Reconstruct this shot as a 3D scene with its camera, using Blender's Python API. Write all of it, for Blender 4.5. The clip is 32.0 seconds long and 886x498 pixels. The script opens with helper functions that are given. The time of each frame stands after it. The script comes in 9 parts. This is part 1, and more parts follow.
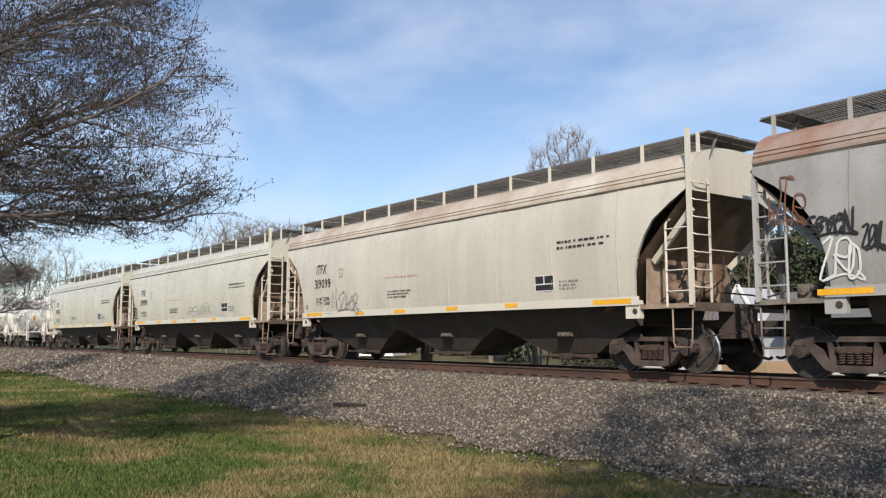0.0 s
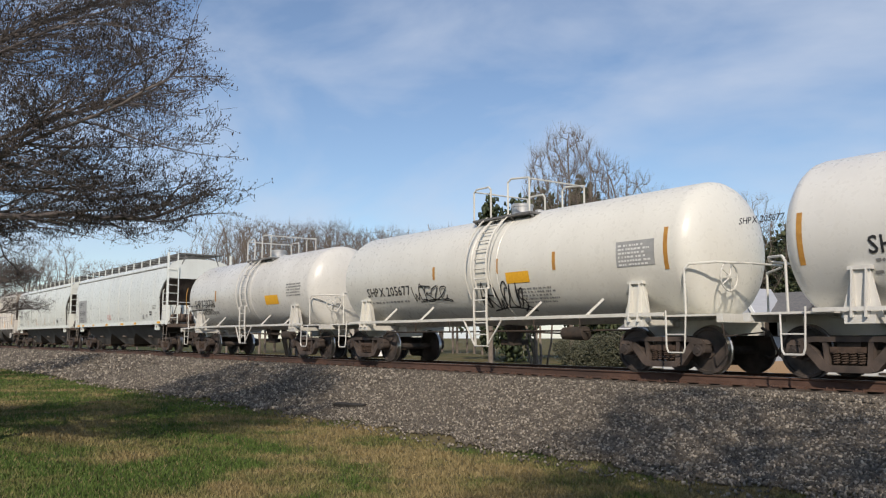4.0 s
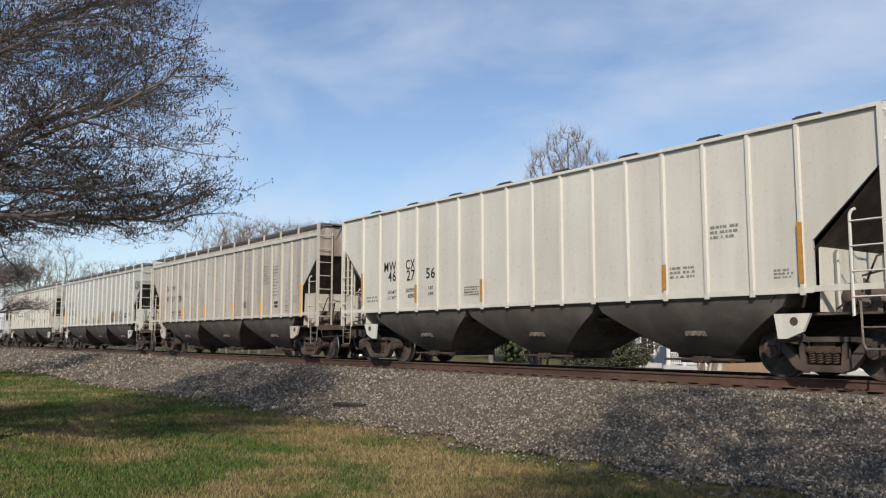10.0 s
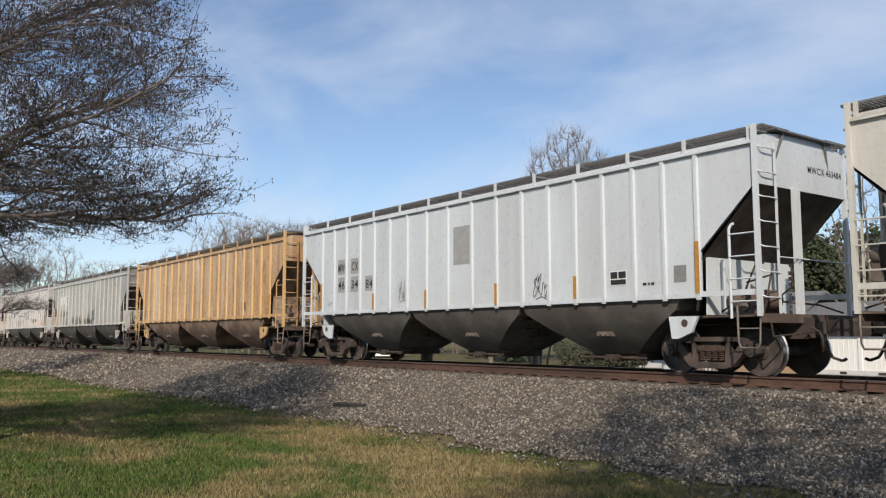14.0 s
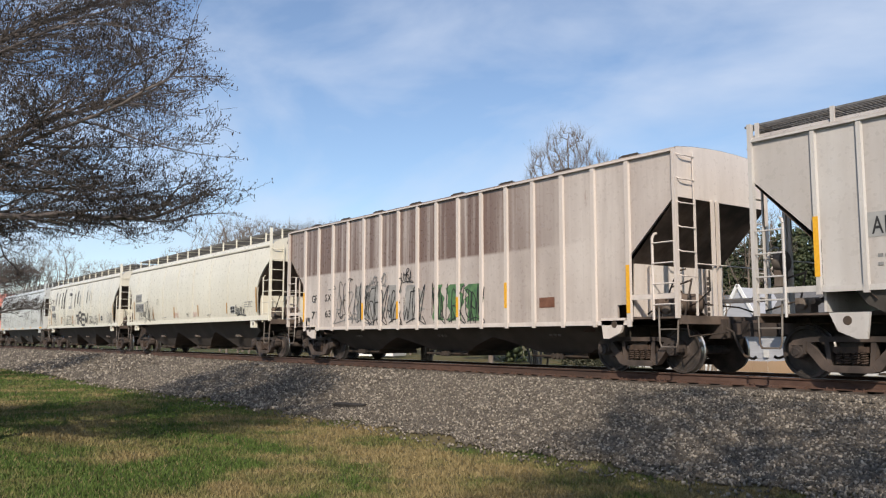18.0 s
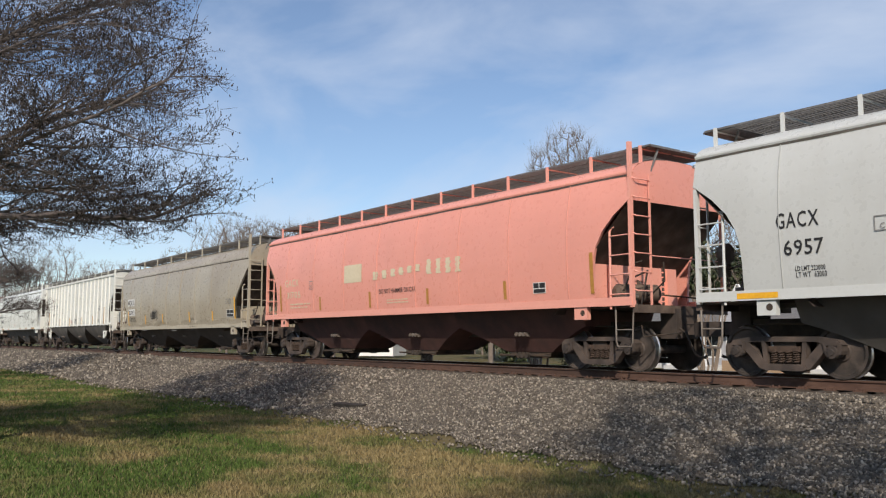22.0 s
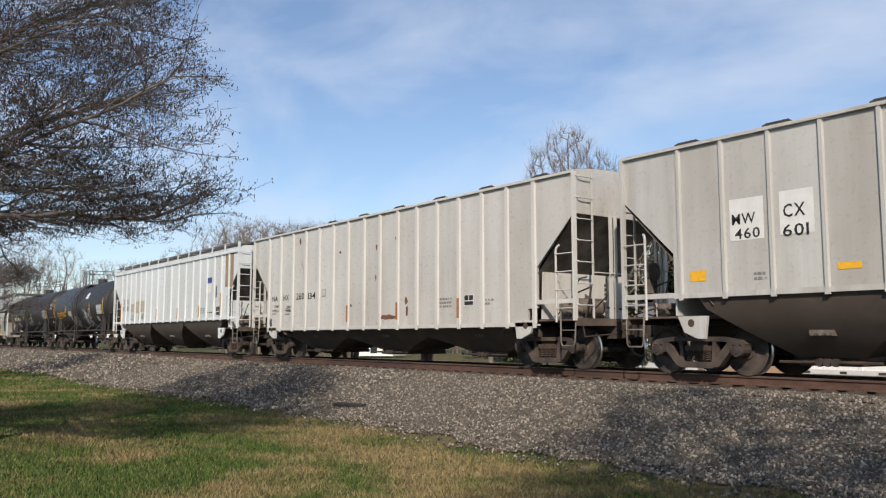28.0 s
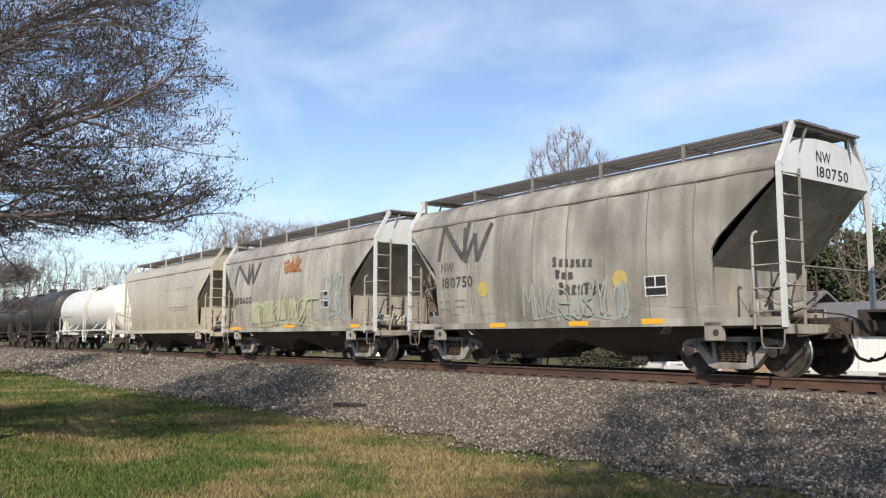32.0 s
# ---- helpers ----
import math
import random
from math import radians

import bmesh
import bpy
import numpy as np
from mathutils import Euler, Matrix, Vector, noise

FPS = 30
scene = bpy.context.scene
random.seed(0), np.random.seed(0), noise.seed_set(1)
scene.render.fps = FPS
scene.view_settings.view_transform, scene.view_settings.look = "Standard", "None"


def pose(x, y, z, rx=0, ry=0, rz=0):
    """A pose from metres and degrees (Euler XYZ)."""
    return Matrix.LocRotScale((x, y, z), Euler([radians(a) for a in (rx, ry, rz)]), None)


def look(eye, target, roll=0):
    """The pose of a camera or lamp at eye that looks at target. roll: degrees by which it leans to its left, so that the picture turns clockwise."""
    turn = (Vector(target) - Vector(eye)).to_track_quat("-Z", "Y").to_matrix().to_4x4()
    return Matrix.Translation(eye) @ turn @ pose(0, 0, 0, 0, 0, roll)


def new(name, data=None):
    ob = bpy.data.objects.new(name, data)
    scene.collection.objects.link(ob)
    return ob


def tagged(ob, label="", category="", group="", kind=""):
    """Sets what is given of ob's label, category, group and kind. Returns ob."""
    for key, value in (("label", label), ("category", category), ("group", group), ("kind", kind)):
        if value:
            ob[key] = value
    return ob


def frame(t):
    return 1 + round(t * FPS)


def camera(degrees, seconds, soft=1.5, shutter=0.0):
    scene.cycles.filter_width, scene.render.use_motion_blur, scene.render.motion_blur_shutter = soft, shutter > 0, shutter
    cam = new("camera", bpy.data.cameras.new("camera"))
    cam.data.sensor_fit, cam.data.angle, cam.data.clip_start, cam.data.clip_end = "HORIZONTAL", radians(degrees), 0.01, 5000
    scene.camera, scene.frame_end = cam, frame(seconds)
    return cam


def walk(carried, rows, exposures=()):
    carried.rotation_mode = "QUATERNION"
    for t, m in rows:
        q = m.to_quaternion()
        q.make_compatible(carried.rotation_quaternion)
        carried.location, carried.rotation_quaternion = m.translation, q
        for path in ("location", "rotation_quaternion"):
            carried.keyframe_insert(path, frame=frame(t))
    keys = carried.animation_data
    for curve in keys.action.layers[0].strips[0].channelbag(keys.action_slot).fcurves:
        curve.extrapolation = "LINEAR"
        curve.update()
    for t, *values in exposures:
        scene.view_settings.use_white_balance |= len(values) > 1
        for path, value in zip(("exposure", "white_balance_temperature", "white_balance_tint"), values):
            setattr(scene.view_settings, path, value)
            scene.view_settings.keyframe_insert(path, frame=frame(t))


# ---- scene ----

# ============ camera: stands still on a tripod, 0.7 m above rail height ============
cam = camera(55.8, 32.0, 1.2)
EYE = Vector((0.0, 0.0, 0.695))
YAW, PITCH = radians(53.2), radians(6.07)
AIM = EYE + Vector((-math.sin(YAW) * math.cos(PITCH), math.cos(YAW) * math.cos(PITCH), math.sin(PITCH)))
walk(cam, [(0.0, look(EYE, AIM, 0.0)), (32.0, look(EYE, AIM, 0.0))],
     exposures=[(0, 0.2, 6500, 12), (1, 0.1, 6500, 12), (3, -0.08, 6500, 12), (7, -0.13, 6500, 12), (9, 0.06, 6500, 12), (10, 0.0, 6500, 12), (12, 0.14, 6500, 12), (14, 0.04, 6500, 12), (18, 0.12, 6500, 12), (20, -0.06, 6500, 12), (22, 0.0, 6500, 12), (24, 0.04, 6500, 12), (25, -0.1, 6500, 12), (28, 0.1, 6500, 12), (29, 0.02, 6500, 12), (30, 0.05, 6500, 12), (31, 0.52, 6500, 12), (32, 0.38, 6500, 12)])
TRACK_Y = 14.6          # centre line of the track; rail head at z = 0, train runs towards +x


def train_x(t):
    """How far the train has come along the track at t seconds."""
    return 18.0833 * t + 0.0073536 * (t - 16) ** 2 - 3.3133 * ((t - 16) / 16) ** 3


# ============ daylight ============
SUN_EL = radians(34)     # light travels towards -x, +y
sun_data = bpy.data.lights.new("sun", "SUN")
sun_data.energy, sun_data.angle, sun_data.color = 4.3, radians(0.53), (1.0, 0.89, 0.74)
sun = new("sun", sun_data)
LIGHT = Vector((-0.71 * math.cos(SUN_EL), 0.70 * math.cos(SUN_EL), -math.sin(SUN_EL)))
sun.matrix_world = look((0, 0, 60), Vector((0, 0, 60)) + LIGHT)

world = bpy.data.worlds.new("sky")
scene.world = world
world.use_nodes = True
wt = world.node_tree
wt.nodes.clear()
w_out = wt.nodes.new("ShaderNodeOutputWorld")
w_bg = wt.nodes.new("ShaderNodeBackground")
w_sky = wt.nodes.new("ShaderNodeTexSky")
w_sky.sky_type, w_sky.sun_disc = "NISHITA", False
w_sky.sun_elevation, w_sky.sun_rotation = SUN_EL, math.atan2(0.71, -0.70)
w_sky.dust_density, w_sky.ozone_density, w_sky.air_density = 0.25, 3.0, 1.0
w_tc = wt.nodes.new("ShaderNodeTexCoord")
w_map = wt.nodes.new("ShaderNodeMapping")
w_map.inputs["Rotation"].default_value = (0.25, -0.35, 0.5)
w_map.inputs["Scale"].default_value = (1.1, 2.6, 5.0)
w_noise = wt.nodes.new("ShaderNodeTexNoise")
w_noise.inputs["Scale"].default_value, w_noise.inputs["Detail"].default_value = 1.7, 7.0
w_noise.inputs["Roughness"].default_value, w_noise.inputs["Distortion"].default_value = 0.52, 0.35
w_ramp = wt.nodes.new("ShaderNodeValToRGB")
w_ramp.color_ramp.elements[0].position, w_ramp.color_ramp.elements[1].position = 0.42, 0.74
w_ramp.color_ramp.elements[0].color, w_ramp.color_ramp.elements[1].color = (0.06, 0.06, 0.06, 1), (0.76, 0.76, 0.76, 1)
w_mix = wt.nodes.new("ShaderNodeMix")
w_mix.data_type = "RGBA"
w_mix.inputs["B"].default_value = (5.3, 6.0, 7.1, 1)
wt.links.new(w_tc.outputs["Generated"], w_map.inputs["Vector"])
wt.links.new(w_map.outputs["Vector"], w_noise.inputs["Vector"])
wt.links.new(w_noise.outputs["Fac"], w_ramp.inputs["Fac"])
wt.links.new(w_ramp.outputs["Color"], w_mix.inputs["Factor"])
wt.links.new(w_sky.outputs["Color"], w_mix.inputs["A"])
wt.links.new(w_mix.outputs["Result"], w_bg.inputs["Color"])
w_bg.inputs["Strength"].default_value = 0.122
wt.links.new(w_bg.outputs["Background"], w_out.inputs["Surface"])
scene.view_settings.exposure = 0.0


# ============ materials ============
def rgba(c):
    return (c[0], c[1], c[2], 1.0)


class Nodes:
    """A small helper round one material's node tree."""

    def __init__(self, name, rough=0.6, metal=0.0):
        self.mat = bpy.data.materials.new(name)
        self.mat.use_nodes = True
        self.t = self.mat.node_tree
        self.bsdf = self.t.nodes["Principled BSDF"]
        self.bsdf.inputs["Roughness"].default_value = rough
        self.bsdf.inputs["Metallic"].default_value = metal
        self.coord = self.t.nodes.new("ShaderNodeTexCoord")

    def noise(self, scale, stretch=(1, 1, 1), seed=0.0, detail=5.0, rough=0.55):
        m = self.t.nodes.new("ShaderNodeMapping")
        m.inputs["Scale"].default_value = stretch
        m.inputs["Location"].default_value = (seed * 3.7, seed * 1.3, seed * 2.1)
        self.t.links.new(self.coord.outputs["Object"], m.inputs["Vector"])
        n = self.t.nodes.new("ShaderNodeTexNoise")
        n.inputs["Scale"].default_value, n.inputs["Detail"].default_value = scale, detail
        n.inputs["Roughness"].default_value = rough
        self.t.links.new(m.outputs["Vector"], n.inputs["Vector"])
        return n.outputs["Fac"]

    def ramp(self, fac, lo, hi, top=1.0):
        r = self.t.nodes.new("ShaderNodeMapRange")
        r.inputs["From Min"].default_value, r.inputs["From Max"].default_value = lo, hi
        r.inputs["To Max"].default_value = top
        self.t.links.new(fac, r.inputs["Value"])
        return r.outputs["Result"]

    def times(self, a, b):
        m = self.t.nodes.new("ShaderNodeMath")
        m.operation = "MULTIPLY"
        self.t.links.new(a, m.inputs[0])
        if isinstance(b, (int, float)):
            m.inputs[1].default_value = b
        else:
            self.t.links.new(b, m.inputs[1])
        return m.outputs[0]

    def mix(self, fac, a, b):
        m = self.t.nodes.new("ShaderNodeMix")
        m.data_type = "RGBA"
        if isinstance(fac, float):
            m.inputs["Factor"].default_value = fac
        else:
            self.t.links.new(fac, m.inputs["Factor"])
        for key, v in (("A", a), ("B", b)):
            if isinstance(v, tuple):
                m.inputs[key].default_value = rgba(v)
            else:
                self.t.links.new(v, m.inputs[key])
        return m.outputs["Result"]

    def random(self, island=False):
        n = self.t.nodes.new("ShaderNodeNewGeometry" if island else "ShaderNodeObjectInfo")
        return n.outputs["Random Per Island" if island else "Random"]

    def bump(self, fac, strength, distance):
        b = self.t.nodes.new("ShaderNodeBump")
        b.inputs["Strength"].default_value, b.inputs["Distance"].default_value = strength, distance
        self.t.links.new(fac, b.inputs["Height"])
        self.t.links.new(b.outputs["Normal"], self.bsdf.inputs["Normal"])

    def done(self, colour, rough=None):
        if isinstance(colour, tuple):
            self.bsdf.inputs["Base Color"].default_value = rgba(colour)
        else:
            self.t.links.new(colour, self.bsdf.inputs["Base Color"])
        if rough is not None:
            self.t.links.new(rough, self.bsdf.inputs["Roughness"])
        return self.mat


def paint(name, colour, grime, amount=0.35, streak=0.4, rust=0.0, seed=0.0, rough=0.5, rust_colour=(0.19, 0.075, 0.03), band=None, wash=None, drip=1.0, each=0.0, edges=0.0):
    """Weathered car paint: uneven panels, blotches, streaks that run down the sheet, scuffs, fine speckle and rust."""
    n = Nodes(name, rough)
    blotch = n.ramp(n.noise(0.55, seed=seed), 0.36, 0.72)
    panel = n.ramp(n.noise(1.0, (0.85, 0.5, 0.05), seed + 7, 1.5, 0.5), 0.40, 0.62)
    runs = n.ramp(n.noise(1.0, (2.6, 2.6, 0.20), seed + 4, 4.0, 0.55), 0.42, 0.68)
    drips = n.ramp(n.noise(1.0, (11.0, 11.0, 0.55), seed + 6, 5.0, 0.7), 0.56, 0.72)
    fine = n.noise(9.0, seed=seed + 1, detail=7.0)
    base = colour
    if band:        # upper part of the side in a second colour
        sep = n.t.nodes.new("ShaderNodeSeparateXYZ")
        n.t.links.new(n.coord.outputs["Object"], sep.inputs[0])
        ragged = n.ramp(n.noise(1.0, (4.5, 4.5, 0.10), seed + 3, 5.0, 0.6), 0.74, 0.46)
        thin = n.ramp(sep.outputs["X"], band[2], band[2] - 3.5)
        over = n.times(n.ramp(sep.outputs["Z"], band[0] - 0.02, band[0] + 0.05), n.times(ragged, thin))
        base = n.mix(over, colour, band[1])
    if wash:        # paler runs where the old coat has bleached
        base = n.mix(n.times(n.ramp(n.noise(1.0, (2.3, 2.3, 0.12), seed + 15, 5.0, 0.6), 0.44, 0.58), 0.9), base, wash)
    col = n.mix(n.times(blotch, amount), base, grime)
    if each:        # each sheet has weathered in its own way
        col = n.mix(n.times(n.random(), each), col, grime)
    if edges:       # brown wash beside the ribs, ragged and stronger on some sheets
        across = n.t.nodes.new("ShaderNodeSeparateXYZ")
        n.t.links.new(n.coord.outputs["Generated"], across.inputs[0])
        off = n.t.nodes.new("ShaderNodeMath")
        off.operation = "PINGPONG"
        off.inputs[1].default_value = 0.5
        n.t.links.new(across.outputs["X"], off.inputs[0])
        near = n.ramp(off.outputs[0], 0.34, 0.0)
        soft = n.ramp(n.noise(1.0, (3.0, 3.0, 0.7), seed + 21, 5.0, 0.6), 0.30, 0.62)
        col = n.mix(n.times(n.times(near, soft), edges), col, grime)
    col = n.mix(n.times(panel, amount * 0.45), col, grime)
    col = n.mix(n.times(runs, min(0.9, streak * 0.95 * (0.5 + 0.5 * drip))), col, grime)
    col = n.mix(n.times(drips, min(0.7, streak * 0.6 * drip)), col, tuple(0.55 * g for g in grime))
    if rust > 0:
        spots = n.ramp(n.noise(1.6, (1.6, 1.6, 0.5), seed + 9, 8.0, 0.65), 0.70 - 0.34 * rust, 0.82 - 0.22 * rust)
        col = n.mix(n.times(spots, 0.9), col, rust_colour)
    scuff = n.ramp(n.noise(2.6, (1.0, 1.0, 0.7), seed + 12, 9.0, 0.72), 0.66, 0.74)
    col = n.mix(n.times(scuff, 0.15 + amount * 0.6), col, tuple(0.5 * g for g in grime))
    col = n.mix(n.times(n.ramp(fine, 0.45, 0.9), 0.07), col, (0.05, 0.045, 0.04))
    n.bump(n.noise(0.9, seed=seed + 2, detail=2.0), 0.25, 0.03)
    return n.done(col, n.ramp(fine, 0.0, 1.0, rough + 0.25))


def rough_mat(name, a, b, scale=6.0, rough=0.8, metal=0.0, bump=0.3, dist=0.01, stretch=(1, 1, 1), c=None, c_scale=0.6):
    n = Nodes(name, rough, metal)
    fac = n.noise(scale, stretch, 1.0, 7.0, 0.6)
    col = n.mix(n.ramp(fac, 0.32, 0.68), a, b)
    if c:
        col = n.mix(n.ramp(n.noise(c_scale, stretch, 5.0), 0.42, 0.66), col, c)
    if bump:
        n.bump(fac, bump, dist)
    return n.done(col)


def island_mat(name, a, b, c, rough=0.85, noise_scale=0.7):
    n = Nodes(name, rough)
    r = n.random(True)
    col = n.mix(n.ramp(r, 0.0, 0.6), a, b)
    col = n.mix(n.ramp(r, 0.72, 0.95), col, c)
    col = n.mix(n.times(n.noise(noise_scale), 0.45), col, a)
    return n.done(col)


STEEL_DARK = rough_mat("grimy_running_gear", (0.020, 0.017, 0.015), (0.055, 0.044, 0.036), 5.0, 0.85, c=(0.075, 0.05, 0.034), c_scale=2.0)
TRUCK_IRON = rough_mat("dusty_cast_iron", (0.052, 0.040, 0.034), (0.105, 0.078, 0.064), 4.0, 0.85, c=(0.035, 0.028, 0.025), c_scale=1.5)
TRUCK_GREY = rough_mat("pale_dusty_cast_iron", (0.22, 0.20, 0.18), (0.34, 0.32, 0.29), 4.0, 0.85, c=(0.10, 0.085, 0.075), c_scale=1.5)
SPRING_IRON = rough_mat("rusty_springs", (0.045, 0.030, 0.022), (0.085, 0.055, 0.04), 9.0, 0.85)
WHEEL_IRON = rough_mat("wheel_iron", (0.055, 0.042, 0.036), (0.10, 0.078, 0.066), 6.0, 0.75, c=(0.03, 0.025, 0.022), c_scale=3.0)
TREAD = rough_mat("polished_tread", (0.42, 0.41, 0.40), (0.58, 0.57, 0.55), 12.0, 0.28, 1.0, 0.05)
RAIL_SIDE = rough_mat("rusty_rail", (0.066, 0.034, 0.024), (0.115, 0.064, 0.045), 9.0, 0.85, stretch=(0.4, 1, 1), c=(0.05, 0.03, 0.023), c_scale=1.0)
GRATING = rough_mat("galvanised_grating", (0.12, 0.115, 0.11), (0.22, 0.215, 0.21), 14.0, 0.6, 0.3)
BLACK_INK = rough_mat("black_lettering", (0.014, 0.014, 0.015), (0.03, 0.03, 0.032), 20.0, 0.6, bump=0)
GREY_INK = rough_mat("faded_lettering", (0.16, 0.16, 0.16), (0.26, 0.26, 0.25), 20.0, 0.7, bump=0)
WHITE_INK = rough_mat("white_lettering", (0.62, 0.62, 0.60), (0.75, 0.75, 0.73), 20.0, 0.6, bump=0)
YELLOW_INK = rough_mat("yellow_reflector", (0.72, 0.36, 0.02), (0.85, 0.46, 0.03), 16.0, 0.5, bump=0)
OCHRE_INK = rough_mat("dulled_yellow_reflector", (0.36, 0.17, 0.03), (0.48, 0.25, 0.05), 12.0, 0.6, bump=0)
RED_INK = rough_mat("faded_red_lettering", (0.50, 0.12, 0.09), (0.58, 0.2, 0.15), 16.0, 0.7, bump=0)
PINK_INK = rough_mat("faded_pink_lettering", (0.58, 0.34, 0.28), (0.62, 0.42, 0.36), 16.0, 0.7, bump=0)
GREEN_INK = rough_mat("green_spray", (0.05, 0.13, 0.06), (0.12, 0.24, 0.10), 8.0, 0.7, bump=0)
CREAM_INK = rough_mat("cream_lettering", (0.60, 0.52, 0.36), (0.68, 0.60, 0.44), 16.0, 0.7, bump=0)
PATCH_GREY = rough_mat("grey_patch_paint", (0.28, 0.285, 0.28), (0.36, 0.36, 0.35), 5.0, 0.6, bump=0)
PATCH_WHITE = rough_mat("white_patch_paint", (0.62, 0.62, 0.60), (0.72, 0.72, 0.70), 5.0, 0.6, bump=0)
PALE_SPRAY = rough_mat("pale_blue_spray", (0.27, 0.31, 0.305), (0.36, 0.39, 0.37), 3.0, 0.7, bump=0)
LIME_SPRAY = rough_mat("pale_green_spray", (0.38, 0.40, 0.24), (0.45, 0.46, 0.32), 3.0, 0.7, bump=0)
BARK = rough_mat("grey_brown_bark", (0.09, 0.076, 0.070), (0.19, 0.163, 0.150), 14.0, 0.9, stretch=(1, 1, 0.3), bump=0.6, dist=0.01)
BROWN_INK = rough_mat("rust_brown_spray", (0.12, 0.05, 0.03), (0.2, 0.09, 0.055), 8.0, 0.8, bump=0)
RUST_INK = rough_mat("rust_stain", (0.26, 0.10, 0.035), (0.36, 0.17, 0.07), 5.0, 0.85, bump=0)
DARK_PATCH = rough_mat("dark_grey_patch", (0.055, 0.053, 0.05), (0.11, 0.105, 0.10), 4.0, 0.7, bump=0)
GREY_SPRAY = rough_mat("grey_spray", (0.22, 0.22, 0.21), (0.38, 0.37, 0.35), 3.0, 0.7, bump=0)
STAIN_INK = rough_mat("brown_rust_stain", (0.22, 0.15, 0.10), (0.36, 0.28, 0.20), 3.0, 0.8, stretch=(2, 2, 0.4), bump=0)
TAN_PATCH = rough_mat("tan_patch_paint", (0.36, 0.32, 0.25), (0.44, 0.40, 0.32), 4.0, 0.7, bump=0)
BLUE_INK = rough_mat("blue_enamel", (0.02, 0.04, 0.22), (0.03, 0.06, 0.28), 8.0, 0.5, bump=0)
OLIVE_INK = rough_mat("dull_olive_lettering", (0.16, 0.14, 0.05), (0.22, 0.19, 0.07), 12.0, 0.7, bump=0)
MUSTARD_INK = rough_mat("mustard_dot", (0.42, 0.32, 0.08), (0.52, 0.42, 0.16), 6.0, 0.8, bump=0)
POD = island_mat("dry_seed_pods", (0.036, 0.027, 0.022), (0.070, 0.054, 0.044), (0.13, 0.10, 0.08))
TWIG = rough_mat("dark_twigs", (0.065, 0.053, 0.047), (0.13, 0.108, 0.096), 6.0, 0.9, bump=0)


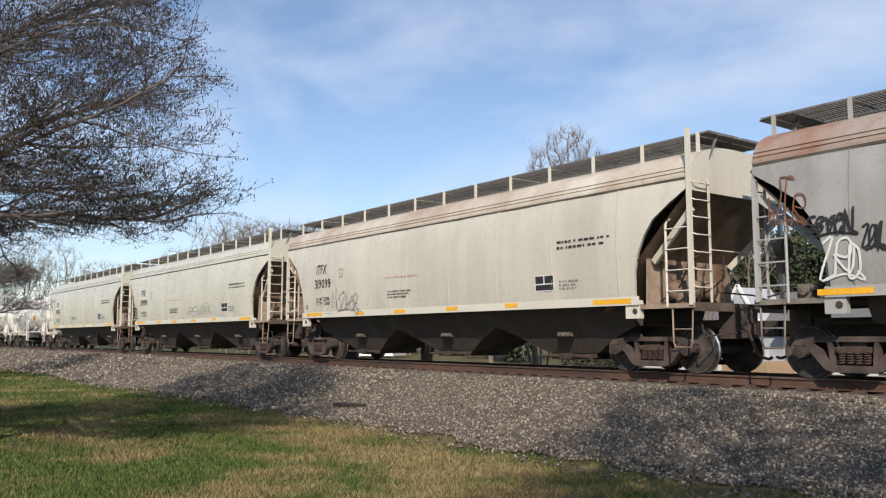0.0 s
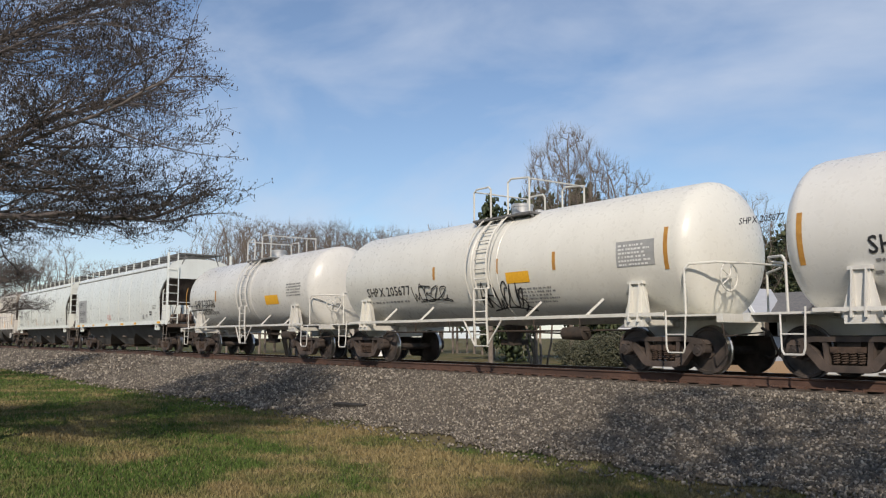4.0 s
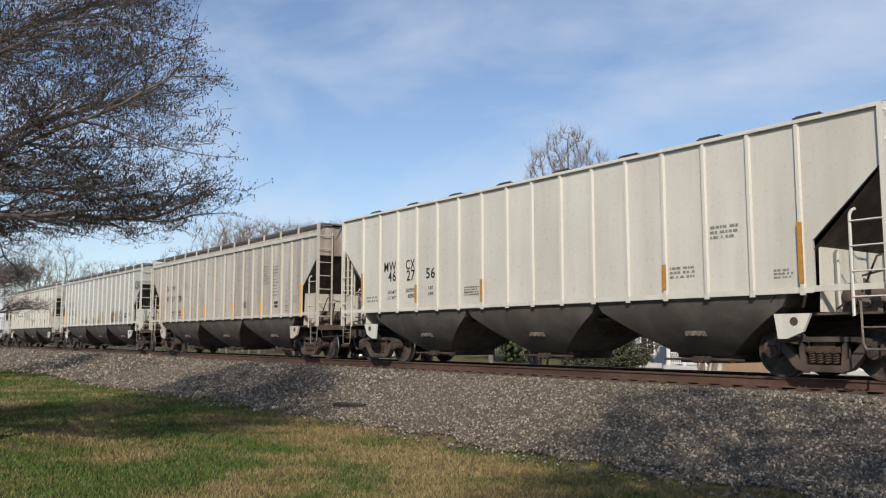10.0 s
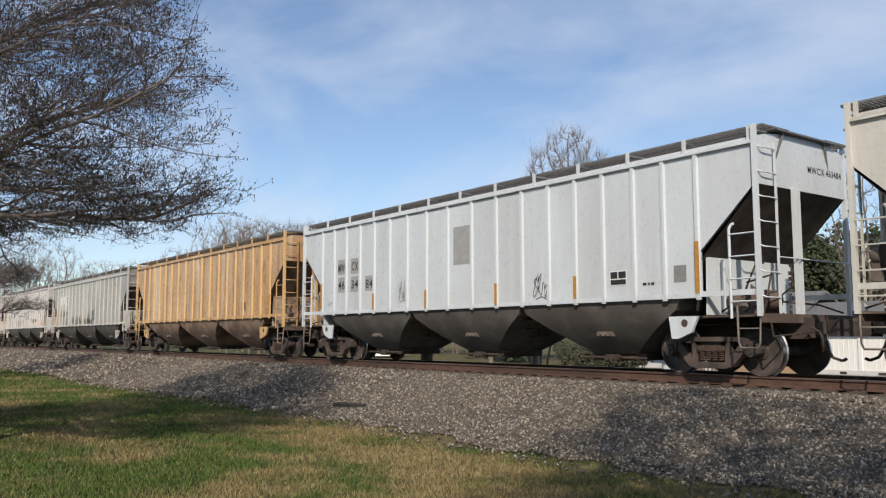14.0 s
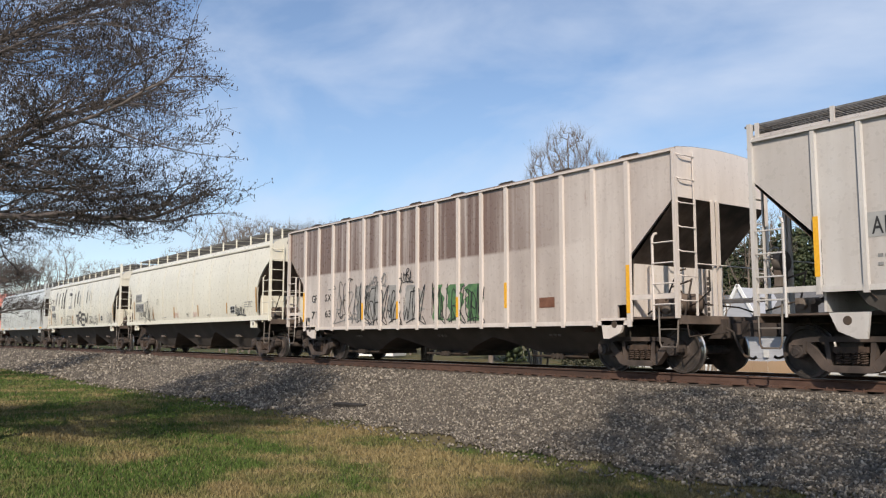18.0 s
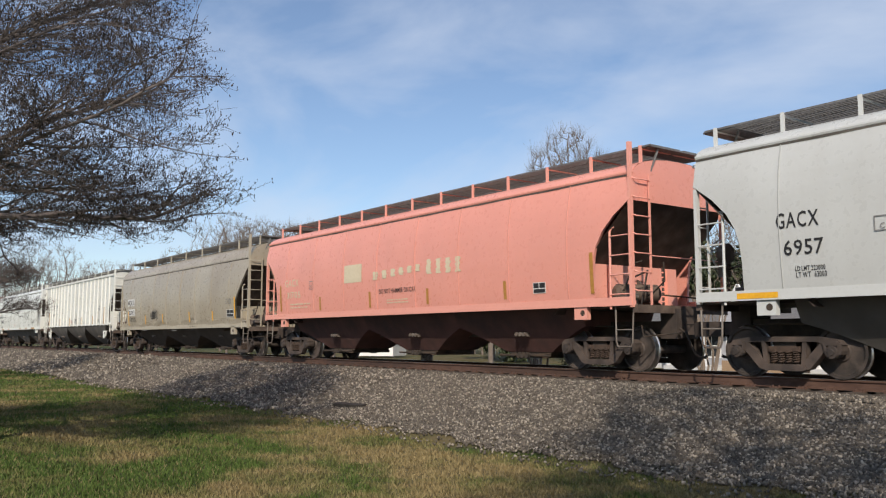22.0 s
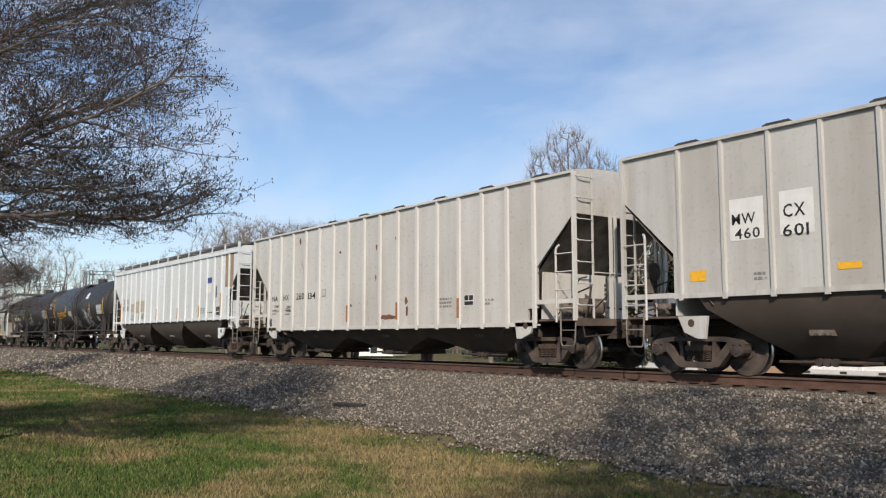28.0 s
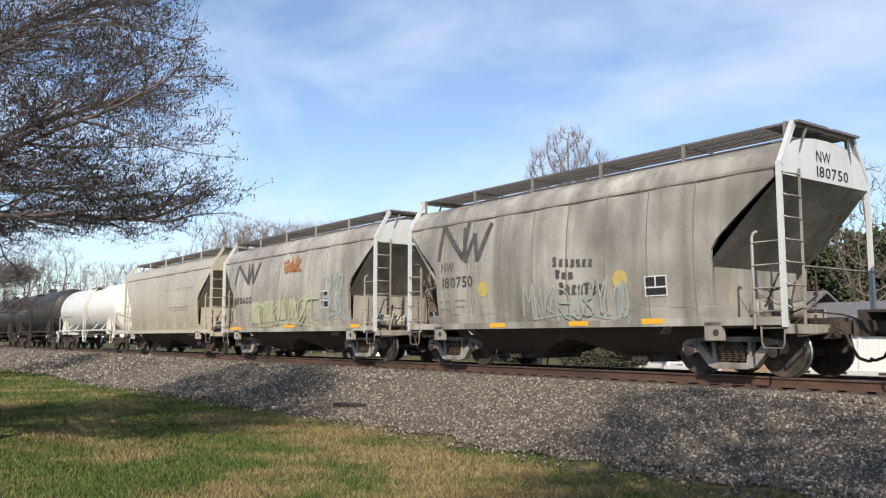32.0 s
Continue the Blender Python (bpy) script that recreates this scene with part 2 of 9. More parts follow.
# ============ mesh helpers ============
class Build:
    """Collects vertices and faces of one mesh."""

    def __init__(self):
        self.v, self.f = [], []

    def add(self, verts, faces):
        o = len(self.v)
        self.v.extend([tuple(p) for p in verts])
        self.f.extend([tuple(i + o for i in f) for f in faces])
        return self

    def box(self, x0, x1, y0, y1, z0, z1):
        return self.add([(x0, y0, z0), (x1, y0, z0), (x1, y1, z0), (x0, y1, z0), (x0, y0, z1), (x1, y0, z1), (x1, y1, z1), (x0, y1, z1)],
                        [(3, 2, 1, 0), (4, 5, 6, 7), (0, 1, 5, 4), (1, 2, 6, 5), (2, 3, 7, 6), (3, 0, 4, 7)])

    def prism(self, poly, axis, a, b):
        """A polygon drawn in the two other axes (x z for axis y), pushed from a to b along axis."""
        def put(p, d):
            return {"x": (d, p[0], p[1]), "y": (p[0], d, p[1]), "z": (p[0], p[1], d)}[axis]
        n = len(poly)
        faces = [tuple(range(n)), tuple(range(2 * n - 1, n - 1, -1))]
        faces += [(i, i + n, (i + 1) % n + n, (i + 1) % n) for i in range(n)]
        return self.add([put(p, a) for p in poly] + [put(p, b) for p in poly], faces)

    def tube(self, p, q, r, n=6, r2=None):
        p, q = Vector(p), Vector(q)
        d = (q - p)
        if d.length < 1e-6:
            return self
        d.normalize()
        u = d.orthogonal().normalized()
        w = d.cross(u)
        r2 = r if r2 is None else r2
        ring = [(math.cos(2 * math.pi * i / n), math.sin(2 * math.pi * i / n)) for i in range(n)]
        vs = [p + u * c * r + w * s * r for c, s in ring] + [q + u * c * r2 + w * s * r2 for c, s in ring]
        fs = [(i, (i + 1) % n, (i + 1) % n + n, i + n) for i in range(n)] + [tuple(range(n - 1, -1, -1)), tuple(range(n, 2 * n))]
        return self.add(vs, fs)

    def path(self, pts, r, n=6):
        for a, b in zip(pts, pts[1:]):
            self.tube(a, b, r, n)
        return self

    def beam(self, p, q, w, h):
        """A square bar from p to q; w across, h deep."""
        p, q = Vector(p), Vector(q)
        d = (q - p).normalized()
        u = d.cross(Vector((0, 0, 1)))
        u = Vector((0, 1, 0)) if u.length < 1e-3 else u.normalized()
        k = u.cross(d)
        vs = [e + u * a * w / 2 + k * b * h / 2 for e in (p, q) for a, b in ((-1, -1), (1, -1), (1, 1), (-1, 1))]
        return self.add(vs, [(0, 1, 2, 3), (7, 6, 5, 4), (0, 4, 5, 1), (1, 5, 6, 2), (2, 6, 7, 3), (3, 7, 4, 0)])

    def lathe(self, prof, n, axis="y", centre=(0, 0, 0)):
        """Turns a profile of (radius, along) round an axis through centre."""
        vs, fs, m = [], [], len(prof)
        for i in range(n):
            c, s = math.cos(2 * math.pi * i / n), math.sin(2 * math.pi * i / n)
            for r, a in prof:
                p = {"y": (r * c, a, r * s), "x": (a, r * c, r * s), "z": (r * c, r * s, a)}[axis]
                vs.append((p[0] + centre[0], p[1] + centre[1], p[2] + centre[2]))
        for i in range(n):
            j = (i + 1) % n
            fs += [(i * m + k, i * m + k + 1, j * m + k + 1, j * m + k) for k in range(m - 1)]
        return self.add(vs, fs)

    def sheet(self, rows):
        """A grid of points, row by row, as one sheet."""
        m = len(rows[0])
        return self.add([p for r in rows for p in r],
                        [(i * m + k, i * m + k + 1, (i + 1) * m + k + 1, (i + 1) * m + k) for i in range(len(rows) - 1) for k in range(m - 1)])

    def mesh(self, name, material, smooth=0.0):
        me = bpy.data.meshes.new(name)
        me.from_pydata(self.v, [], self.f)
        me.materials.append(material)
        if smooth:
            me.polygons.foreach_set("use_smooth", [True] * len(me.polygons))
            me.set_sharp_from_angle(angle=radians(smooth))
        me.update()
        return me


STORE = {}


def shared(key, name, material, make, smooth=0.0):
    """A mesh that is made once for each key and material."""
    k = (key, material.name)
    if k not in STORE:
        b = Build()
        make(b)
        STORE[k] = b.mesh(name, material, smooth)
    return STORE[k]


def part(name, data, parent, label="", at=None):
    ob = new(name, data)
    ob.parent = parent
    if at is not None:
        ob.location = at
    if label:
        tagged(ob, label)
    return ob


def piece(name, material, parent, make, key=None, smooth=0.0, label="", at=None):
    """Builds one part, or reuses its mesh where a key is given."""
    if key is None:
        b = Build()
        make(b)
        data = b.mesh(name, material, smooth)
    else:
        data = shared(key, name, material, make, smooth)
    return part(name, data, parent, label, at)


def interp(table, z):
    if z <= table[0][0]:
        return table[0][1]
    for (a, p), (b, q) in zip(table, table[1:]):
        if z <= b:
            return p + (q - p) * (z - a) / (b - a)
    return table[-1][1]


GLYPHS = {}
for ch in "ABCDEFGHIKLMNOPQRSTUWXY0123456789-":
    cu = bpy.data.curves.new("letters", "FONT")
    cu.body, cu.resolution_u, cu.offset = ch, 2, 0.011
    ob = bpy.data.objects.new("letters", cu)
    scene.collection.objects.link(ob)
    me = bpy.data.meshes.new_from_object(ob.evaluated_get(bpy.context.evaluated_depsgraph_get()))
    left = min(v.co.x for v in me.vertices)
    GLYPHS[ch] = ([(v.co.x - left, v.co.y) for v in me.vertices], [tuple(p.vertices) for p in me.polygons], max(v.co.x for v in me.vertices) - left)
    bpy.data.objects.remove(ob)
    bpy.data.curves.remove(cu)
    bpy.data.meshes.remove(me)


def lettering(text, size):
    """Flat letters as (x, z) points and faces, with their height equal to size."""
    vs, fs, x, k = [], [], 0.0, size / 0.70
    for ch in text:
        if ch not in GLYPHS:
            x += 0.22
            continue
        pts, faces, wide = GLYPHS[ch]
        o = len(vs)
        vs += [((p[0] + x) * k, p[1] * k) for p in pts]
        fs += [tuple(n + o for n in f) for f in faces]
        x += wide + 0.10
    return vs, fs


def write(parent, skin, text, x, z, size, ink, name="lettering", label="", squeeze=1.0):
    """Letters on a car's side facing -y; skin(z) is the side's half width."""
    vs, fs = lettering(text, size)
    b = Build()
    b.add([(x + v[0] * squeeze, -skin(z + v[1]) - 0.007, z + v[1]) for v in vs], fs)
    return part(name, b.mesh(name, ink), parent, label)


def flat_on(b, skin, x0, x1, z0, z1, off=0.006, steps=3):
    rows = []
    for i in range(steps + 1):
        z = z0 + (z1 - z0) * i / steps
        y = -skin(z) - off
        rows.append([(x0, y, z), (x1, y, z)])
    return b.sheet(rows)


def bars(parent, skin, x, z, w, h, lines, ink, rng, name="stencil"):
    """Small print too fine to read, as short bars."""
    b = Build()
    step = h / lines
    for i in range(lines):
        zz, xx = z + h - (i + 1) * step, x
        while xx < x + w * (0.72 + 0.28 * rng.random()):
            k = step * rng.uniform(0.35, 1.1)
            flat_on(b, skin, xx, min(xx + k, x + w), zz, zz + min(step * 0.50, 0.05), 0.006, 1)
            xx += k + step * rng.choice((0.25, 0.25, 0.7))
    ob = part(name, b.mesh(name, ink), parent)
    ob["kind"] = "stuff"
    return ob


# strokes of sprayed shapes in a unit square, as points written two digits each
STROKES = {"n": ("00 09 70 79",), "k": ("09 00", "79 04 80"), "r": ("00 09 69 86 65 05 80",), "o": ("48 18 05 11 40 71 83 77 48",), "s": ("78 39 17 25 64 73 51 00",),
           "a": ("00 39 60", "13 63"), "m": ("00 19 43 79 90",), "w": ("09 20 45 60 99",), "e": ("79 09 00 80", "05 65"), "z": ("08 79 00 81",), "t": ("09 99", "49 40"),
           "c": ("77 49 17 03 20 51 73",), "y": ("09 35 40", "99 35"), "l": ("29 00 92",), "u": ("19 02 31 61 79 70",)}


def ribbon(b, skin, pts, thick, off):
    """One sprayed line of even width that follows the side and rises a little as it goes, so that it may cross itself."""
    left, right = [], []
    for i, p in enumerate(pts):
        q, r = pts[max(i - 1, 0)], pts[min(i + 1, len(pts) - 1)]
        d = Vector((r[0] - q[0], r[1] - q[1]))
        d = d.normalized() if d.length > 1e-5 else Vector((1, 0))
        y = off + 0.0003 * i
        for side, k in ((left, 1), (right, -1)):
            x, z = p[0] - d.y * thick / 2 * k, p[1] + d.x * thick / 2 * k
            side.append((x, -skin(z) - y, z))
    b.sheet([left, right])


def smooth_line(pts, steps=4):
    out = []
    for i in range(len(pts) - 1):
        p0, p1, p2, p3 = pts[max(i - 1, 0)], pts[i], pts[i + 1], pts[min(i + 2, len(pts) - 1)]
        for k in range(steps):
            t = k / steps
            out.append(tuple(0.5 * (2 * b + (c - a) * t + (2 * a - 5 * b + 4 * c - d) * t * t + (3 * b - a - 3 * c + d) * t ** 3) for a, b, c, d in zip(p0, p1, p2, p3)))
    return out + [pts[-1]]


def scrawl(parent, skin, x, z, w, h, ink, rng, strokes=6, thick=0.035, name="spray_tag", label="", shapes=""):
    """A sprayed tag: a row of leaning shapes in one line width, each a little out of line."""
    b = Build()
    n = len(shapes) or max(3, min(strokes + 2, int(round(w / (h * 0.42)))))
    lean = rng.uniform(0.0, 0.3)
    run = []
    for s in range(n):
        key = shapes[s] if shapes else rng.choice(sorted(STROKES))
        x0, z0, ww, hh = x + w * s / n, z + h * rng.uniform(-0.08, 0.14), w / n * rng.uniform(0.9, 1.35), h * rng.uniform(0.65, 1.0)
        for j, line in enumerate(STROKES[key]):
            pts = []
            for c in line.split():
                u, v = int(c[0]) / 9 + rng.uniform(-0.08, 0.08), int(c[1]) / 9 + rng.uniform(-0.08, 0.08)
                pts.append((x0 + ww * (u * 0.92 + lean * v), z0 + hh * v))
            run += pts
            if shapes:
                ribbon(b, skin, smooth_line(pts), thick * rng.uniform(0.8, 1.15), 0.008 + 0.002 * s + 0.001 * j)
    if not shapes:      # drawn in one sweep without lifting the can, with a tail below
        ribbon(b, skin, smooth_line(run, 3), thick * 0.8, 0.008)
        tail = [(x + w * 0.15, z - h * 0.05), (x + w * 0.6, z + h * 0.06), (x + w * 1.05, z - h * 0.1), (x + w * 0.9, z + h * 0.12)]
        ribbon(b, skin, smooth_line(tail), thick * 0.7, 0.007)
    return part(name, b.mesh(name, ink), parent, label)


# ============ trucks and couplers ============
def side_frame(b):
    """One cast side frame, 1.78 m between axles, outer face at -y, open round the springs and the bearings."""
    def slab(poly, y0=-0.09, y1=0.09):
        b.prism(poly, "y", y0, y1)
    slab([(-1.06, 0.58), (-0.98, 0.66), (-0.60, 0.72), (0.60, 0.72), (0.98, 0.66), (1.06, 0.58), (0.94, 0.57), (0.58, 0.63), (-0.58, 0.63), (-0.94, 0.57)])
    for s in (-1, 1):
        slab([(s * 0.35, 0.66), (s * 0.43, 0.66), (s * 0.39, 0.24), (s * 0.31, 0.24)], -0.075, 0.075)
        slab([(s * 0.78, 0.62), (s * 0.68, 0.62), (s * 0.34, 0.26), (s * 0.40, 0.15), (s * 0.48, 0.17), (s * 0.77, 0.50)], -0.085, 0.085)
        slab([(s * 0.755, 0.42), (s * 0.73, 0.62), (s * 0.79, 0.63), (s * 0.80, 0.42)], -0.12, 0.10)
        slab([(s * 0.98, 0.42), (s * 0.98, 0.62), (s * 1.04, 0.60), (s * 1.05, 0.48), (s * 1.03, 0.42)], -0.12, 0.10)
        slab([(s * 0.78, 0.57), (s * 0.80, 0.64), (s * 0.98, 0.64), (s * 1.0, 0.57)], -0.13, 0.10)
    slab([(-0.43, 0.16), (-0.38, 0.245), (0.38, 0.245), (0.43, 0.16), (0.34, 0.13), (-0.34, 0.13)], -0.11, 0.11)


def spring(b):
    """One coil spring as a wound rod."""
    n = 28
    rows = []
    for k in range(n + 1):
        turn, z = 1.12 * k, 0.255 + 0.2 * k / n
        ring = [(0.057 + 0.014 * math.cos(q * math.pi / 2), z - 0.014 * math.sin(q * math.pi / 2)) for q in (0, 1, 2, 3, 0)]
        rows.append([(r * math.cos(turn), r * math.sin(turn), h) for r, h in ring])
    b.sheet(rows)


def spring_cap(b):
    b.box(-0.30, 0.30, -0.06, 0.10, 0.455, 0.55)
    for x in (-0.22, 0.22):
        b.box(x - 0.05, x + 0.05, -0.075, -0.055, 0.47, 0.53)


def wheelset(b):
    for s in (-1, 1):
        b.lathe([(0.09, s * 0.83), (0.15, s * 0.835), (0.17, s * 0.80), (0.30, s * 0.775), (0.385, s * 0.785), (0.40, s * 0.815), (0.452, s * 0.815),
                 (0.457, s * 0.76), (0.459, s * 0.72), (0.484, s * 0.705), (0.484, s * 0.682), (0.42, s * 0.68), (0.38, s * 0.70), (0.18, s * 0.70), (0.09, s * 0.66)], 32, "y")
    b.lathe([(0.09, -1.04), (0.09, 1.04)], 10, "y")


def wheelset_mesh():
    """Both wheels on their axle; the running band of each tread is polished bright."""
    if "wheelset" not in STORE:
        b = Build()
        wheelset(b)
        me = b.mesh("wheelset", WHEEL_IRON, 30)
        me.materials.append(TREAD)
        for p in me.polygons:
            r = math.hypot(p.center.x, p.center.z)
            if r > 0.445 and 0.70 < abs(p.center.y) < 0.80:
                p.material_index = 1
        STORE["wheelset"] = me
    return STORE["wheelset"]


def bearing(b):
    b.lathe([(0.0, -0.13), (0.05, -0.13), (0.065, -0.115), (0.105, -0.11), (0.115, -0.09), (0.12, 0.06)], 14, "y")
    for i in range(3):
        a = 2.1 * i
        b.box(0.06 * math.cos(a) - 0.015, 0.06 * math.cos(a) + 0.015, -0.13, -0.11, 0.06 * math.sin(a) - 0.015, 0.06 * math.sin(a) + 0.015)


def bolster(b):
    b.prism([(-1.02, 0.52), (-0.4, 0.40), (0.4, 0.40), (1.02, 0.52), (1.02, 0.62), (0.4, 0.74), (-0.4, 0.74), (-1.02, 0.62)], "x", -0.2, 0.2)
    for s in (-1, 1):
        b.box(s * 0.42 - 0.05, s * 0.42 + 0.05, -0.85, 0.85, 0.34, 0.44)


WHEELSETS = []


def truck(car, x, iron, cap):
    base = piece("truck", STEEL_DARK, car, bolster, "bolster", at=(x, 0, 0))
    for y, turn in ((-1.0, 0), (1.0, math.pi)):
        f = piece("side_frame", iron, base, side_frame, "side_frame", at=(0, y, 0))
        f.rotation_euler = (0, 0, turn)
        piece("spring_cap", SPRING_IRON, base, spring_cap, "spring_cap", 0, at=(0, y, 0)).rotation_euler = (0, 0, turn)
        for sx in (-0.21, -0.07, 0.07, 0.21):
            piece("spring", SPRING_IRON, base, spring, "spring", 40, at=(sx, y * 1.02, 0))
    for dx in (-0.889, 0.889):
        w = part("wheelset", wheelset_mesh(), base, at=(dx, 0, 0.457))
        WHEELSETS.append((w, car, x, dx))
        for y, turn in ((-1.05, 0), (1.05, math.pi)):
            c = piece("bearing_cap", cap, base, bearing, "bearing", 30, at=(dx, y, 0.457))
            c.rotation_euler = (0, 0, turn)
    return base


def coupler(b):
    b.box(-0.35, 0.45, -0.11, 0.11, 0.76, 0.98)
    b.prism([(0.40, -0.14), (0.62, -0.22), (0.80, -0.20), (0.84, -0.06), (0.70, 0.0), (0.86, 0.10), (0.82, 0.20), (0.45, 0.16)], "z", 0.72, 1.02)


def air_hose(b):
    pts = [(0.25, -0.42, 0.88), (0.42, -0.44, 0.80), (0.52, -0.44, 0.55), (0.62, -0.42, 0.36), (0.76, -0.36, 0.30), (0.82, -0.32, 0.34)]
    b.path(pts, 0.028, 6)


def cut_lever(b):
    b.path([(0.12, -1.45, 0.95), (0.12, -1.40, 0.72), (0.16, -1.2, 0.74), (0.2, -0.3, 0.80)], 0.014, 5)


def end_gear(car, a, hang=True):
    """Couplers, hoses and levers at both ends; a is half the car's length."""
    for s in (-1, 1):
        for nm, mk in (("coupler", coupler), ("air_hose", air_hose), ("uncoupling_lever", cut_lever)):
            o = piece(nm, STEEL_DARK if nm != "coupler" else TRUCK_IRON, car, mk, nm, 40 if nm == "air_hose" else 0, at=(s * a, 0, 0))
            if s < 0:
                o.rotation_euler = (0, 0, math.pi)


def brake_wheel(b):
    n = 18
    pts = [(0, 0.27 * math.cos(2 * math.pi * i / n), 0.27 * math.sin(2 * math.pi * i / n)) for i in range(n + 1)]
    b.path(pts, 0.018, 5)
    for i in range(5):
        c, s = math.cos(2 * math.pi * i / 5), math.sin(2 * math.pi * i / 5)
        b.tube((0.03, 0, 0), (0, 0.26 * c, 0.26 * s), 0.014, 5)
    b.lathe([(0.0, -0.02), (0.06, -0.02), (0.06, 0.08), (0.0, 0.08)], 10, "x")


def reservoir(b):
    b.lathe([(0.0, -0.55), (0.12, -0.53), (0.2, -0.46), (0.2, 0.46), (0.12, 0.53), (0.0, 0.55)], 14, "x")


def stirrup(b, s):
    b.path([(0, -1.5, 1.32), (0.02 * s, -1.52, 0.62), (0.06 * s, -1.52, 0.52), (0.40 * s, -1.52, 0.52), (0.44 * s, -1.52, 0.6), (0.46 * s, -1.5, 1.2)], 0.018, 5)
    b.tube((0.03 * s, -1.52, 0.86), (0.43 * s, -1.52, 0.86), 0.014, 5)


def grating_strip(b, length, y0, y1, z):
    n = int(length / 0.075)
    for i in range(n + 1):
        x = -length / 2 + length * i / n
        b.box(x - 0.014, x + 0.014, y0, y1, z - 0.035, z)
    for k in range(4):
        y = y0 + (y1 - y0) * k / 3
        b.box(-length / 2, length / 2, y - 0.008, y + 0.008, z - 0.035, z + 0.002)


# ============ covered hoppers ============
CURVED = dict(
    sill=(1.36, 1.52), side=[(1.36, 1.555), (1.7, 1.59), (2.1, 1.615), (2.5, 1.63), (2.9, 1.62), (3.2, 1.60), (3.5, 1.56), (3.74, 1.51)],
    roof=[(3.745, 1.540), (3.80, 1.535), (3.815, 1.505), (3.85, 1.50), (3.865, 1.518), (3.885, 1.495), (3.93, 1.478), (3.945, 1.495), (3.965, 1.468), (4.12, 1.36), (4.24, 1.20), (4.33, 1.0), (4.39, 0.75), (4.43, 0.4), (4.44, 0.0)],
    cut=[(1.36, 1.36), (2.0, 1.32), (2.36, 1.22), (2.7, 1.06), (3.0, 0.84), (3.3, 0.42), (3.5, 0.1), (3.56, 0.0)],
    walk=(0.06, 1.02, 4.68), bracket=(1.03, 4.29, 1.34), lip=3.48, bays=3, short=True, ribs=[])
RIBBED = dict(
    sill=(1.45, 1.53), side=[(1.45, 1.50), (2.4, 1.50), (3.4, 1.50), (4.0, 1.50), (4.16, 1.50)],
    roof=[(4.165, 1.53), (4.20, 1.53), (4.215, 1.49), (4.28, 1.42), (4.33, 1.25), (4.37, 0.9), (4.40, 0.45), (4.41, 0.0)],
    cut=[(1.45, 1.24), (2.29, 1.24), (2.3, 1.24), (3.42, 0.06), (3.46, 0.0)],
    walk=(0.62, 1.46, 4.46), bracket=(1.49, 4.16, 1.30), lip=3.40, bays=3, inset=1.46, deck=1.12, ribs=[0.5, 1.45, 2.37, 3.25, 4.08, 4.88, 5.70, 6.45, 7.22])
OLD = dict(
    sill=(0.93, 1.06), side=[(0.93, 1.52), (1.3, 1.56), (1.7, 1.60), (2.2, 1.62), (2.6, 1.61), (3.0, 1.58), (3.3, 1.54), (3.63, 1.47)],
    roof=[(3.635, 1.49), (3.69, 1.49), (3.70, 1.465), (3.86, 1.41), (4.02, 1.27), (4.14, 1.08), (4.22, 0.8), (4.27, 0.4), (4.28, 0.0)],
    cut=[(0.93, 0.98), (1.26, 0.98), (1.27, 1.42), (2.3, 1.38), (2.5, 1.25), (3.55, 0.04), (3.6, 0.0)],
    walk=(0.12, 1.05, 4.50), bracket=(1.06, 4.12, 1.95), lip=3.50, bays=2, plate=1.48, ribs=[])
HIGH = dict(CURVED, short=False, cut=[(1.36, 1.0), (2.0, 1.0), (2.36, 0.97), (2.6, 0.90), (2.9, 0.72), (3.2, 0.42), (3.45, 0.08), (3.5, 0.0)], side=[(1.36, 1.555), (1.7, 1.59), (2.1, 1.615), (2.5, 1.63), (2.9, 1.625), (3.2, 1.61), (3.5, 1.575), (3.8, 1.52), (4.03, 1.455)],
            roof=[(4.035, 1.485), (4.07, 1.495), (4.10, 1.485), (4.105, 1.455), (4.18, 1.40), (4.26, 1.27), (4.33, 1.08), (4.39, 0.8), (4.43, 0.4), (4.44, 0.0)])
PLAIN = dict(RIBBED, walk=None, ribs=[0.44 + 0.935 * i for i in range(8)], rib=0.03, side=[(1.45, 1.50), (2.4, 1.50), (3.4, 1.50), (4.0, 1.50), (4.33, 1.50)],
             roof=[(4.335, 1.53), (4.37, 1.53), (4.39, 1.45), (4.44, 1.0), (4.47, 0.5), (4.48, 0.0)])
PATCHED = dict(PLAIN, ribs=[0.0] + [0.955 * i for i in range(1, 8)])
DEEP = dict(PLAIN, rib=0.05, inset=1.2, sill=(0.97, 1.05), deck=1.12, side=[(0.97, 1.50), (2.4, 1.50), (3.4, 1.50), (4.0, 1.50), (4.33, 1.50)],
            cut=[(0.97, 1.55), (1.36, 1.55), (1.37, 1.24), (2.3, 1.24), (3.42, 0.06), (3.46, 0.0)])
TALL = dict(OLD, sill=(1.12, 1.27), side=[(1.12, 1.52), (1.45, 1.57), (1.9, 1.61), (2.3, 1.63), (2.7, 1.62), (3.1, 1.59), (3.4, 1.55), (3.74, 1.48)],
            roof=[(3.745, 1.505), (3.80, 1.505), (3.81, 1.48), (3.96, 1.42), (4.12, 1.30), (4.26, 1.10), (4.34, 0.8), (4.40, 0.4), (4.42, 0.0)],
            cut=[(1.12, 0.3), (1.44, 0.3), (1.45, 1.15), (2.1, 1.15), (3.4, 0.1), (3.5, 0.0)],
            walk=(0.12, 1.05, 4.62), bracket=(1.06, 4.25, 1.9), lip=3.45, bays=3)


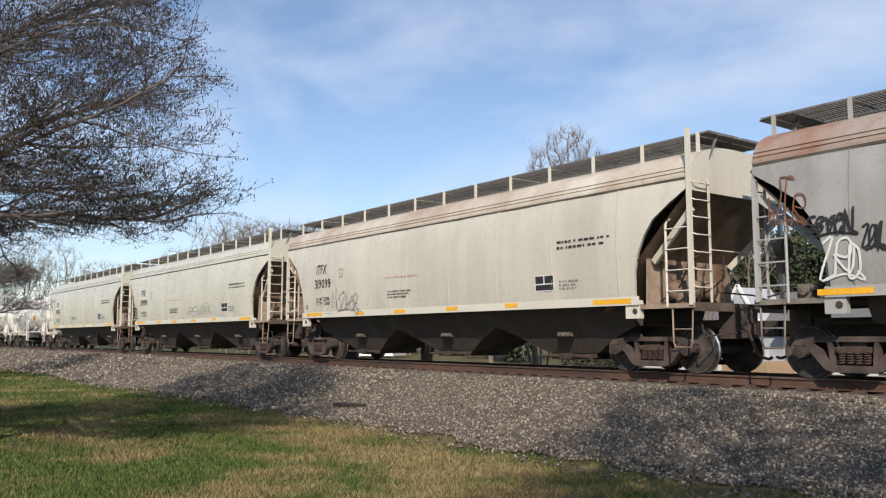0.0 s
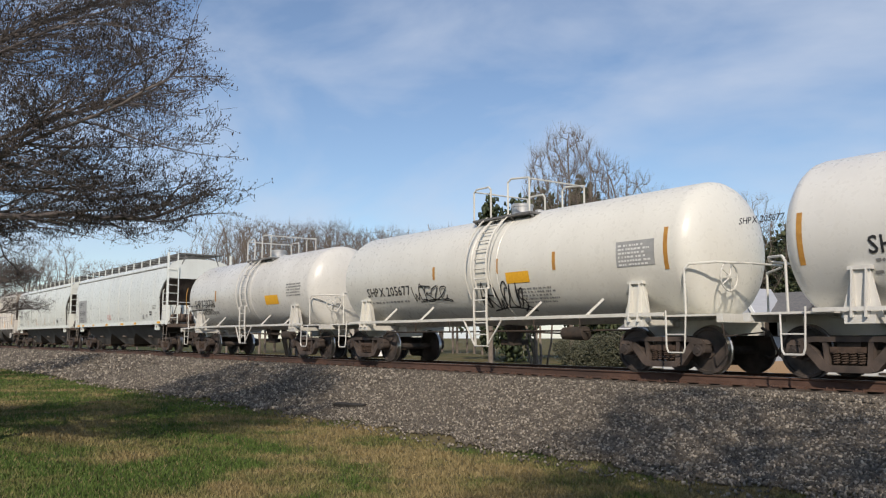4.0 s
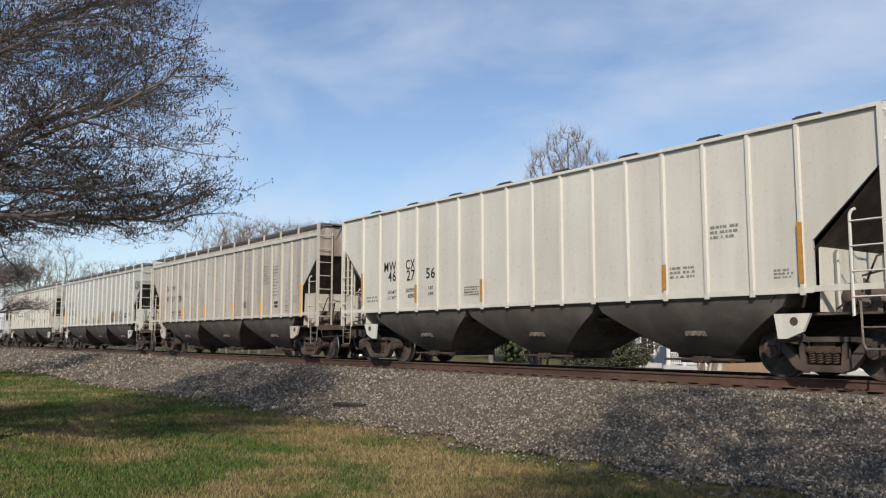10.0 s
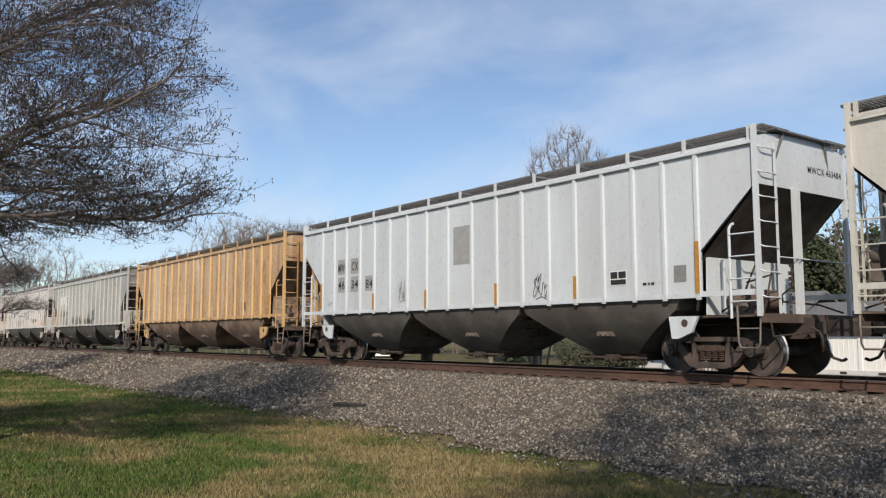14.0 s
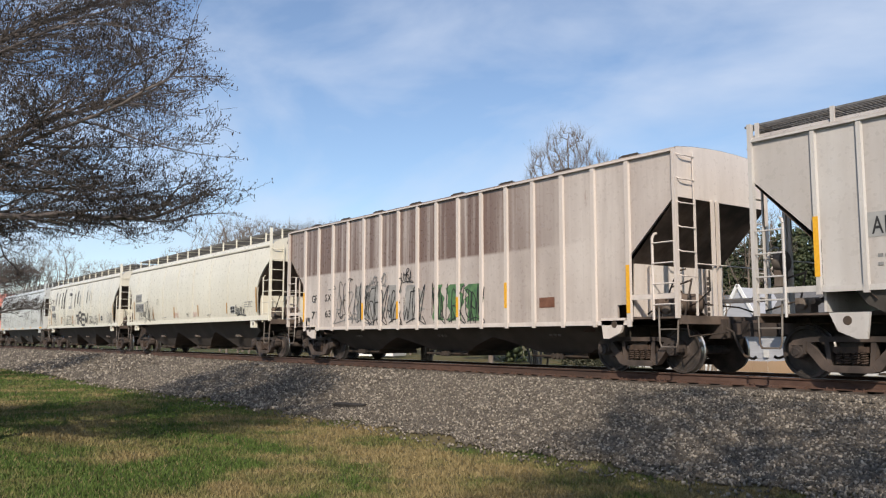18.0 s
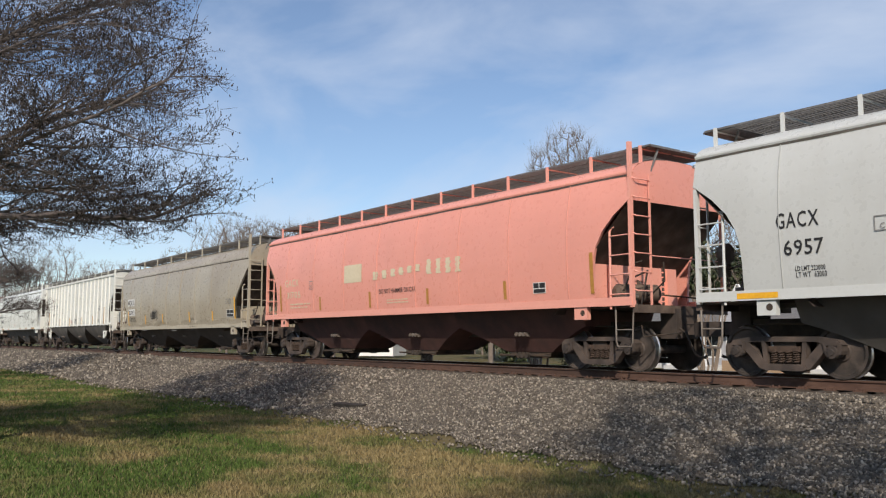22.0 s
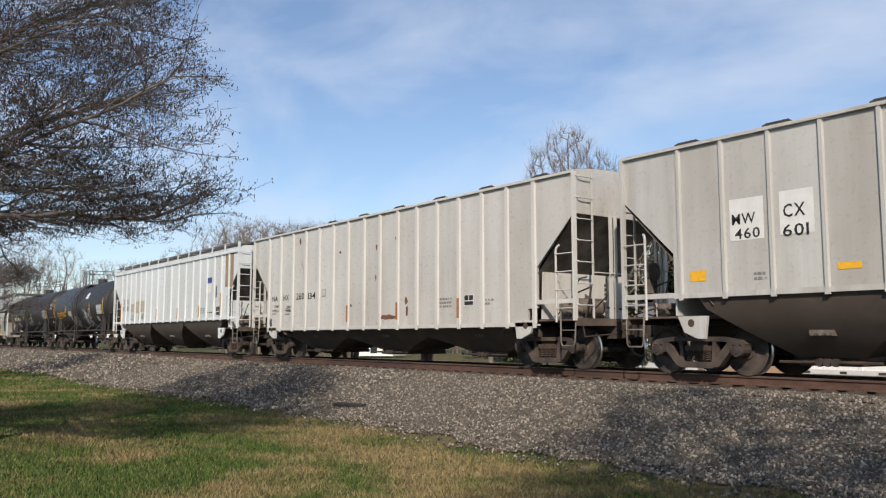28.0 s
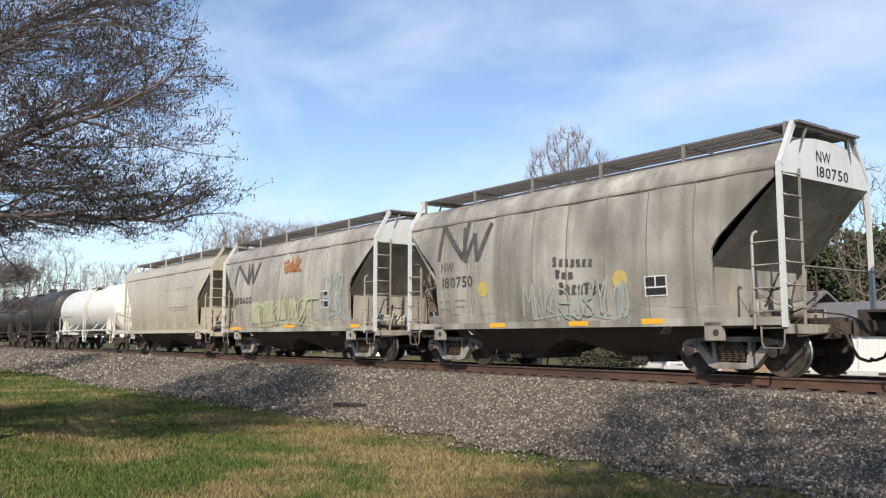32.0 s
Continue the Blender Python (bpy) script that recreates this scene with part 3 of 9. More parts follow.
def rib_lines(st, slide=0.0):
    return sorted({round(v + slide, 3) for r in st["ribs"] for v in (-r, r)})


def hopper_side(b, st, a, s):
    """One side sheet, cut away towards the ends, slightly pillowed between the seams, with folded edges."""
    zs = [st["sill"][0] + (st["side"][-1][0] - st["sill"][0]) * i / 14 for i in range(15)]
    zs = sorted(set(zs + [z for z, _ in st["cut"] if st["sill"][0] < z < st["side"][-1][0]]))
    cols, pillow = (57, 0.012) if not st["ribs"] else (3, 0.0)
    rows = []
    for z in zs:
        half = a - interp(st["cut"], z)
        row = []
        for i in range(cols):
            u = -1 + 2 * i / (cols - 1)
            x = u * half
            lift = pillow * math.sin(math.pi * (i % 8) / 8)
            row.append((x, s * (interp(st["side"], z) + lift), z))
        row = [(row[0][0] + 0.01, row[0][1] - s * 0.07, z)] + row + [(row[-1][0] - 0.01, row[-1][1] - s * 0.07, z)]
        rows.append(row if s < 0 else row[::-1])
    b.sheet(rows)


def side_panel(b, st, a, x0, x1):
    """The sheet between two ribs on the near side, cut to the slope at the ends, with a folded end edge."""
    zs = sorted(set([st["sill"][0], st["side"][-1][0]] + [z for z, _ in st["cut"] if st["sill"][0] < z < st["side"][-1][0]]))
    rows = []
    for z in zs:
        half, y = a - interp(st["cut"], z), -interp(st["side"], z)
        u, v = max(-half, min(half, x0)), max(-half, min(half, x1))
        rows.append(([(u + 0.01, y + 0.07, z)] if x0 == -a else []) + [(u, y, z), (v, y, z)] + ([(v - 0.01, y + 0.07, z)] if x1 == a else []))
    b.sheet(rows)


def hopper_roof(b, st, a):
    prof = st["roof"]
    cols = 28
    for s in (-1, 1):
        rows = [[(-a + 2 * a * i / (cols - 1), s * y, z) for i in range(cols)] for z, y in prof]
        b.sheet(rows if s < 0 else [r[::-1] for r in rows])
    top = prof[0][0]
    for s in (-1, 1):           # eave strip that closes the roof onto the side
        b.sheet([[(-a, s * (prof[0][1] - 0.05), top - 0.012), (a, s * (prof[0][1] - 0.05), top - 0.012)], [(-a, s * prof[0][1], top), (a, s * prof[0][1], top)]])


def hopper_end(b, st, a):
    """The upright end sheet under the roof, as a polygon with thickness."""
    lip, side = st["lip"], st["side"]
    zs = [lip] + [z for z, _ in side if z > lip]
    right = [(interp(side, z) - 0.012, z) for z in zs] + [(max(y - 0.012, 0.0), z - 0.004) for z, y in st["roof"][1:]]
    poly = right + [(-y, z) for y, z in reversed(right) if y > 0]
    b.prism(poly, "x", a - 0.03, a)


def hopper_slope(b, st, a):
    """The sloping end sheet that runs down and inwards from the end sheet, with its stiffeners."""
    lip, low = st["lip"], st["sill"][0] - 0.15
    reach = (lip - low) * 0.98
    rows = []
    for i in range(9):
        u = i / 8
        z, x = lip + (low - lip) * u, a - 0.02 - reach * u
        w = interp(st["side"], z) - 0.02
        rows.append([(x, -w, z), (x, 0, z), (x, w, z)])
    b.sheet(rows)


def shear_plate(b, st, a):
    """The upright cross plate over the bolster, up to the slope sheet, with two stiffeners."""
    z0, x1 = st.get("deck", st["sill"][0]), a - st.get("plate", 1.18)
    z1 = st["lip"] - (a - x1) * 0.98 - 0.05
    b.prism([(-1.40, z0), (1.40, z0), (1.36, z1), (-1.36, z1)], "x", x1 - 0.04, x1)
    for y in (-0.95, 0.95):
        b.box(x1, x1 + 0.09, y - 0.02, y + 0.02, z0, z1 - 0.03)


def end_web(b, st, a):
    """The lengthwise plate on the centre line between the bolster and the coupler, cut away at its top."""
    z0, x = st.get("deck", st["sill"][0]), a - st.get("plate", 1.18)
    b.prism([(x, z0), (a - 0.45, z0), (a - 0.70, z0 + 0.14), (a - 0.92, z0 + 0.40), (x, z0 + 0.62)], "y", -0.025, 0.025)


def end_ladder(b, s, z0, z1):
    """Rungs from the corner post across to one stile on the end; each rung stands off on a bent foot."""
    n = 7
    b.beam((0.07 * s, -1.06, z0), (0.07 * s, -1.06, z1), 0.045, 0.028)
    for i in range(n):
        z = z0 + 0.28 + (z1 - z0 - 0.40) * i / (n - 1)
        b.path([(0.0, -1.50, z + 0.035), (0.07 * s, -1.47, z), (0.09 * s, -1.40, z), (0.09 * s, -1.06, z)], 0.015, 5)


def side_ladder(b, s, z0):
    """Short stile on the side with rungs back to the corner post, bent over at its top."""
    x = -0.56 * s
    b.path([(x, -1.54, z0 - 0.08), (x, -1.54, z0 + 1.52), (x + 0.03 * s, -1.52, z0 + 1.60), (x + 0.08 * s, -1.49, z0 + 1.62)], 0.026, 6)
    for k in range(4):
        z = z0 + 0.22 + 0.40 * k
        b.tube((x, -1.56, z), (0.0, -1.56, z), 0.015, 5)


def side_sill(b, st, a, s):
    z0, z1 = st["sill"]
    w = st["side"][0][1]
    e = a - 1.25 if st["ribs"] or st.get("short") else a
    b.box(-e, e, s * (w - 0.10), s * (w + 0.012), z0, z0 + (z1 - z0) * 0.5)
    b.box(-e, e, s * (w + 0.012), s * (w + 0.030), z0 - 0.015, z1)
    if e < a and st["ribs"]:       # slimmer grip bar from the side out to the corner post
        for k in (-1, 1):
            b.box(min(k * e, k * a), max(k * e, k * a), s * (w - 0.05), s * (w + 0.02), max(z0, 1.45), max(z0, 1.45) + 0.10)


def end_pipe(b, a, z, k):
    """A brake pipe or rod that runs over the end platform."""
    b.path(([(a - 1.1, -1.1, z + 0.05), (a - 0.7, -1.0, z + 0.35), (a - 0.5, -0.9, z + 0.9), (a - 0.45, -0.7, z + 0.95)],
            [(a - 0.9, -0.4, z + 0.1), (a - 0.3, -0.55, z + 0.28), (a + 0.04, -0.6, z + 0.5), (a + 0.04, -0.62, z + 0.9)],
            [(a - 1.0, 0.5, z + 0.3), (a - 0.2, 0.7, z + 0.2), (a, 1.2, z + 0.05)])[k], 0.018, 5)


def brake_lever(b):
    b.beam((-0.05, 0.0, -0.1), (0.12, 0.06, 0.75), 0.05, 0.025)
    b.beam((0.12, 0.06, 0.72), (-0.55, 0.3, 0.62), 0.03, 0.03)


def brake_chain(b):
    for i in range(9):
        b.box(-0.018, 0.018, -0.018, 0.018, 0.1 * i, 0.1 * i + 0.07)


def gear_box(b):
    b.lathe([(0.0, -0.12), (0.16, -0.10), (0.20, -0.02), (0.20, 0.08), (0.0, 0.10)], 14, "x")
    b.box(-0.08, 0.05, -0.12, 0.12, -0.45, -0.12)


def brake_valve(b):
    b.box(-0.14, 0.14, -0.12, 0.12, 0.0, 0.26)
    b.lathe([(0.0, -0.22), (0.09, -0.2), (0.1, -0.1), (0.1, 0.1)], 12, "y", (0.0, 0.0, 0.15))
    b.lathe([(0.0, -0.18), (0.06, -0.17), (0.07, 0.0)], 10, "y", (0.2, 0.0, 0.2))


def striker(b, a, z):
    b.box(a - 0.30, a + 0.12, -0.34, 0.34, 0.68, z - 0.06)
    b.box(a + 0.0, a + 0.16, -0.22, 0.22, 0.70, 1.06)


def hopper_bay(b, half, top, low, wide=1.47):
    """One discharge bay: a trough that narrows to its outlet; on the ribbed cars it tapers all the way down."""
    deep = wide > 1.4
    rings = []
    for u in (0.0, 0.2, 0.4, 0.5, 0.6, 0.75, 0.9, 1.0):
        k = max(0.0, (u - 0.12) / 0.88) if deep else max(0.0, (u - 0.42) / 0.58)
        hx = half + (0.58 - half) * k if deep else half + (0.80 - half) * k ** 0.8
        hy = wide + (0.74 - wide) * (u ** 1.75) if deep else wide + (0.68 - wide) * u ** 1.15
        z = top + (low - top) * u
        rings.append([(-hx, -hy, z), (-hx * 0.5, -hy * 1.005, z), (hx * 0.5, -hy * 1.005, z), (hx, -hy, z), (hx, hy, z), (-hx, hy, z), (-hx, -hy, z)])
    b.sheet(rings)
    b.add([p for p in rings[-1][:6]], [(0, 1, 2, 3, 4, 5)])


def outlet_gate(b, low):
    b.box(-0.72, 0.72, -0.66, 0.66, low - 0.05, low + 0.02)
    b.box(-0.55, 0.55, -0.80, 0.80, low - 0.14, low - 0.05)
    for x in (-0.14, 0.0, 0.14):
        b.lathe([(0.0, -0.10), (0.07, -0.10), (0.07, 0.0), (0.0, 0.0)], 8, "y", (x, -0.82, low - 0.08))
    b.tube((-0.9, -0.84, low - 0.08), (0.9, -0.84, low - 0.08), 0.025, 6)


def vibrator(b):
    b.box(-0.22, 0.22, -0.05, 0.04, -0.05, 0.05)
    for x in (-0.14, 0.0, 0.14):
        b.lathe([(0.0, -0.10), (0.05, -0.10), (0.05, 0.0)], 8, "y", (x, 0, 0.0))


def jack_pad(b):
    """Bolster end plate with its lightening hole, hung under the sill."""
    pts = [(-0.36, 0.0), (0.30, 0.0), (0.16, -0.30), (-0.14, -0.42), (-0.30, -0.42)]
    b.prism(pts, "y", -0.03, 0.03)
    b.lathe([(0.07, -0.034), (0.07, -0.031)], 12, "y", (0.0, 0, -0.13))


# a dark disc on the uncut plate paints the shaded hole
def pad_hole(b):
    b.lathe([(0.0, -0.036), (0.068, -0.036), (0.075, -0.030)], 14, "y", (0.0, 0, -0.13))


def hopper_car(name, label, centre, a, st, skin_mat, trim, bay_mat, iron=None, cap=None, roof_mat=None, inner=None, end_mat=None, seam=None, post=None, slide=0.0, chord=0.03):
    car = tagged(new(name), label, "freight car", "train of freight cars")
    a = round(a, 1)
    car["half"], car["centre"] = a, centre
    key = (id(st), a)
    iron, cap = iron or TRUCK_IRON, cap or TRUCK_IRON
    inner = inner or INNER
    web = WEB_TAN if inner is INNER_TAN else WEB_GREY
    z0, z1 = st["sill"]
    zb, z0 = z0, st.get("deck", z0)
    e_short = st.get("short", False)      # the painted sill stops at the bolster
    for s in (-1, 1):
        if st["ribs"] and s < 0:
            lines = [-a] + rib_lines(st, slide) + [a]
            for x0, x1 in zip(lines, lines[1:]):
                piece("side_panel", skin_mat, car, lambda b: side_panel(b, st, a, x0, x1), ("panel", key, x0))
        else:
            piece("side_sheet", skin_mat, car, lambda b: hopper_side(b, st, a, s), ("side", key, s), 20)
    piece("roof", roof_mat or skin_mat, car, lambda b: hopper_roof(b, st, a), ("roof", key), 25)
    for s in (-1, 1):
        turn = 0 if s > 0 else math.pi
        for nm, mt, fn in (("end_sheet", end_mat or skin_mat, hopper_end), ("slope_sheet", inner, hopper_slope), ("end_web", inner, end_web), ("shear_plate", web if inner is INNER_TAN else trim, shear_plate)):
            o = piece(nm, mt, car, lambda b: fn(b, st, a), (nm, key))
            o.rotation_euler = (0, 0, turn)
        piece("side_sill", trim, car, lambda b: side_sill(b, st, a, s), ("sill", key, s))
        for nm, mt, fn in (("end_platform", INNER, lambda b: b.box(a - 1.25, a + 0.03, -1.46, 1.46, z0 - 0.05, z0 - 0.015)),
                           ("end_sill", trim if st["lip"] == 3.50 else INNER, lambda b: b.box(a - 0.05, a + 0.07, -1.50, 1.50, z0 - 0.16, z0 + 0.0)),
                           ("striker", TRUCK_IRON, lambda b: striker(b, a, z0))):
            o = piece(nm, mt, car, fn, (nm, key))
            o.rotation_euler = (0, 0, turn)
        for k in range(3):
            piece("brake_pipe", STEEL_DARK, car, lambda b: end_pipe(b, a, z0, k), ("epipe", a, z0, k), 40).rotation_euler = (0, 0, turn)
        if st is CURVED:
            for y in (-1, 1):
                piece("diagonal_brace", trim, car, lambda b: b.beam((s * 0.0, 0, 3.15), (-s * 1.05, -0.16 * y, 2.2), 0.07, 0.13), ("brace", s, y), at=(s * (a - 0.05), y * 1.42, 0))
        piece("brake_lever", TRUCK_IRON, car, brake_lever, "brake_lever", at=(s * (a - 0.40), -0.80, z0))
        piece("brake_chain", TRUCK_IRON, car, brake_chain, "brake_chain", at=(s * (a - 0.02), -0.58, z0 - 0.1))
        if s < 0:
            piece("gear_housing", web, car, gear_box, "gear_box", 30, at=(-a - 0.02, -0.62, z0 + 0.95))
        piece("brake_valve", web, car, brake_valve, "brake_valve", 30, at=(s * (a - 0.62), -0.95, z0))
        # corner posts, ladders and grab irons
        top = st["walk"][2] if st["walk"] and not st["ribs"] else st["side"][-1][0] + (0.30 if st["walk"] else 0.0)
        if s < 0 and not st["ribs"]:
            top = 3.46
        if st is OLD:       # posts that lean in and meet in a crossbar over the end
            top = 3.72
            o = piece("end_frame", post or trim, car, lambda b: [b.beam(p, q, 0.09, 0.09) for p, q in (((0, -1.5, 3.68), (0, -1.02, 4.48)), ((0, -1.06, 4.48), (0, 1.06, 4.48)), ((0, 1.02, 4.48), (0, 1.5, 3.68)))], "end_frame", at=(s * (a - 0.03), 0, 0))
        for y in (-1, 1):
            piece("corner_post", post or trim, car, lambda b: (b.box(-0.036, 0.036, -0.05, 0.04, z0 - 0.05, top)), ("post", round(top, 2), z0), at=(s * (a - 0.03), y * 1.52, 0))
        piece("side_ladder", trim, car, lambda b: side_ladder(b, s, z0), ("sladder", z0, s), 40, at=(s * (a - 0.03), 0, 0))
        piece("end_ladder", trim, car, lambda b: end_ladder(b, s, z0, st["side"][-1][0]), ("eladder", z0, s, st["side"][-1][0]), 40, at=(s * a, 0, 0))
        if st["ribs"]:
            piece("end_stile", trim, car, lambda b: (b.box(-0.03, 0.03, -0.46, -0.40, z0, 3.42), b.box(-0.03, 0.03, -0.30, -0.25, z0, 3.42)), ("estile", z0), at=(s * (a + 0.03), 0, 0))
        piece("end_grab_bar", trim, car, lambda b: b.tube((0.0, -1.06, z0 + 1.0), (0.0, 1.45, z0 + 1.0), 0.015, 5), ("egrab", z0), at=(s * (a + 0.09), 0, 0))
        if e_short:
            for y in (-1, 1):
                piece("sill_end", web, car, lambda b: b.box(-0.65, 0.62, -0.04, 0.03, z0 - 0.10, z0 - 0.01), ("sillend", z0), at=(s * (a - 0.60), y * 1.50, 0))
        piece("stirrup_step", web, car, lambda b: stirrup(b, s), ("stirrup", s), at=(s * (a - 0.50), 0, 0))
        # bolster plate over each truck
        if st["ribs"]:
            o = piece("bolster_plate", trim, car, jack_pad, "jack_pad", at=(s * (a - 1.62), -1.50, z0 - 0.02))
            o2 = piece("plate_hole", STEEL_DARK, car, pad_hole, "pad_hole", 0, at=(s * (a - 1.62), -1.50, z0 - 0.02))
            if s < 0:
                o.scale = o2.scale = (-1, 1, 1)
        else:
            piece("jacking_pad", trim, car, lambda b: b.box(-0.20, 0.16, -0.06, 0.06, -0.28, 0.05),
                  "cpad", at=(s * (a - 1.42), -1.49, z0))
            # here too a dark disc stands in for the hole's shade
            piece("pad_hole", STEEL_DARK, car, lambda b: b.lathe([(0.0, -0.066), (0.06, -0.066), (0.066, -0.058)], 12, "y", (0.04, 0, -0.14)), "cpad_hole_disc", at=(s * (a - 1.42), -1.49, z0))
    piece("centre_sill", STEEL_DARK, car, lambda b: (b.box(-a - 0.1, a + 0.1, -0.26, 0.26, 0.72, 1.05), b.box(-a + 0.6, a - 0.6, -1.12, 1.12, z0 - 0.06, z0 + 0.0)), ("csill", key))
    # discharge bays
    span = a - 1.75
    half = span / st["bays"]
    low = 0.36
    for i in range(st["bays"]):
        x = -span + half * (2 * i + 1)
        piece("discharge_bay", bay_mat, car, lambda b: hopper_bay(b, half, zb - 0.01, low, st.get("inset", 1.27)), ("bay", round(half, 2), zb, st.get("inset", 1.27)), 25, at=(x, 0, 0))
        piece("outlet_gate", STEEL_DARK, car, lambda b: outlet_gate(b, low), ("gate", low), 0, at=(x, 0, 0))
        piece("vibrator_bracket", WEB_GREY, car, vibrator, "vibrator", 0, at=(x + 0.1, -1.16 if st.get("inset") == 1.46 else -0.98, 0.78))
    # ribs
    if st["ribs"]:
        top, rw = st["side"][-1][0], st.get("rib", 0.036)
        for x in rib_lines(st, slide):
            for s in (-1, 1):
                o = piece("rib", trim, car, lambda b: (b.prism([(-rw - 0.016, 0.0), (-rw, -0.05), (rw, -0.05), (rw + 0.016, 0.0)], "z", zb + 0.05, top),
                                                      b.box(-0.045, 0.045, -0.045, 0.0, zb - 0.05, zb + 0.06)), ("rib", zb, top), at=(x, s * 1.50, 0))
                if s > 0:
                    o.rotation_euler = (0, 0, math.pi)
        for s in (-1, 1):
            piece("top_chord", trim, car, lambda b: b.box(-a, a, s * 1.50, s * 1.565, top - chord, top + 0.004), ("chord", a, s, top, chord))
    else:       # weld seams down the curved sides, dark joint strip under the eave
        seam_mat = seam or skin_mat
        top = st["side"][-1][0]
        for s in (-1, 1):
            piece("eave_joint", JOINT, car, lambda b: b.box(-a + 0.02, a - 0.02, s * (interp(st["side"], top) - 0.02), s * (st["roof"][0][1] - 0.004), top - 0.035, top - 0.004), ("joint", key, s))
        zs = [z0 + 0.17 + (st["side"][-1][0] - z0 - 0.19) * i / 10 for i in range(11)]
        gap = 2 * (a - 1.75) / 7
        for i in range(8):
            for s in (-1, 1):
                piece("weld_seam", seam_mat, car, lambda b: (b.sheet([[(-0.022, -interp(st["side"], z) + 0.01, z), (-0.008, -interp(st["side"], z) - 0.022, z), (0.008, -interp(st["side"], z) - 0.022, z),
                                                                      (0.022, -interp(st["side"], z) + 0.01, z)] for z in zs])), ("weld", key), 30, at=(-(a - 1.75) + gap * i, 0, 0)).rotation_euler = (0, 0, 0 if s < 0 else math.pi)
    # roof walk
    if st["walk"]:
        y0, y1, z = st["walk"]
        for s in (-1, 1):
            piece("roof_walk", GRATING, car, lambda b: grating_strip(b, 2 * a + 0.2, min(s * y0, s * y1), max(s * y0, s * y1), z), ("walkway", a, z, s))
        by, bz, gap = st["bracket"]
        n = int(2 * (a - 0.2) / gap)
        for i in range(n + 1):
            x = -(a - 0.15) + 2 * (a - 0.15) * i / n
            for s in (-1, 1):
                o = piece("walk_bracket", trim, car, lambda b: (b.box(-0.036, 0.036, -by - 0.02, -by + 0.015, bz - 0.06, z + 0.01), b.box(-0.03, 0.03, -by + 0.015, -y0, z - 0.06, z - 0.04)),
                          ("bracket", by, bz, z), at=(x, 0, 0))
                if s > 0:
                    o.rotation_euler = (0, 0, math.pi)
        for s in (-1, 1):
            piece("walk_platform", GRATING, car, lambda b: (b.box(-0.55, 0.12, -1.0, 1.0, z - 0.05, z - 0.02), b.beam((0.05, -0.7, z - 0.03), (-0.02, -0.9, z - 0.55), 0.04, 0.04),
                                                           b.beam((0.05, 0.7, z - 0.03), (-0.02, 0.9, z - 0.55), 0.04, 0.04)), ("wplat", z), at=(s * (a - 0.0) if s > 0 else -a + 0.4, 0, 0))
    if not st["walk"]:
        for k in range(8):
            piece("hatch_clip", STEEL_DARK, car, lambda b: (b.box(-0.26, 0.26, -0.12, 0.10, -0.03, 0.025), b.tube((-0.22, -0.08, 0.035), (0.24, -0.1, 0.03), 0.018, 5)), "hatch_clip", at=(-a + 1.4 + k * (2 * a - 2.8) / 7, -1.12, st["roof"][-3][0] + 0.02))
    piece("roof_hatch", skin_mat, car, lambda b: b.box(-a + 0.9, a - 0.9, -0.33, 0.33, st["roof"][-1][0] - 0.05, st["roof"][-1][0] + 0.09), ("hatch", key))
    for s in (-1, 1):
        truck(car, s * (a - 1.40), iron, cap)
    end_gear(car, a)
    piece("brake_wheel", trim, car, brake_wheel, "brake_wheel", 30, at=(-a - 0.12, -0.62, z0 + 0.95))
    piece("brake_reservoir", inner, car, reservoir, "reservoir", 30, at=(a - 0.75, -0.55, z0 + 0.28)).rotation_euler = (0, 0, 1.2)
    piece("brake_rod", STEEL_DARK, car, lambda b: b.path([(-a + 0.6, -0.7, 0.95), (-2.0, -0.62, 0.9), (a - 0.8, -0.7, 0.95)], 0.02, 5), ("rod", a))
    return car


def skin_of(st):
    """Half width of a hopper's side at height z, for what is painted on it."""
    if st["ribs"]:
        return lambda z: 1.503
    lift = 0.014
    return lambda z: interp(st["side"], z) + lift


# ============ tank cars ============
def tank_shell(b, a, r):
    prof = []
    n = 9
    for i in range(n + 1):
        u = math.pi / 2 * i / n
        prof.append((r * math.sin(u), -(a - 0.62) - 0.62 * math.cos(u)))
    prof = prof + [(q[0], -q[1]) for q in reversed(prof)]
    b.lathe(prof, 48, "x")


def saddle(b):
    b.box(-0.25, 0.25, -1.42, 1.42, 0.92, 1.06)


def saddle_plate(b, zc):
    b.prism([(-0.34, 1.02), (0.34, 1.02), (0.15, zc - 0.62), (-0.10, zc - 0.62)], "y", -1.34, -1.30)


def saddle_cap(b, zc):
    b.box(-0.17, 0.20, -1.40, -1.16, zc - 0.66, zc - 0.60)


def saddle_web(b, zc):
    b.prism([(-1.05, 1.02), (-1.50, 1.02), (-1.40, zc - 0.62), (-1.2, zc - 0.62)], "x", -0.015, 0.015)


def tank_frame(b, a):
    b.box(a - 2.6, a + 0.15, -0.30, 0.30, 0.74, 1.16)
    b.box(a - 0.02, a + 0.12, -1.42, 1.42, 0.98, 1.14)
    b.box(a - 1.5, a, -1.40, 1.40, 1.10, 1.14)


def side_rail(b, a):
    b.box(-a + 1.2, a - 1.2, -1.47, -1.42, 1.12, 1.19)
    for x in (-4.0, -2.2, 2.0, 3.9):
        b.beam((x, -1.45, 1.15), (x + 0.32, -1.22, 1.52), 0.05, 0.05)


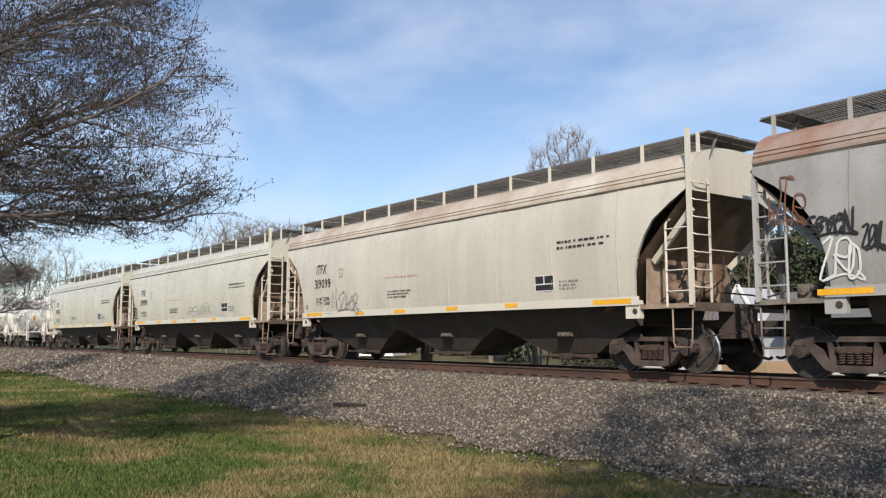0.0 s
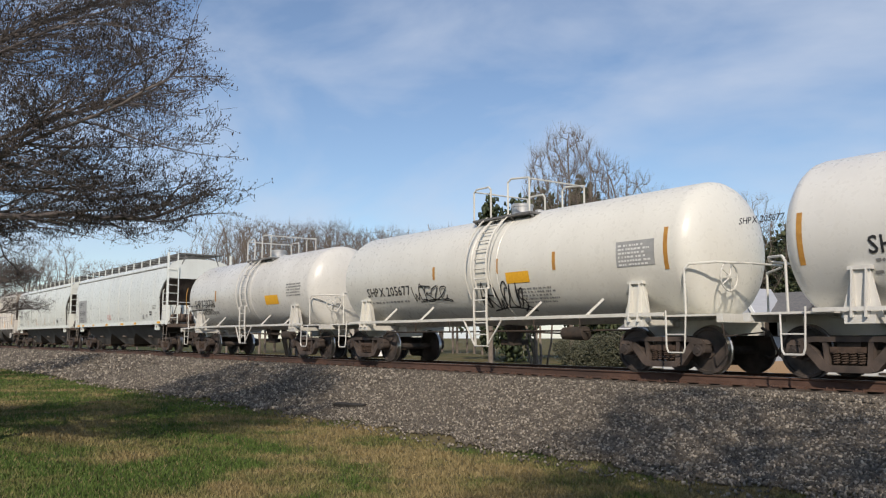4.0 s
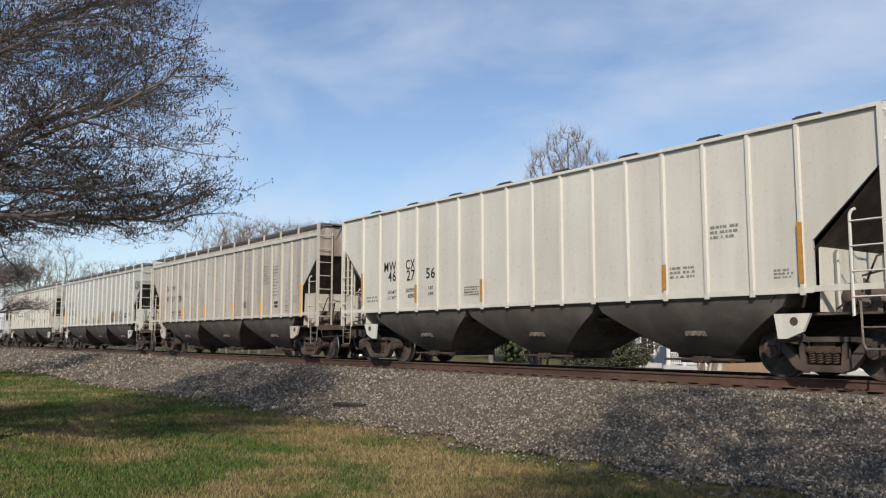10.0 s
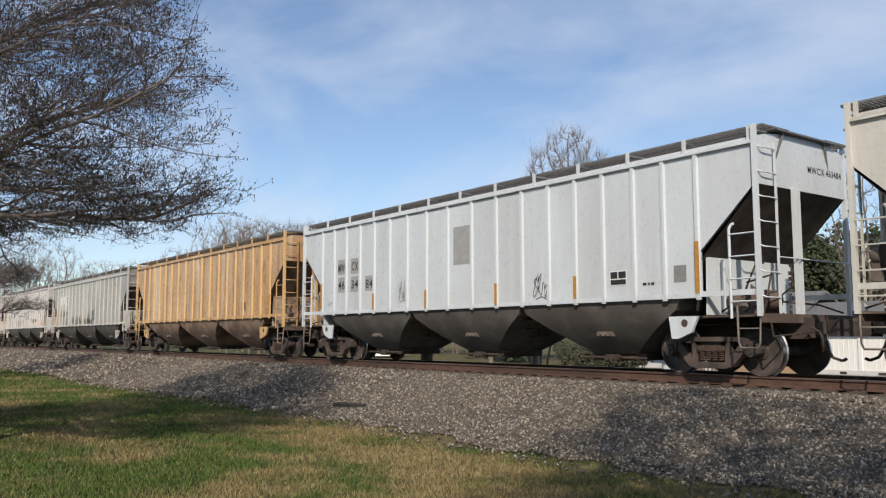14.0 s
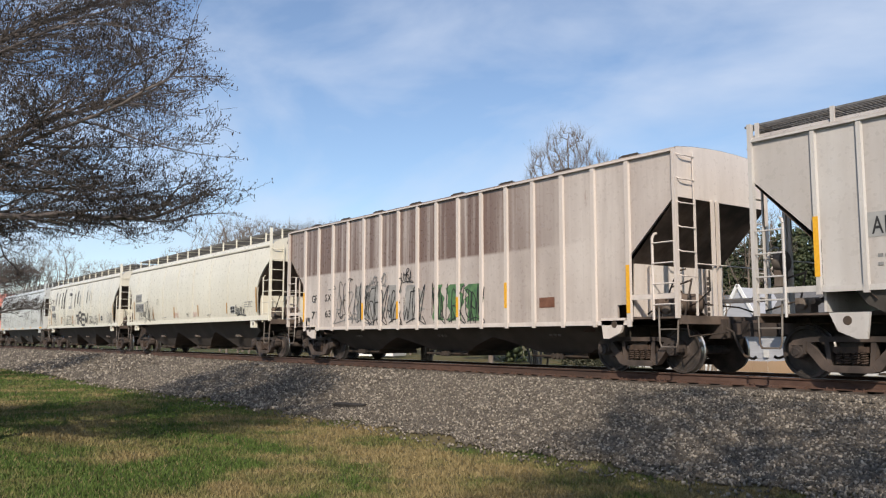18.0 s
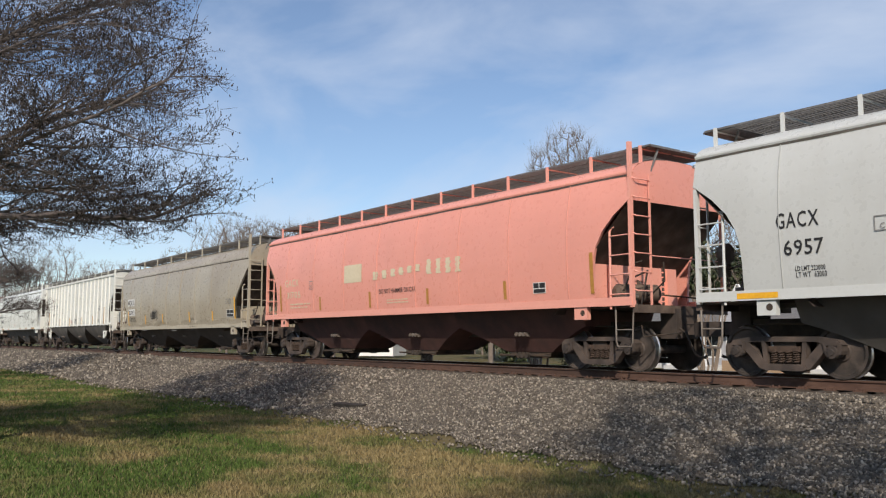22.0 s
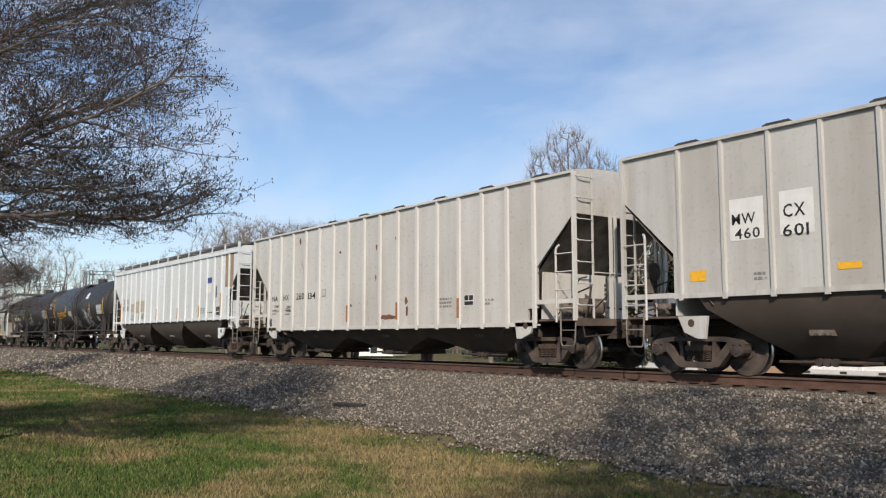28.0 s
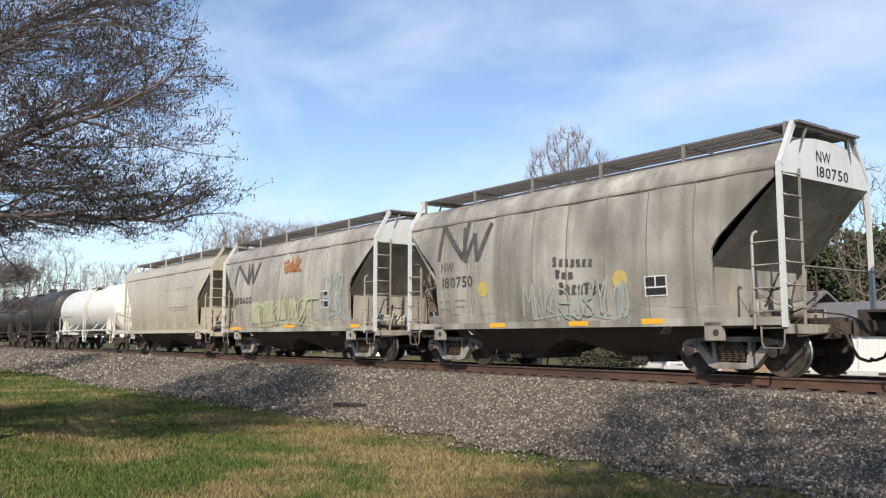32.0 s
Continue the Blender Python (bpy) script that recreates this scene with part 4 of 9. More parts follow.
def tank_ladder(b, r, zc):
    pts = [(-(r + 0.10) * math.cos(u), zc + (r + 0.10) * math.sin(u)) for u in [i * 0.16 - 0.35 for i in range(9)]]
    for x in (-0.24, 0.24):
        line = [(x, -1.47, 0.48), (x, -1.52, 1.2), (x, -1.52, zc - 0.55)] + [(x, y, z) for y, z in pts]
        b.path(line, 0.03, 5)
    zz = [0.5, 0.78, 1.06, 1.34, 1.62, 1.90]
    for z in zz:
        b.tube((-0.24, -1.51, z), (0.24, -1.51, z), 0.018, 5)
    for y, z in pts[1:]:
        b.tube((-0.24, y, z), (0.24, y, z), 0.018, 5)
    for x in (-0.62, 0.62):
        b.tube((x * 0.4, -1.5, 0.52), (x * 1.2, -1.45, 1.15), 0.025, 5)
    rail = [(-0.50, -(r + 0.16) * math.cos(u), zc + (r + 0.16) * math.sin(u)) for u in [i * 0.15 - 0.5 for i in range(11)]]
    b.path(rail, 0.02, 5)
    b.path([(0.42, y, z) for _, y, z in rail], 0.014, 5)


def tank_platform(b, top, y):
    s = -1 if y < 0 else 1
    b.box(-1.05, 1.15, min(s * 0.55, s * 0.98), max(s * 0.55, s * 0.98), top - 0.02, top + 0.03)
    for x in (-1.0, -0.35, 0.4, 1.1):
        b.beam((x, s * 0.95, top), (x, s * 0.6, top - 0.24), 0.05, 0.05)


def railing_hoop(b, top, y, k):
    h = top + 0.84
    if k == 0:
        b.path([(-1.02, y, top), (-1.02, y, h - 0.08), (-0.92, y, h), (-0.42, y, h), (-0.34, y, h - 0.08), (-0.34, y, top)], 0.024, 6)
    else:
        b.path([(0.32, y, top), (0.32, y, h), (0.44, y, h + 0.08), (1.1, y, h + 0.02), (1.1, y, top)], 0.024, 6)


def railing_bar(b, top, y, k):
    h = top + 0.84
    x, z = ((-1.02, h - 0.05), (1.1, h))[k]
    b.tube((x, y, z), (x, 0, z), 0.022, 6)


def tank_dome(b, top):
    b.lathe([(0.0, top - 0.3), (0.28, top - 0.3), (0.28, top + 0.36), (0.30, top + 0.37), (0.30, top + 0.43), (0.27, top + 0.45), (0.0, top + 0.46)], 20, "z")
    b.lathe([(0.0, top), (0.11, top), (0.11, top + 0.20), (0.0, top + 0.22)], 12, "z", (0.75, -0.1, 0))


def end_rail(b, r, s):
    b.path([(0.0, -1.38, 1.14), (0.0, -1.40, 2.0), (s * 0.08, -1.36, 2.1), (s * 0.5, -1.1, 2.12), (s * 0.85, -0.5, 2.1), (s * 0.88, 0.5, 2.1), (s * 0.5, 1.1, 2.12), (0.0, 1.38, 2.05), (0.0, 1.38, 1.14)], 0.024, 6)


def tank_car(name, label, centre, a, r, zc, skin_mat, trim, dome_mat, iron, cap, shift=0.0):
    car = tagged(new(name), label, "tank car", "train of freight cars")
    a = round(a, 2)
    car["half"], car["centre"] = a, centre
    key = (a, r, zc)
    piece("tank_shell", skin_mat, car, lambda b: tank_shell(b, a - 0.35, r), ("shell", key), 35, at=(0, 0, zc))
    for turn in (0, math.pi):
        piece("draft_sill", trim if dome_mat is not trim else STEEL_DARK, car, lambda b: tank_frame(b, a), ("tframe", a)).rotation_euler = (0, 0, turn)
        piece("side_rail", trim, car, lambda b: side_rail(b, a), ("siderail", a)).rotation_euler = (0, 0, turn)
    top = zc + r - 0.16
    for s in (-1, 1):
        x = s * (a - 1.95)
        piece("saddle", trim, car, saddle, "saddle", at=(x, 0, 0))
        for turn in (0, math.pi):
            piece("saddle_plate", trim, car, lambda b: saddle_plate(b, zc), ("splate", zc), at=(x, 0, 0)).rotation_euler = (0, 0, turn)
            piece("saddle_cap", trim, car, lambda b: saddle_cap(b, zc), ("scap", zc), at=(x, 0, 0)).rotation_euler = (0, 0, turn)
            for dx in (-0.10, 0.13):
                piece("saddle_web", trim, car, lambda b: saddle_web(b, zc), ("sweb", zc), at=(x + dx, 0, 0)).rotation_euler = (0, 0, turn)
        piece("end_handrail", trim, car, lambda b: end_rail(b, r, s), ("endrail", s), at=(s * (a - 0.72), 0, 0))
        piece("stirrup_step", trim, car, lambda b: stirrup(b, s), ("stirrup", s), at=(s * (a - 1.1), 0, -0.1))
        truck(car, s * (a - 1.55), iron, cap)
    piece("ladder", trim, car, lambda b: tank_ladder(b, r, zc), ("tladder", r, zc), at=(shift, 0, 0))
    for y in (-0.95, 0.95):
        piece("platform", GRATING, car, lambda b: tank_platform(b, top, y), ("tplat", top, y), at=(shift + 0.1, 0, 0))
        for k in (0, 1):
            piece("railing_hoop", trim, car, lambda b: railing_hoop(b, top, y, k), ("thoop", top, y, k), at=(shift + 0.1, 0, 0))
            piece("railing_bar", trim, car, lambda b: railing_bar(b, top, y, k), ("tbar", top, y, k), at=(shift + 0.1, 0, 0))
    piece("dome", dome_mat, car, lambda b: tank_dome(b, top), ("dome", top), 30, at=(shift - 0.1, 0, 0))
    for x in (-0.5, 0.5):
        piece("tank_band", skin_mat, car, lambda b: b.lathe([(r + 0.002, -0.03), (r + 0.012, -0.02), (r + 0.012, 0.02), (r + 0.002, 0.03)], 48, "x"), ("band", r), 30, at=(x + shift, 0, zc))
    piece("bottom_outlet", STEEL_DARK, car, lambda b: (b.lathe([(0.0, 0.5), (0.16, 0.5), (0.2, 0.75), (0.3, zc - r + 0.1)], 12, "z"), b.box(-0.4, 0.4, -0.12, 0.12, 0.52, 0.66)), ("tout", zc, r))
    piece("brake_cylinder", STEEL_DARK, car, lambda b: (b.lathe([(0.0, -0.4), (0.14, -0.38), (0.16, 0.3), (0.0, 0.35)], 12, "x"), b.tube((-3.0, 0.0, 0.08), (-0.4, 0, 0.0), 0.02, 5)), "bcyl", 30, at=(3.0, -0.8, 0.80))
    piece("brake_pipe", STEEL_DARK, car, lambda b: (b.tube((-a + 2.4, -0.9, 0.86), (a - 2.4, -0.9, 0.86), 0.022, 5), [b.tube((x, -0.9, 0.86), (x, -0.9, 1.15), 0.018, 5) for x in (-3.2, -1.6, 1.7, 3.2)]), ("bpipe", a))
    end_gear(car, a)
    piece("brake_wheel", trim, car, brake_wheel, "brake_wheel", 30, at=(a - 0.15, -0.8, 1.85))
    return car


def skin_tank(r, zc):
    return lambda z: math.sqrt(max(r * r - (z - zc) ** 2, 0.01)) + 0.004


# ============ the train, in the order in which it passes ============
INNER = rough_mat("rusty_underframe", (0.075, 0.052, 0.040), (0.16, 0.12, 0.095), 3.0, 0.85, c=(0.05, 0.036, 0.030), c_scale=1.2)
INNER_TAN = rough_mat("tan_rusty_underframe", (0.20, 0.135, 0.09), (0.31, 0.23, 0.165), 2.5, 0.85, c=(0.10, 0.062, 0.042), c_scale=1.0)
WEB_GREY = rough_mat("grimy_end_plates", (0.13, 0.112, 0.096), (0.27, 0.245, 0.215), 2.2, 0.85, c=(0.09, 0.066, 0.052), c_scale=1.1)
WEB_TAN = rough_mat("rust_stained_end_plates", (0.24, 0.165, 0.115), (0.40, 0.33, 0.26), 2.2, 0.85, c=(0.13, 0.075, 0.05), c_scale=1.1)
JOINT = rough_mat("dark_joint", (0.05, 0.044, 0.038), (0.13, 0.115, 0.098), 3.0, 0.85, stretch=(0.6, 1, 1), bump=0)
# dark, mid and grey bays: grime colours deepened to hold the sill's shade
BAY_DARK = rough_mat("grimy_shaded_dark_bay", (0.050, 0.041, 0.034), (0.10, 0.083, 0.068), 2.0, 0.85, c=(0.065, 0.048, 0.038), c_scale=0.7)
BAY_MID = rough_mat("dusty_shaded_grey_bay", (0.085, 0.078, 0.068), (0.145, 0.136, 0.12), 2.0, 0.85, c=(0.085, 0.075, 0.064), c_scale=0.7)
BAY_GREY = rough_mat("grimy_shaded_grey_bay", (0.092, 0.085, 0.074), (0.155, 0.144, 0.127), 2.0, 0.85, c=(0.06, 0.052, 0.045), c_scale=0.7)
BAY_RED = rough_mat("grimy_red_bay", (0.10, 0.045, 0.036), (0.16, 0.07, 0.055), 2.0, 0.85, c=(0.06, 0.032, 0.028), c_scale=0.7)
DIRT = (0.22, 0.19, 0.155)
SOOT = (0.12, 0.105, 0.09)
BROWN = (0.17, 0.115, 0.085)
# style, front end, rear end (m from the zero mark of the train), colour, grime, blotches, streaks, rust, bays
CARS = [
    ("C", 3.40, -13.53, (0.40, 0.40, 0.39), SOOT, 0.5, 0.5, 0.10, "D", "weathered grey covered hopper with rusty roof and sprayed tags"),
    ("C", -14.88, -31.69, (0.61, 0.59, 0.51), DIRT, 0.22, 0.22, 0.0, "D", "cream curved-side covered hopper with rust along the roof seam"),
    ("C", -33.14, -49.96, (0.60, 0.59, 0.50), DIRT, 0.22, 0.22, 0.0, "D", "cream curved-side covered hopper with a faint sprayed tag"),
    ("C", -51.41, -68.24, (0.58, 0.57, 0.48), DIRT, 0.22, 0.25, 0.0, "D", "cream curved-side covered hopper with black lettering"),
    ("T", -69.10, -83.40, (0.70, 0.69, 0.65), DIRT, 0.08, 0.08, 0.0, "W", "clean white tank car with black lettering and centre ladder"),
    ("T", -84.05, -98.35, (0.69, 0.68, 0.62), DIRT, 0.10, 0.10, 0.0, "W", "white tank car with black sprayed tags"),
    ("T", -99.15, -111.96, (0.64, 0.63, 0.59), DIRT, 0.22, 0.14, 0.0, "W", "short off-white tank car with black lettering"),
    ("H", -113.63, -130.52, (0.68, 0.71, 0.68), DIRT, 0.10, 0.12, 0.0, "M", "white curved-side covered hopper with grey number patch"),
    ("H", -132.17, -149.08, (0.69, 0.71, 0.66), DIRT, 0.10, 0.14, 0.0, "M", "white curved-side covered hopper with ochre reflector bars"),
    ("P", -150.62, -167.53, (0.66, 0.63, 0.58), (0.23, 0.165, 0.12), 0.35, 0.85, 0.05, "G", "dirty cream ribbed covered hopper streaked with brown"),
    ("P", -169.06, -185.77, (0.64, 0.67, 0.66), DIRT, 0.16, 0.25, 0.0, "G", "pale grey-white ribbed covered hopper"),
    ("P-", -187.37, -203.95, (0.66, 0.65, 0.59), DIRT, 0.16, 0.22, 0.0, "G", "off-white ribbed covered hopper without side roof walk"),
    ("P", -205.60, -222.30, (0.54, 0.52, 0.46), (0.21, 0.155, 0.12), 0.40, 0.85, 0.05, "G", "dirty grey ribbed covered hopper with brown streaks"),
    ("P", -224.16, -241.13, (0.45, 0.46, 0.435), DIRT, 0.26, 0.3, 0.0, "G", "grey ribbed covered hopper with black sprayed tags"),
    ("P", -242.87, -259.85, (0.62, 0.61, 0.555), DIRT, 0.28, 0.36, 0.02, "G", "cream-grey ribbed covered hopper with rust-red bars"),
    ("P", -261.49, -278.49, (0.61, 0.66, 0.69), DIRT, 0.12, 0.2, 0.0, "G", "pale blue-white ribbed covered hopper with grey patches"),
    ("P", -279.97, -296.70, (0.62, 0.41, 0.19), (0.24, 0.10, 0.035), 0.40, 0.95, 0.42, "T", "faded orange ribbed covered hopper streaked with rust"),
    ("P", -298.40, -315.50, (0.52, 0.51, 0.47), SOOT, 0.40, 0.85, 0.02, "G", "grimy grey ribbed covered hopper with sprayed tags"),
    ("P", -317.10, -333.98, (0.61, 0.59, 0.565), BROWN, 0.16, 0.26, 0.0, "G", "pinkish white ribbed covered hopper with yellow bars"),
    ("D", -335.55, -351.93, (0.66, 0.60, 0.55), (0.16, 0.10, 0.08), 0.30, 0.45, 0.05, "D", "brown-streaked ribbed covered hopper with green sprayed letters"),
    ("H", -353.35, -370.40, (0.74, 0.71, 0.60), DIRT, 0.12, 0.14, 0.0, "D", "cream-white curved-side covered hopper with patched numbers"),
    ("H", -371.93, -389.02, (0.72, 0.69, 0.59), DIRT, 0.14, 0.2, 0.0, "D", "cream curved-side covered hopper with worn lettering and tags"),
    ("H", -390.48, -407.54, (0.56, 0.58, 0.57), DIRT, 0.10, 0.10, 0.0, "M", "light grey curved-side covered hopper with bold black mark"),
    ("H", -409.00, -426.07, (0.80, 0.34, 0.27), (0.60, 0.26, 0.205), 0.25, 0.16, 0.0, "R", "salmon-red curved-side covered hopper with cream lettering"),
    ("O+", -427.62, -444.02, (0.40, 0.36, 0.28), (0.24, 0.19, 0.14), 0.45, 0.45, 0.0, "D", "dusty tan curved-side covered hopper with white number patches"),
    ("P", -445.51, -462.50, (0.70, 0.71, 0.66), DIRT, 0.12, 0.15, 0.0, "G", "off-white ribbed covered hopper with ochre bars"),
    ("H", -463.96, -481.15, (0.72, 0.74, 0.70), DIRT, 0.08, 0.10, 0.0, "M", "bright white curved-side covered hopper"),
    ("P-", -482.82, -499.69, (0.46, 0.38, 0.33), (0.18, 0.095, 0.068), 0.45, 0.95, 0.10, "D", "faded ribbed covered hopper streaked red-brown"),
    ("P=", -501.20, -517.34, (0.57, 0.57, 0.55), DIRT, 0.34, 0.45, 0.05, "D", "grey-white ribbed covered hopper with rust patches"),
    ("D", -518.71, -535.27, (0.61, 0.60, 0.57), DIRT, 0.22, 0.28, 0.08, "D", "cream ribbed covered hopper with rust spots"),
    ("P", -536.74, -553.46, (0.66, 0.70, 0.71), DIRT, 0.20, 0.26, 0.06, "D", "pale grey-white ribbed covered hopper with a rusty end panel"),
    ("T", -554.20, -568.60, (0.022, 0.022, 0.024), (0.05, 0.046, 0.042), 0.3, 0.3, 0.0, "K", "black tank car with yellow lettering and white tags"),
    ("T", -569.40, -583.80, (0.020, 0.020, 0.022), (0.05, 0.046, 0.042), 0.3, 0.3, 0.0, "K", "black tank car with white lettering and yellow bars"),
    ("O", -585.05, -596.29, (0.44, 0.42, 0.37), (0.11, 0.10, 0.085), 0.75, 0.9, 0.0, "D", "very grimy grey short covered hopper with end frame"),
    ("O", -598.00, -609.40, (0.48, 0.46, 0.40), (0.14, 0.115, 0.09), 0.62, 0.8, 0.03, "D", "grimy short covered hopper with pale sprayed letters"),
    ("O", -610.70, -622.75, (0.46, 0.42, 0.33), (0.24, 0.19, 0.14), 0.4, 0.4, 0.0, "D", "dusty tan short covered hopper"),
    ("T", -624.30, -638.60, (0.70, 0.69, 0.65), DIRT, 0.08, 0.08, 0.0, "W", "white tank car with black lettering"),
    ("T", -639.40, -653.60, (0.030, 0.030, 0.032), (0.06, 0.055, 0.05), 0.3, 0.3, 0.0, "K", "plain black tank car with a dusty shell"),
    ("T", -654.30, -668.50, (0.030, 0.030, 0.032), (0.06, 0.055, 0.05), 0.3, 0.3, 0.0, "K", "plain black tank car with a dusty shell"),
]
STYLES = {"C": CURVED, "P": RIBBED, "P-": PLAIN, "P=": PATCHED, "D": DEEP, "H": HIGH, "O": OLD, "O+": TALL}
EDGE_DIRT = {9: 0.75, 12: 0.7, 14: 0.35, 16: 0.5, 17: 0.7, 18: 0.25, 27: 0.6, 29: 0.25}     # dirt gathered beside the ribs
SLIDE = {10: -0.11, 11: -0.12, 13: -0.10, 25: 0.20, 30: 0.20}       # ribs that stand a little off the middle of their car
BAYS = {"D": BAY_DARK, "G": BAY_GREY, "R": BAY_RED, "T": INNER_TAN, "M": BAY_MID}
DOME = rough_mat("dull_steel_dome", (0.42, 0.42, 0.42), (0.55, 0.55, 0.55), 8.0, 0.45, 0.6, 0.05)
BLACK_TRIM = rough_mat("black_painted_steel", (0.022, 0.021, 0.021), (0.055, 0.048, 0.044), 5.0, 0.65)
PALE_END = paint("pale_end_paint", (0.60, 0.64, 0.64), DIRT, 0.15, 0.25, 0.0, 3.0, 0.5)
TRAIN, SKINS = [], []
for i, (style, front, rear, col, grime, am, stk, rust, bay, text) in enumerate(CARS):
    centre, a = (front + rear) / 2, (front - rear) / 2
    band = (2.72, (0.17, 0.11, 0.085), 6.0) if i == 19 else None
    wash = {16: (0.72, 0.60, 0.42), 33: (0.52, 0.50, 0.44), 34: (0.58, 0.55, 0.47), 9: (0.72, 0.70, 0.65), 12: (0.62, 0.60, 0.54), 17: (0.66, 0.65, 0.61), 27: (0.60, 0.53, 0.47)}.get(i)
    skin_mat = paint("car_paint", col, grime, am, stk, rust, seed=i * 1.7, rough=0.42 if bay != "K" else 0.68, band=band, wash=wash, drip=0.25 if style in ("C", "H", "T") else 0.4, edges=EDGE_DIRT.get(i, 0.0), each=0.0 if style in ("C", "H", "T", "O", "O+") else 0.12 + 0.25 * am)
    if bay == "K":
        skin_mat.node_tree.nodes["Principled BSDF"].inputs["Specular IOR Level"].default_value = 0.22
    if style == "T":
        if bay == "W":
            r, zc, trim, dome, iron, cap = 1.43, 2.44, paint("white_trim", col, DIRT, 0.2, 0.2, 0.0, i, 0.5), DOME, TRUCK_IRON, TRUCK_IRON
        else:
            r, zc, trim, dome, iron, cap = 1.53, 2.62, BLACK_TRIM, BLACK_TRIM, TRUCK_IRON, TRUCK_IRON
        car = tank_car("tank_car", text, centre, a, r, zc, skin_mat, trim, dome, iron, cap, 0.45 if bay == "W" else -0.35)
        SKINS.append(skin_tank(r, zc))
    else:
        st = STYLES[style]
        soil = 0.8 if i in (10, 11, 14, 15, 16, 18, 27, 28, 29, 30, 33, 34) else 0.35
        trim = paint("car_trim", tuple(min(0.8, c * (1.3 if i == 13 else (0.98 if i in (10, 11, 14, 15, 18, 28, 29) else 1.06))) for c in col), grime, am * soil, stk * soil, rust * 0.8, seed=i * 1.7 + 0.6, rough=0.5)
        # seams in a darkened car colour that paints the shadow line of each weld
        seam = paint("seam_shadow_paint", tuple(0.74 * c for c in col), grime, am, stk, 0.0, seed=i * 1.7 + 2, rough=0.6)
        roof = None
        post = PALE_END if i in (33, 34) else trim
        if i in (0, 1):
            roof = paint("rusty_roof", col, (0.27, 0.125, 0.06), 0.9 if i == 0 else 0.55, 0.5 if i == 0 else 0.3, 0.5 if i == 0 else 0.14, seed=i * 2.0, rough=0.6)
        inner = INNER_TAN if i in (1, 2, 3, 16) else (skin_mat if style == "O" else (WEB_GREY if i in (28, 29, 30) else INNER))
        iron = TRUCK_GREY if i in (33, 34) else TRUCK_IRON
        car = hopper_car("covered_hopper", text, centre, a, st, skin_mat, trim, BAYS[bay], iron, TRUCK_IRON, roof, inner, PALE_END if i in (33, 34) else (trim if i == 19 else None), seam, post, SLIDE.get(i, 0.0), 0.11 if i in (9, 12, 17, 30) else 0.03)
        SKINS.append(skin_of(st))
    TRAIN.append(car)


# ============ what is painted on the cars ============
MARK_RNG = random.Random(17)
PAINTED, BARRED = {}, []


def settle(i, x, w):
    """On a ribbed side, moves lettering into the middle of its panel."""
    style = CARS[i][0]
    if style not in ("P", "P-", "P=", "D") or w > 0.9:
        return x
    lines = rib_lines(STYLES[style], SLIDE.get(i, 0.0))
    mid = x + w / 2
    for a, b in zip(lines, lines[1:]):
        if a <= mid < b:
            room = (b - a - 0.16 - w) / 2
            return min(max(x, a + 0.08 + min(room, 0.02)), b - 0.08 - w - min(room, 0.02)) if room > 0 else (a + b - w) / 2
    return x


def letters(i, text, x, z, w, h, ink):
    vs, _ = lettering(text, h)
    wide = max(v[0] for v in vs)
    write(TRAIN[i], SKINS[i], text, settle(i, x, w), z, h, ink, "lettering", squeeze=w / wide)


def patch(i, x0, x1, z0, z1, ink, name, label=""):
    style, skin = CARS[i][0], SKINS[i]
    if style in ("C", "H", "O", "O+") and name == "reflector":
        flush = STYLES[style]["side"][0][1] + 0.031
        z0 = max(z0, STYLES[style]["sill"][0] + 0.015)
        z1 = z0 + 0.10
        skin = lambda z: flush
    size = (x1 - x0) * (z1 - z0)
    layer = 0
    for u0, u1, v0, v1, nm in PAINTED.setdefault(i, []):
        over = max(0, min(x1, u1) - max(x0, u0)) * max(0, min(z1, v1) - max(z0, v0))
        if nm == name and over > 0.25 * min(size, (u1 - u0) * (v1 - v0)):
            return
        layer += over > 0
    PAINTED[i].append((x0, x1, z0, z1, name))
    b = Build()
    off = 0.0015 * min(layer, 2) + 0.004 if name not in ("number_patch", "panel", "data_panel", "patch") else 0.0025
    if name.startswith("rust"):      # rust eats an uneven patch
        rim = [(MARK_RNG.uniform(0.72, 1.1), u * math.pi / 9) for u in range(18)]
        pts = [((x0 + x1) / 2 + (x1 - x0) / 2 * r * math.cos(u), (z0 + z1) / 2 + (z1 - z0) / 2 * r * math.sin(u)) for r, u in rim]
        b.add([(px, -skin(pz) - off, pz) for px, pz in pts], [tuple(range(18))])
    elif name in ("worn_letter", "spray_letter", "faded_letter"):      # flaked or sprayed, with ragged edges
        w, rows = x1 - x0, []
        for k in range(11):
            z = z0 + (z1 - z0) * k / 10
            u, v = x0 + w * MARK_RNG.uniform(-0.12, 0.22), x1 - w * MARK_RNG.uniform(-0.12, 0.30)
            rows.append([(u, -skin(z) - off, z), (max(v, u + 0.02), -skin(z) - off, z)])
        b.sheet(rows)
    else:
        flat_on(b, skin, x0, x1, z0, z1, off, 4)
    part(name, b.mesh(name, ink), TRAIN[i], label)


def print_lines(i, x, z, w, h, lines, ink):
    bars(TRAIN[i], SKINS[i], settle(i, x, w), z, w, h, lines, ink, MARK_RNG)


def tag(i, x, z, w, h, ink, strokes, thick, shapes=""):
    if CARS[i][0] != "T":
        low = STYLES[CARS[i][0]]["sill"][0] + 0.06 + 0.12 * h
        h, z = (h - (low - z), low) if z < low and h > 2 * (low - z) else (h, max(z, low))
    scrawl(TRAIN[i], SKINS[i], x, z, w, h, ink, MARK_RNG, strokes, thick, shapes=shapes)


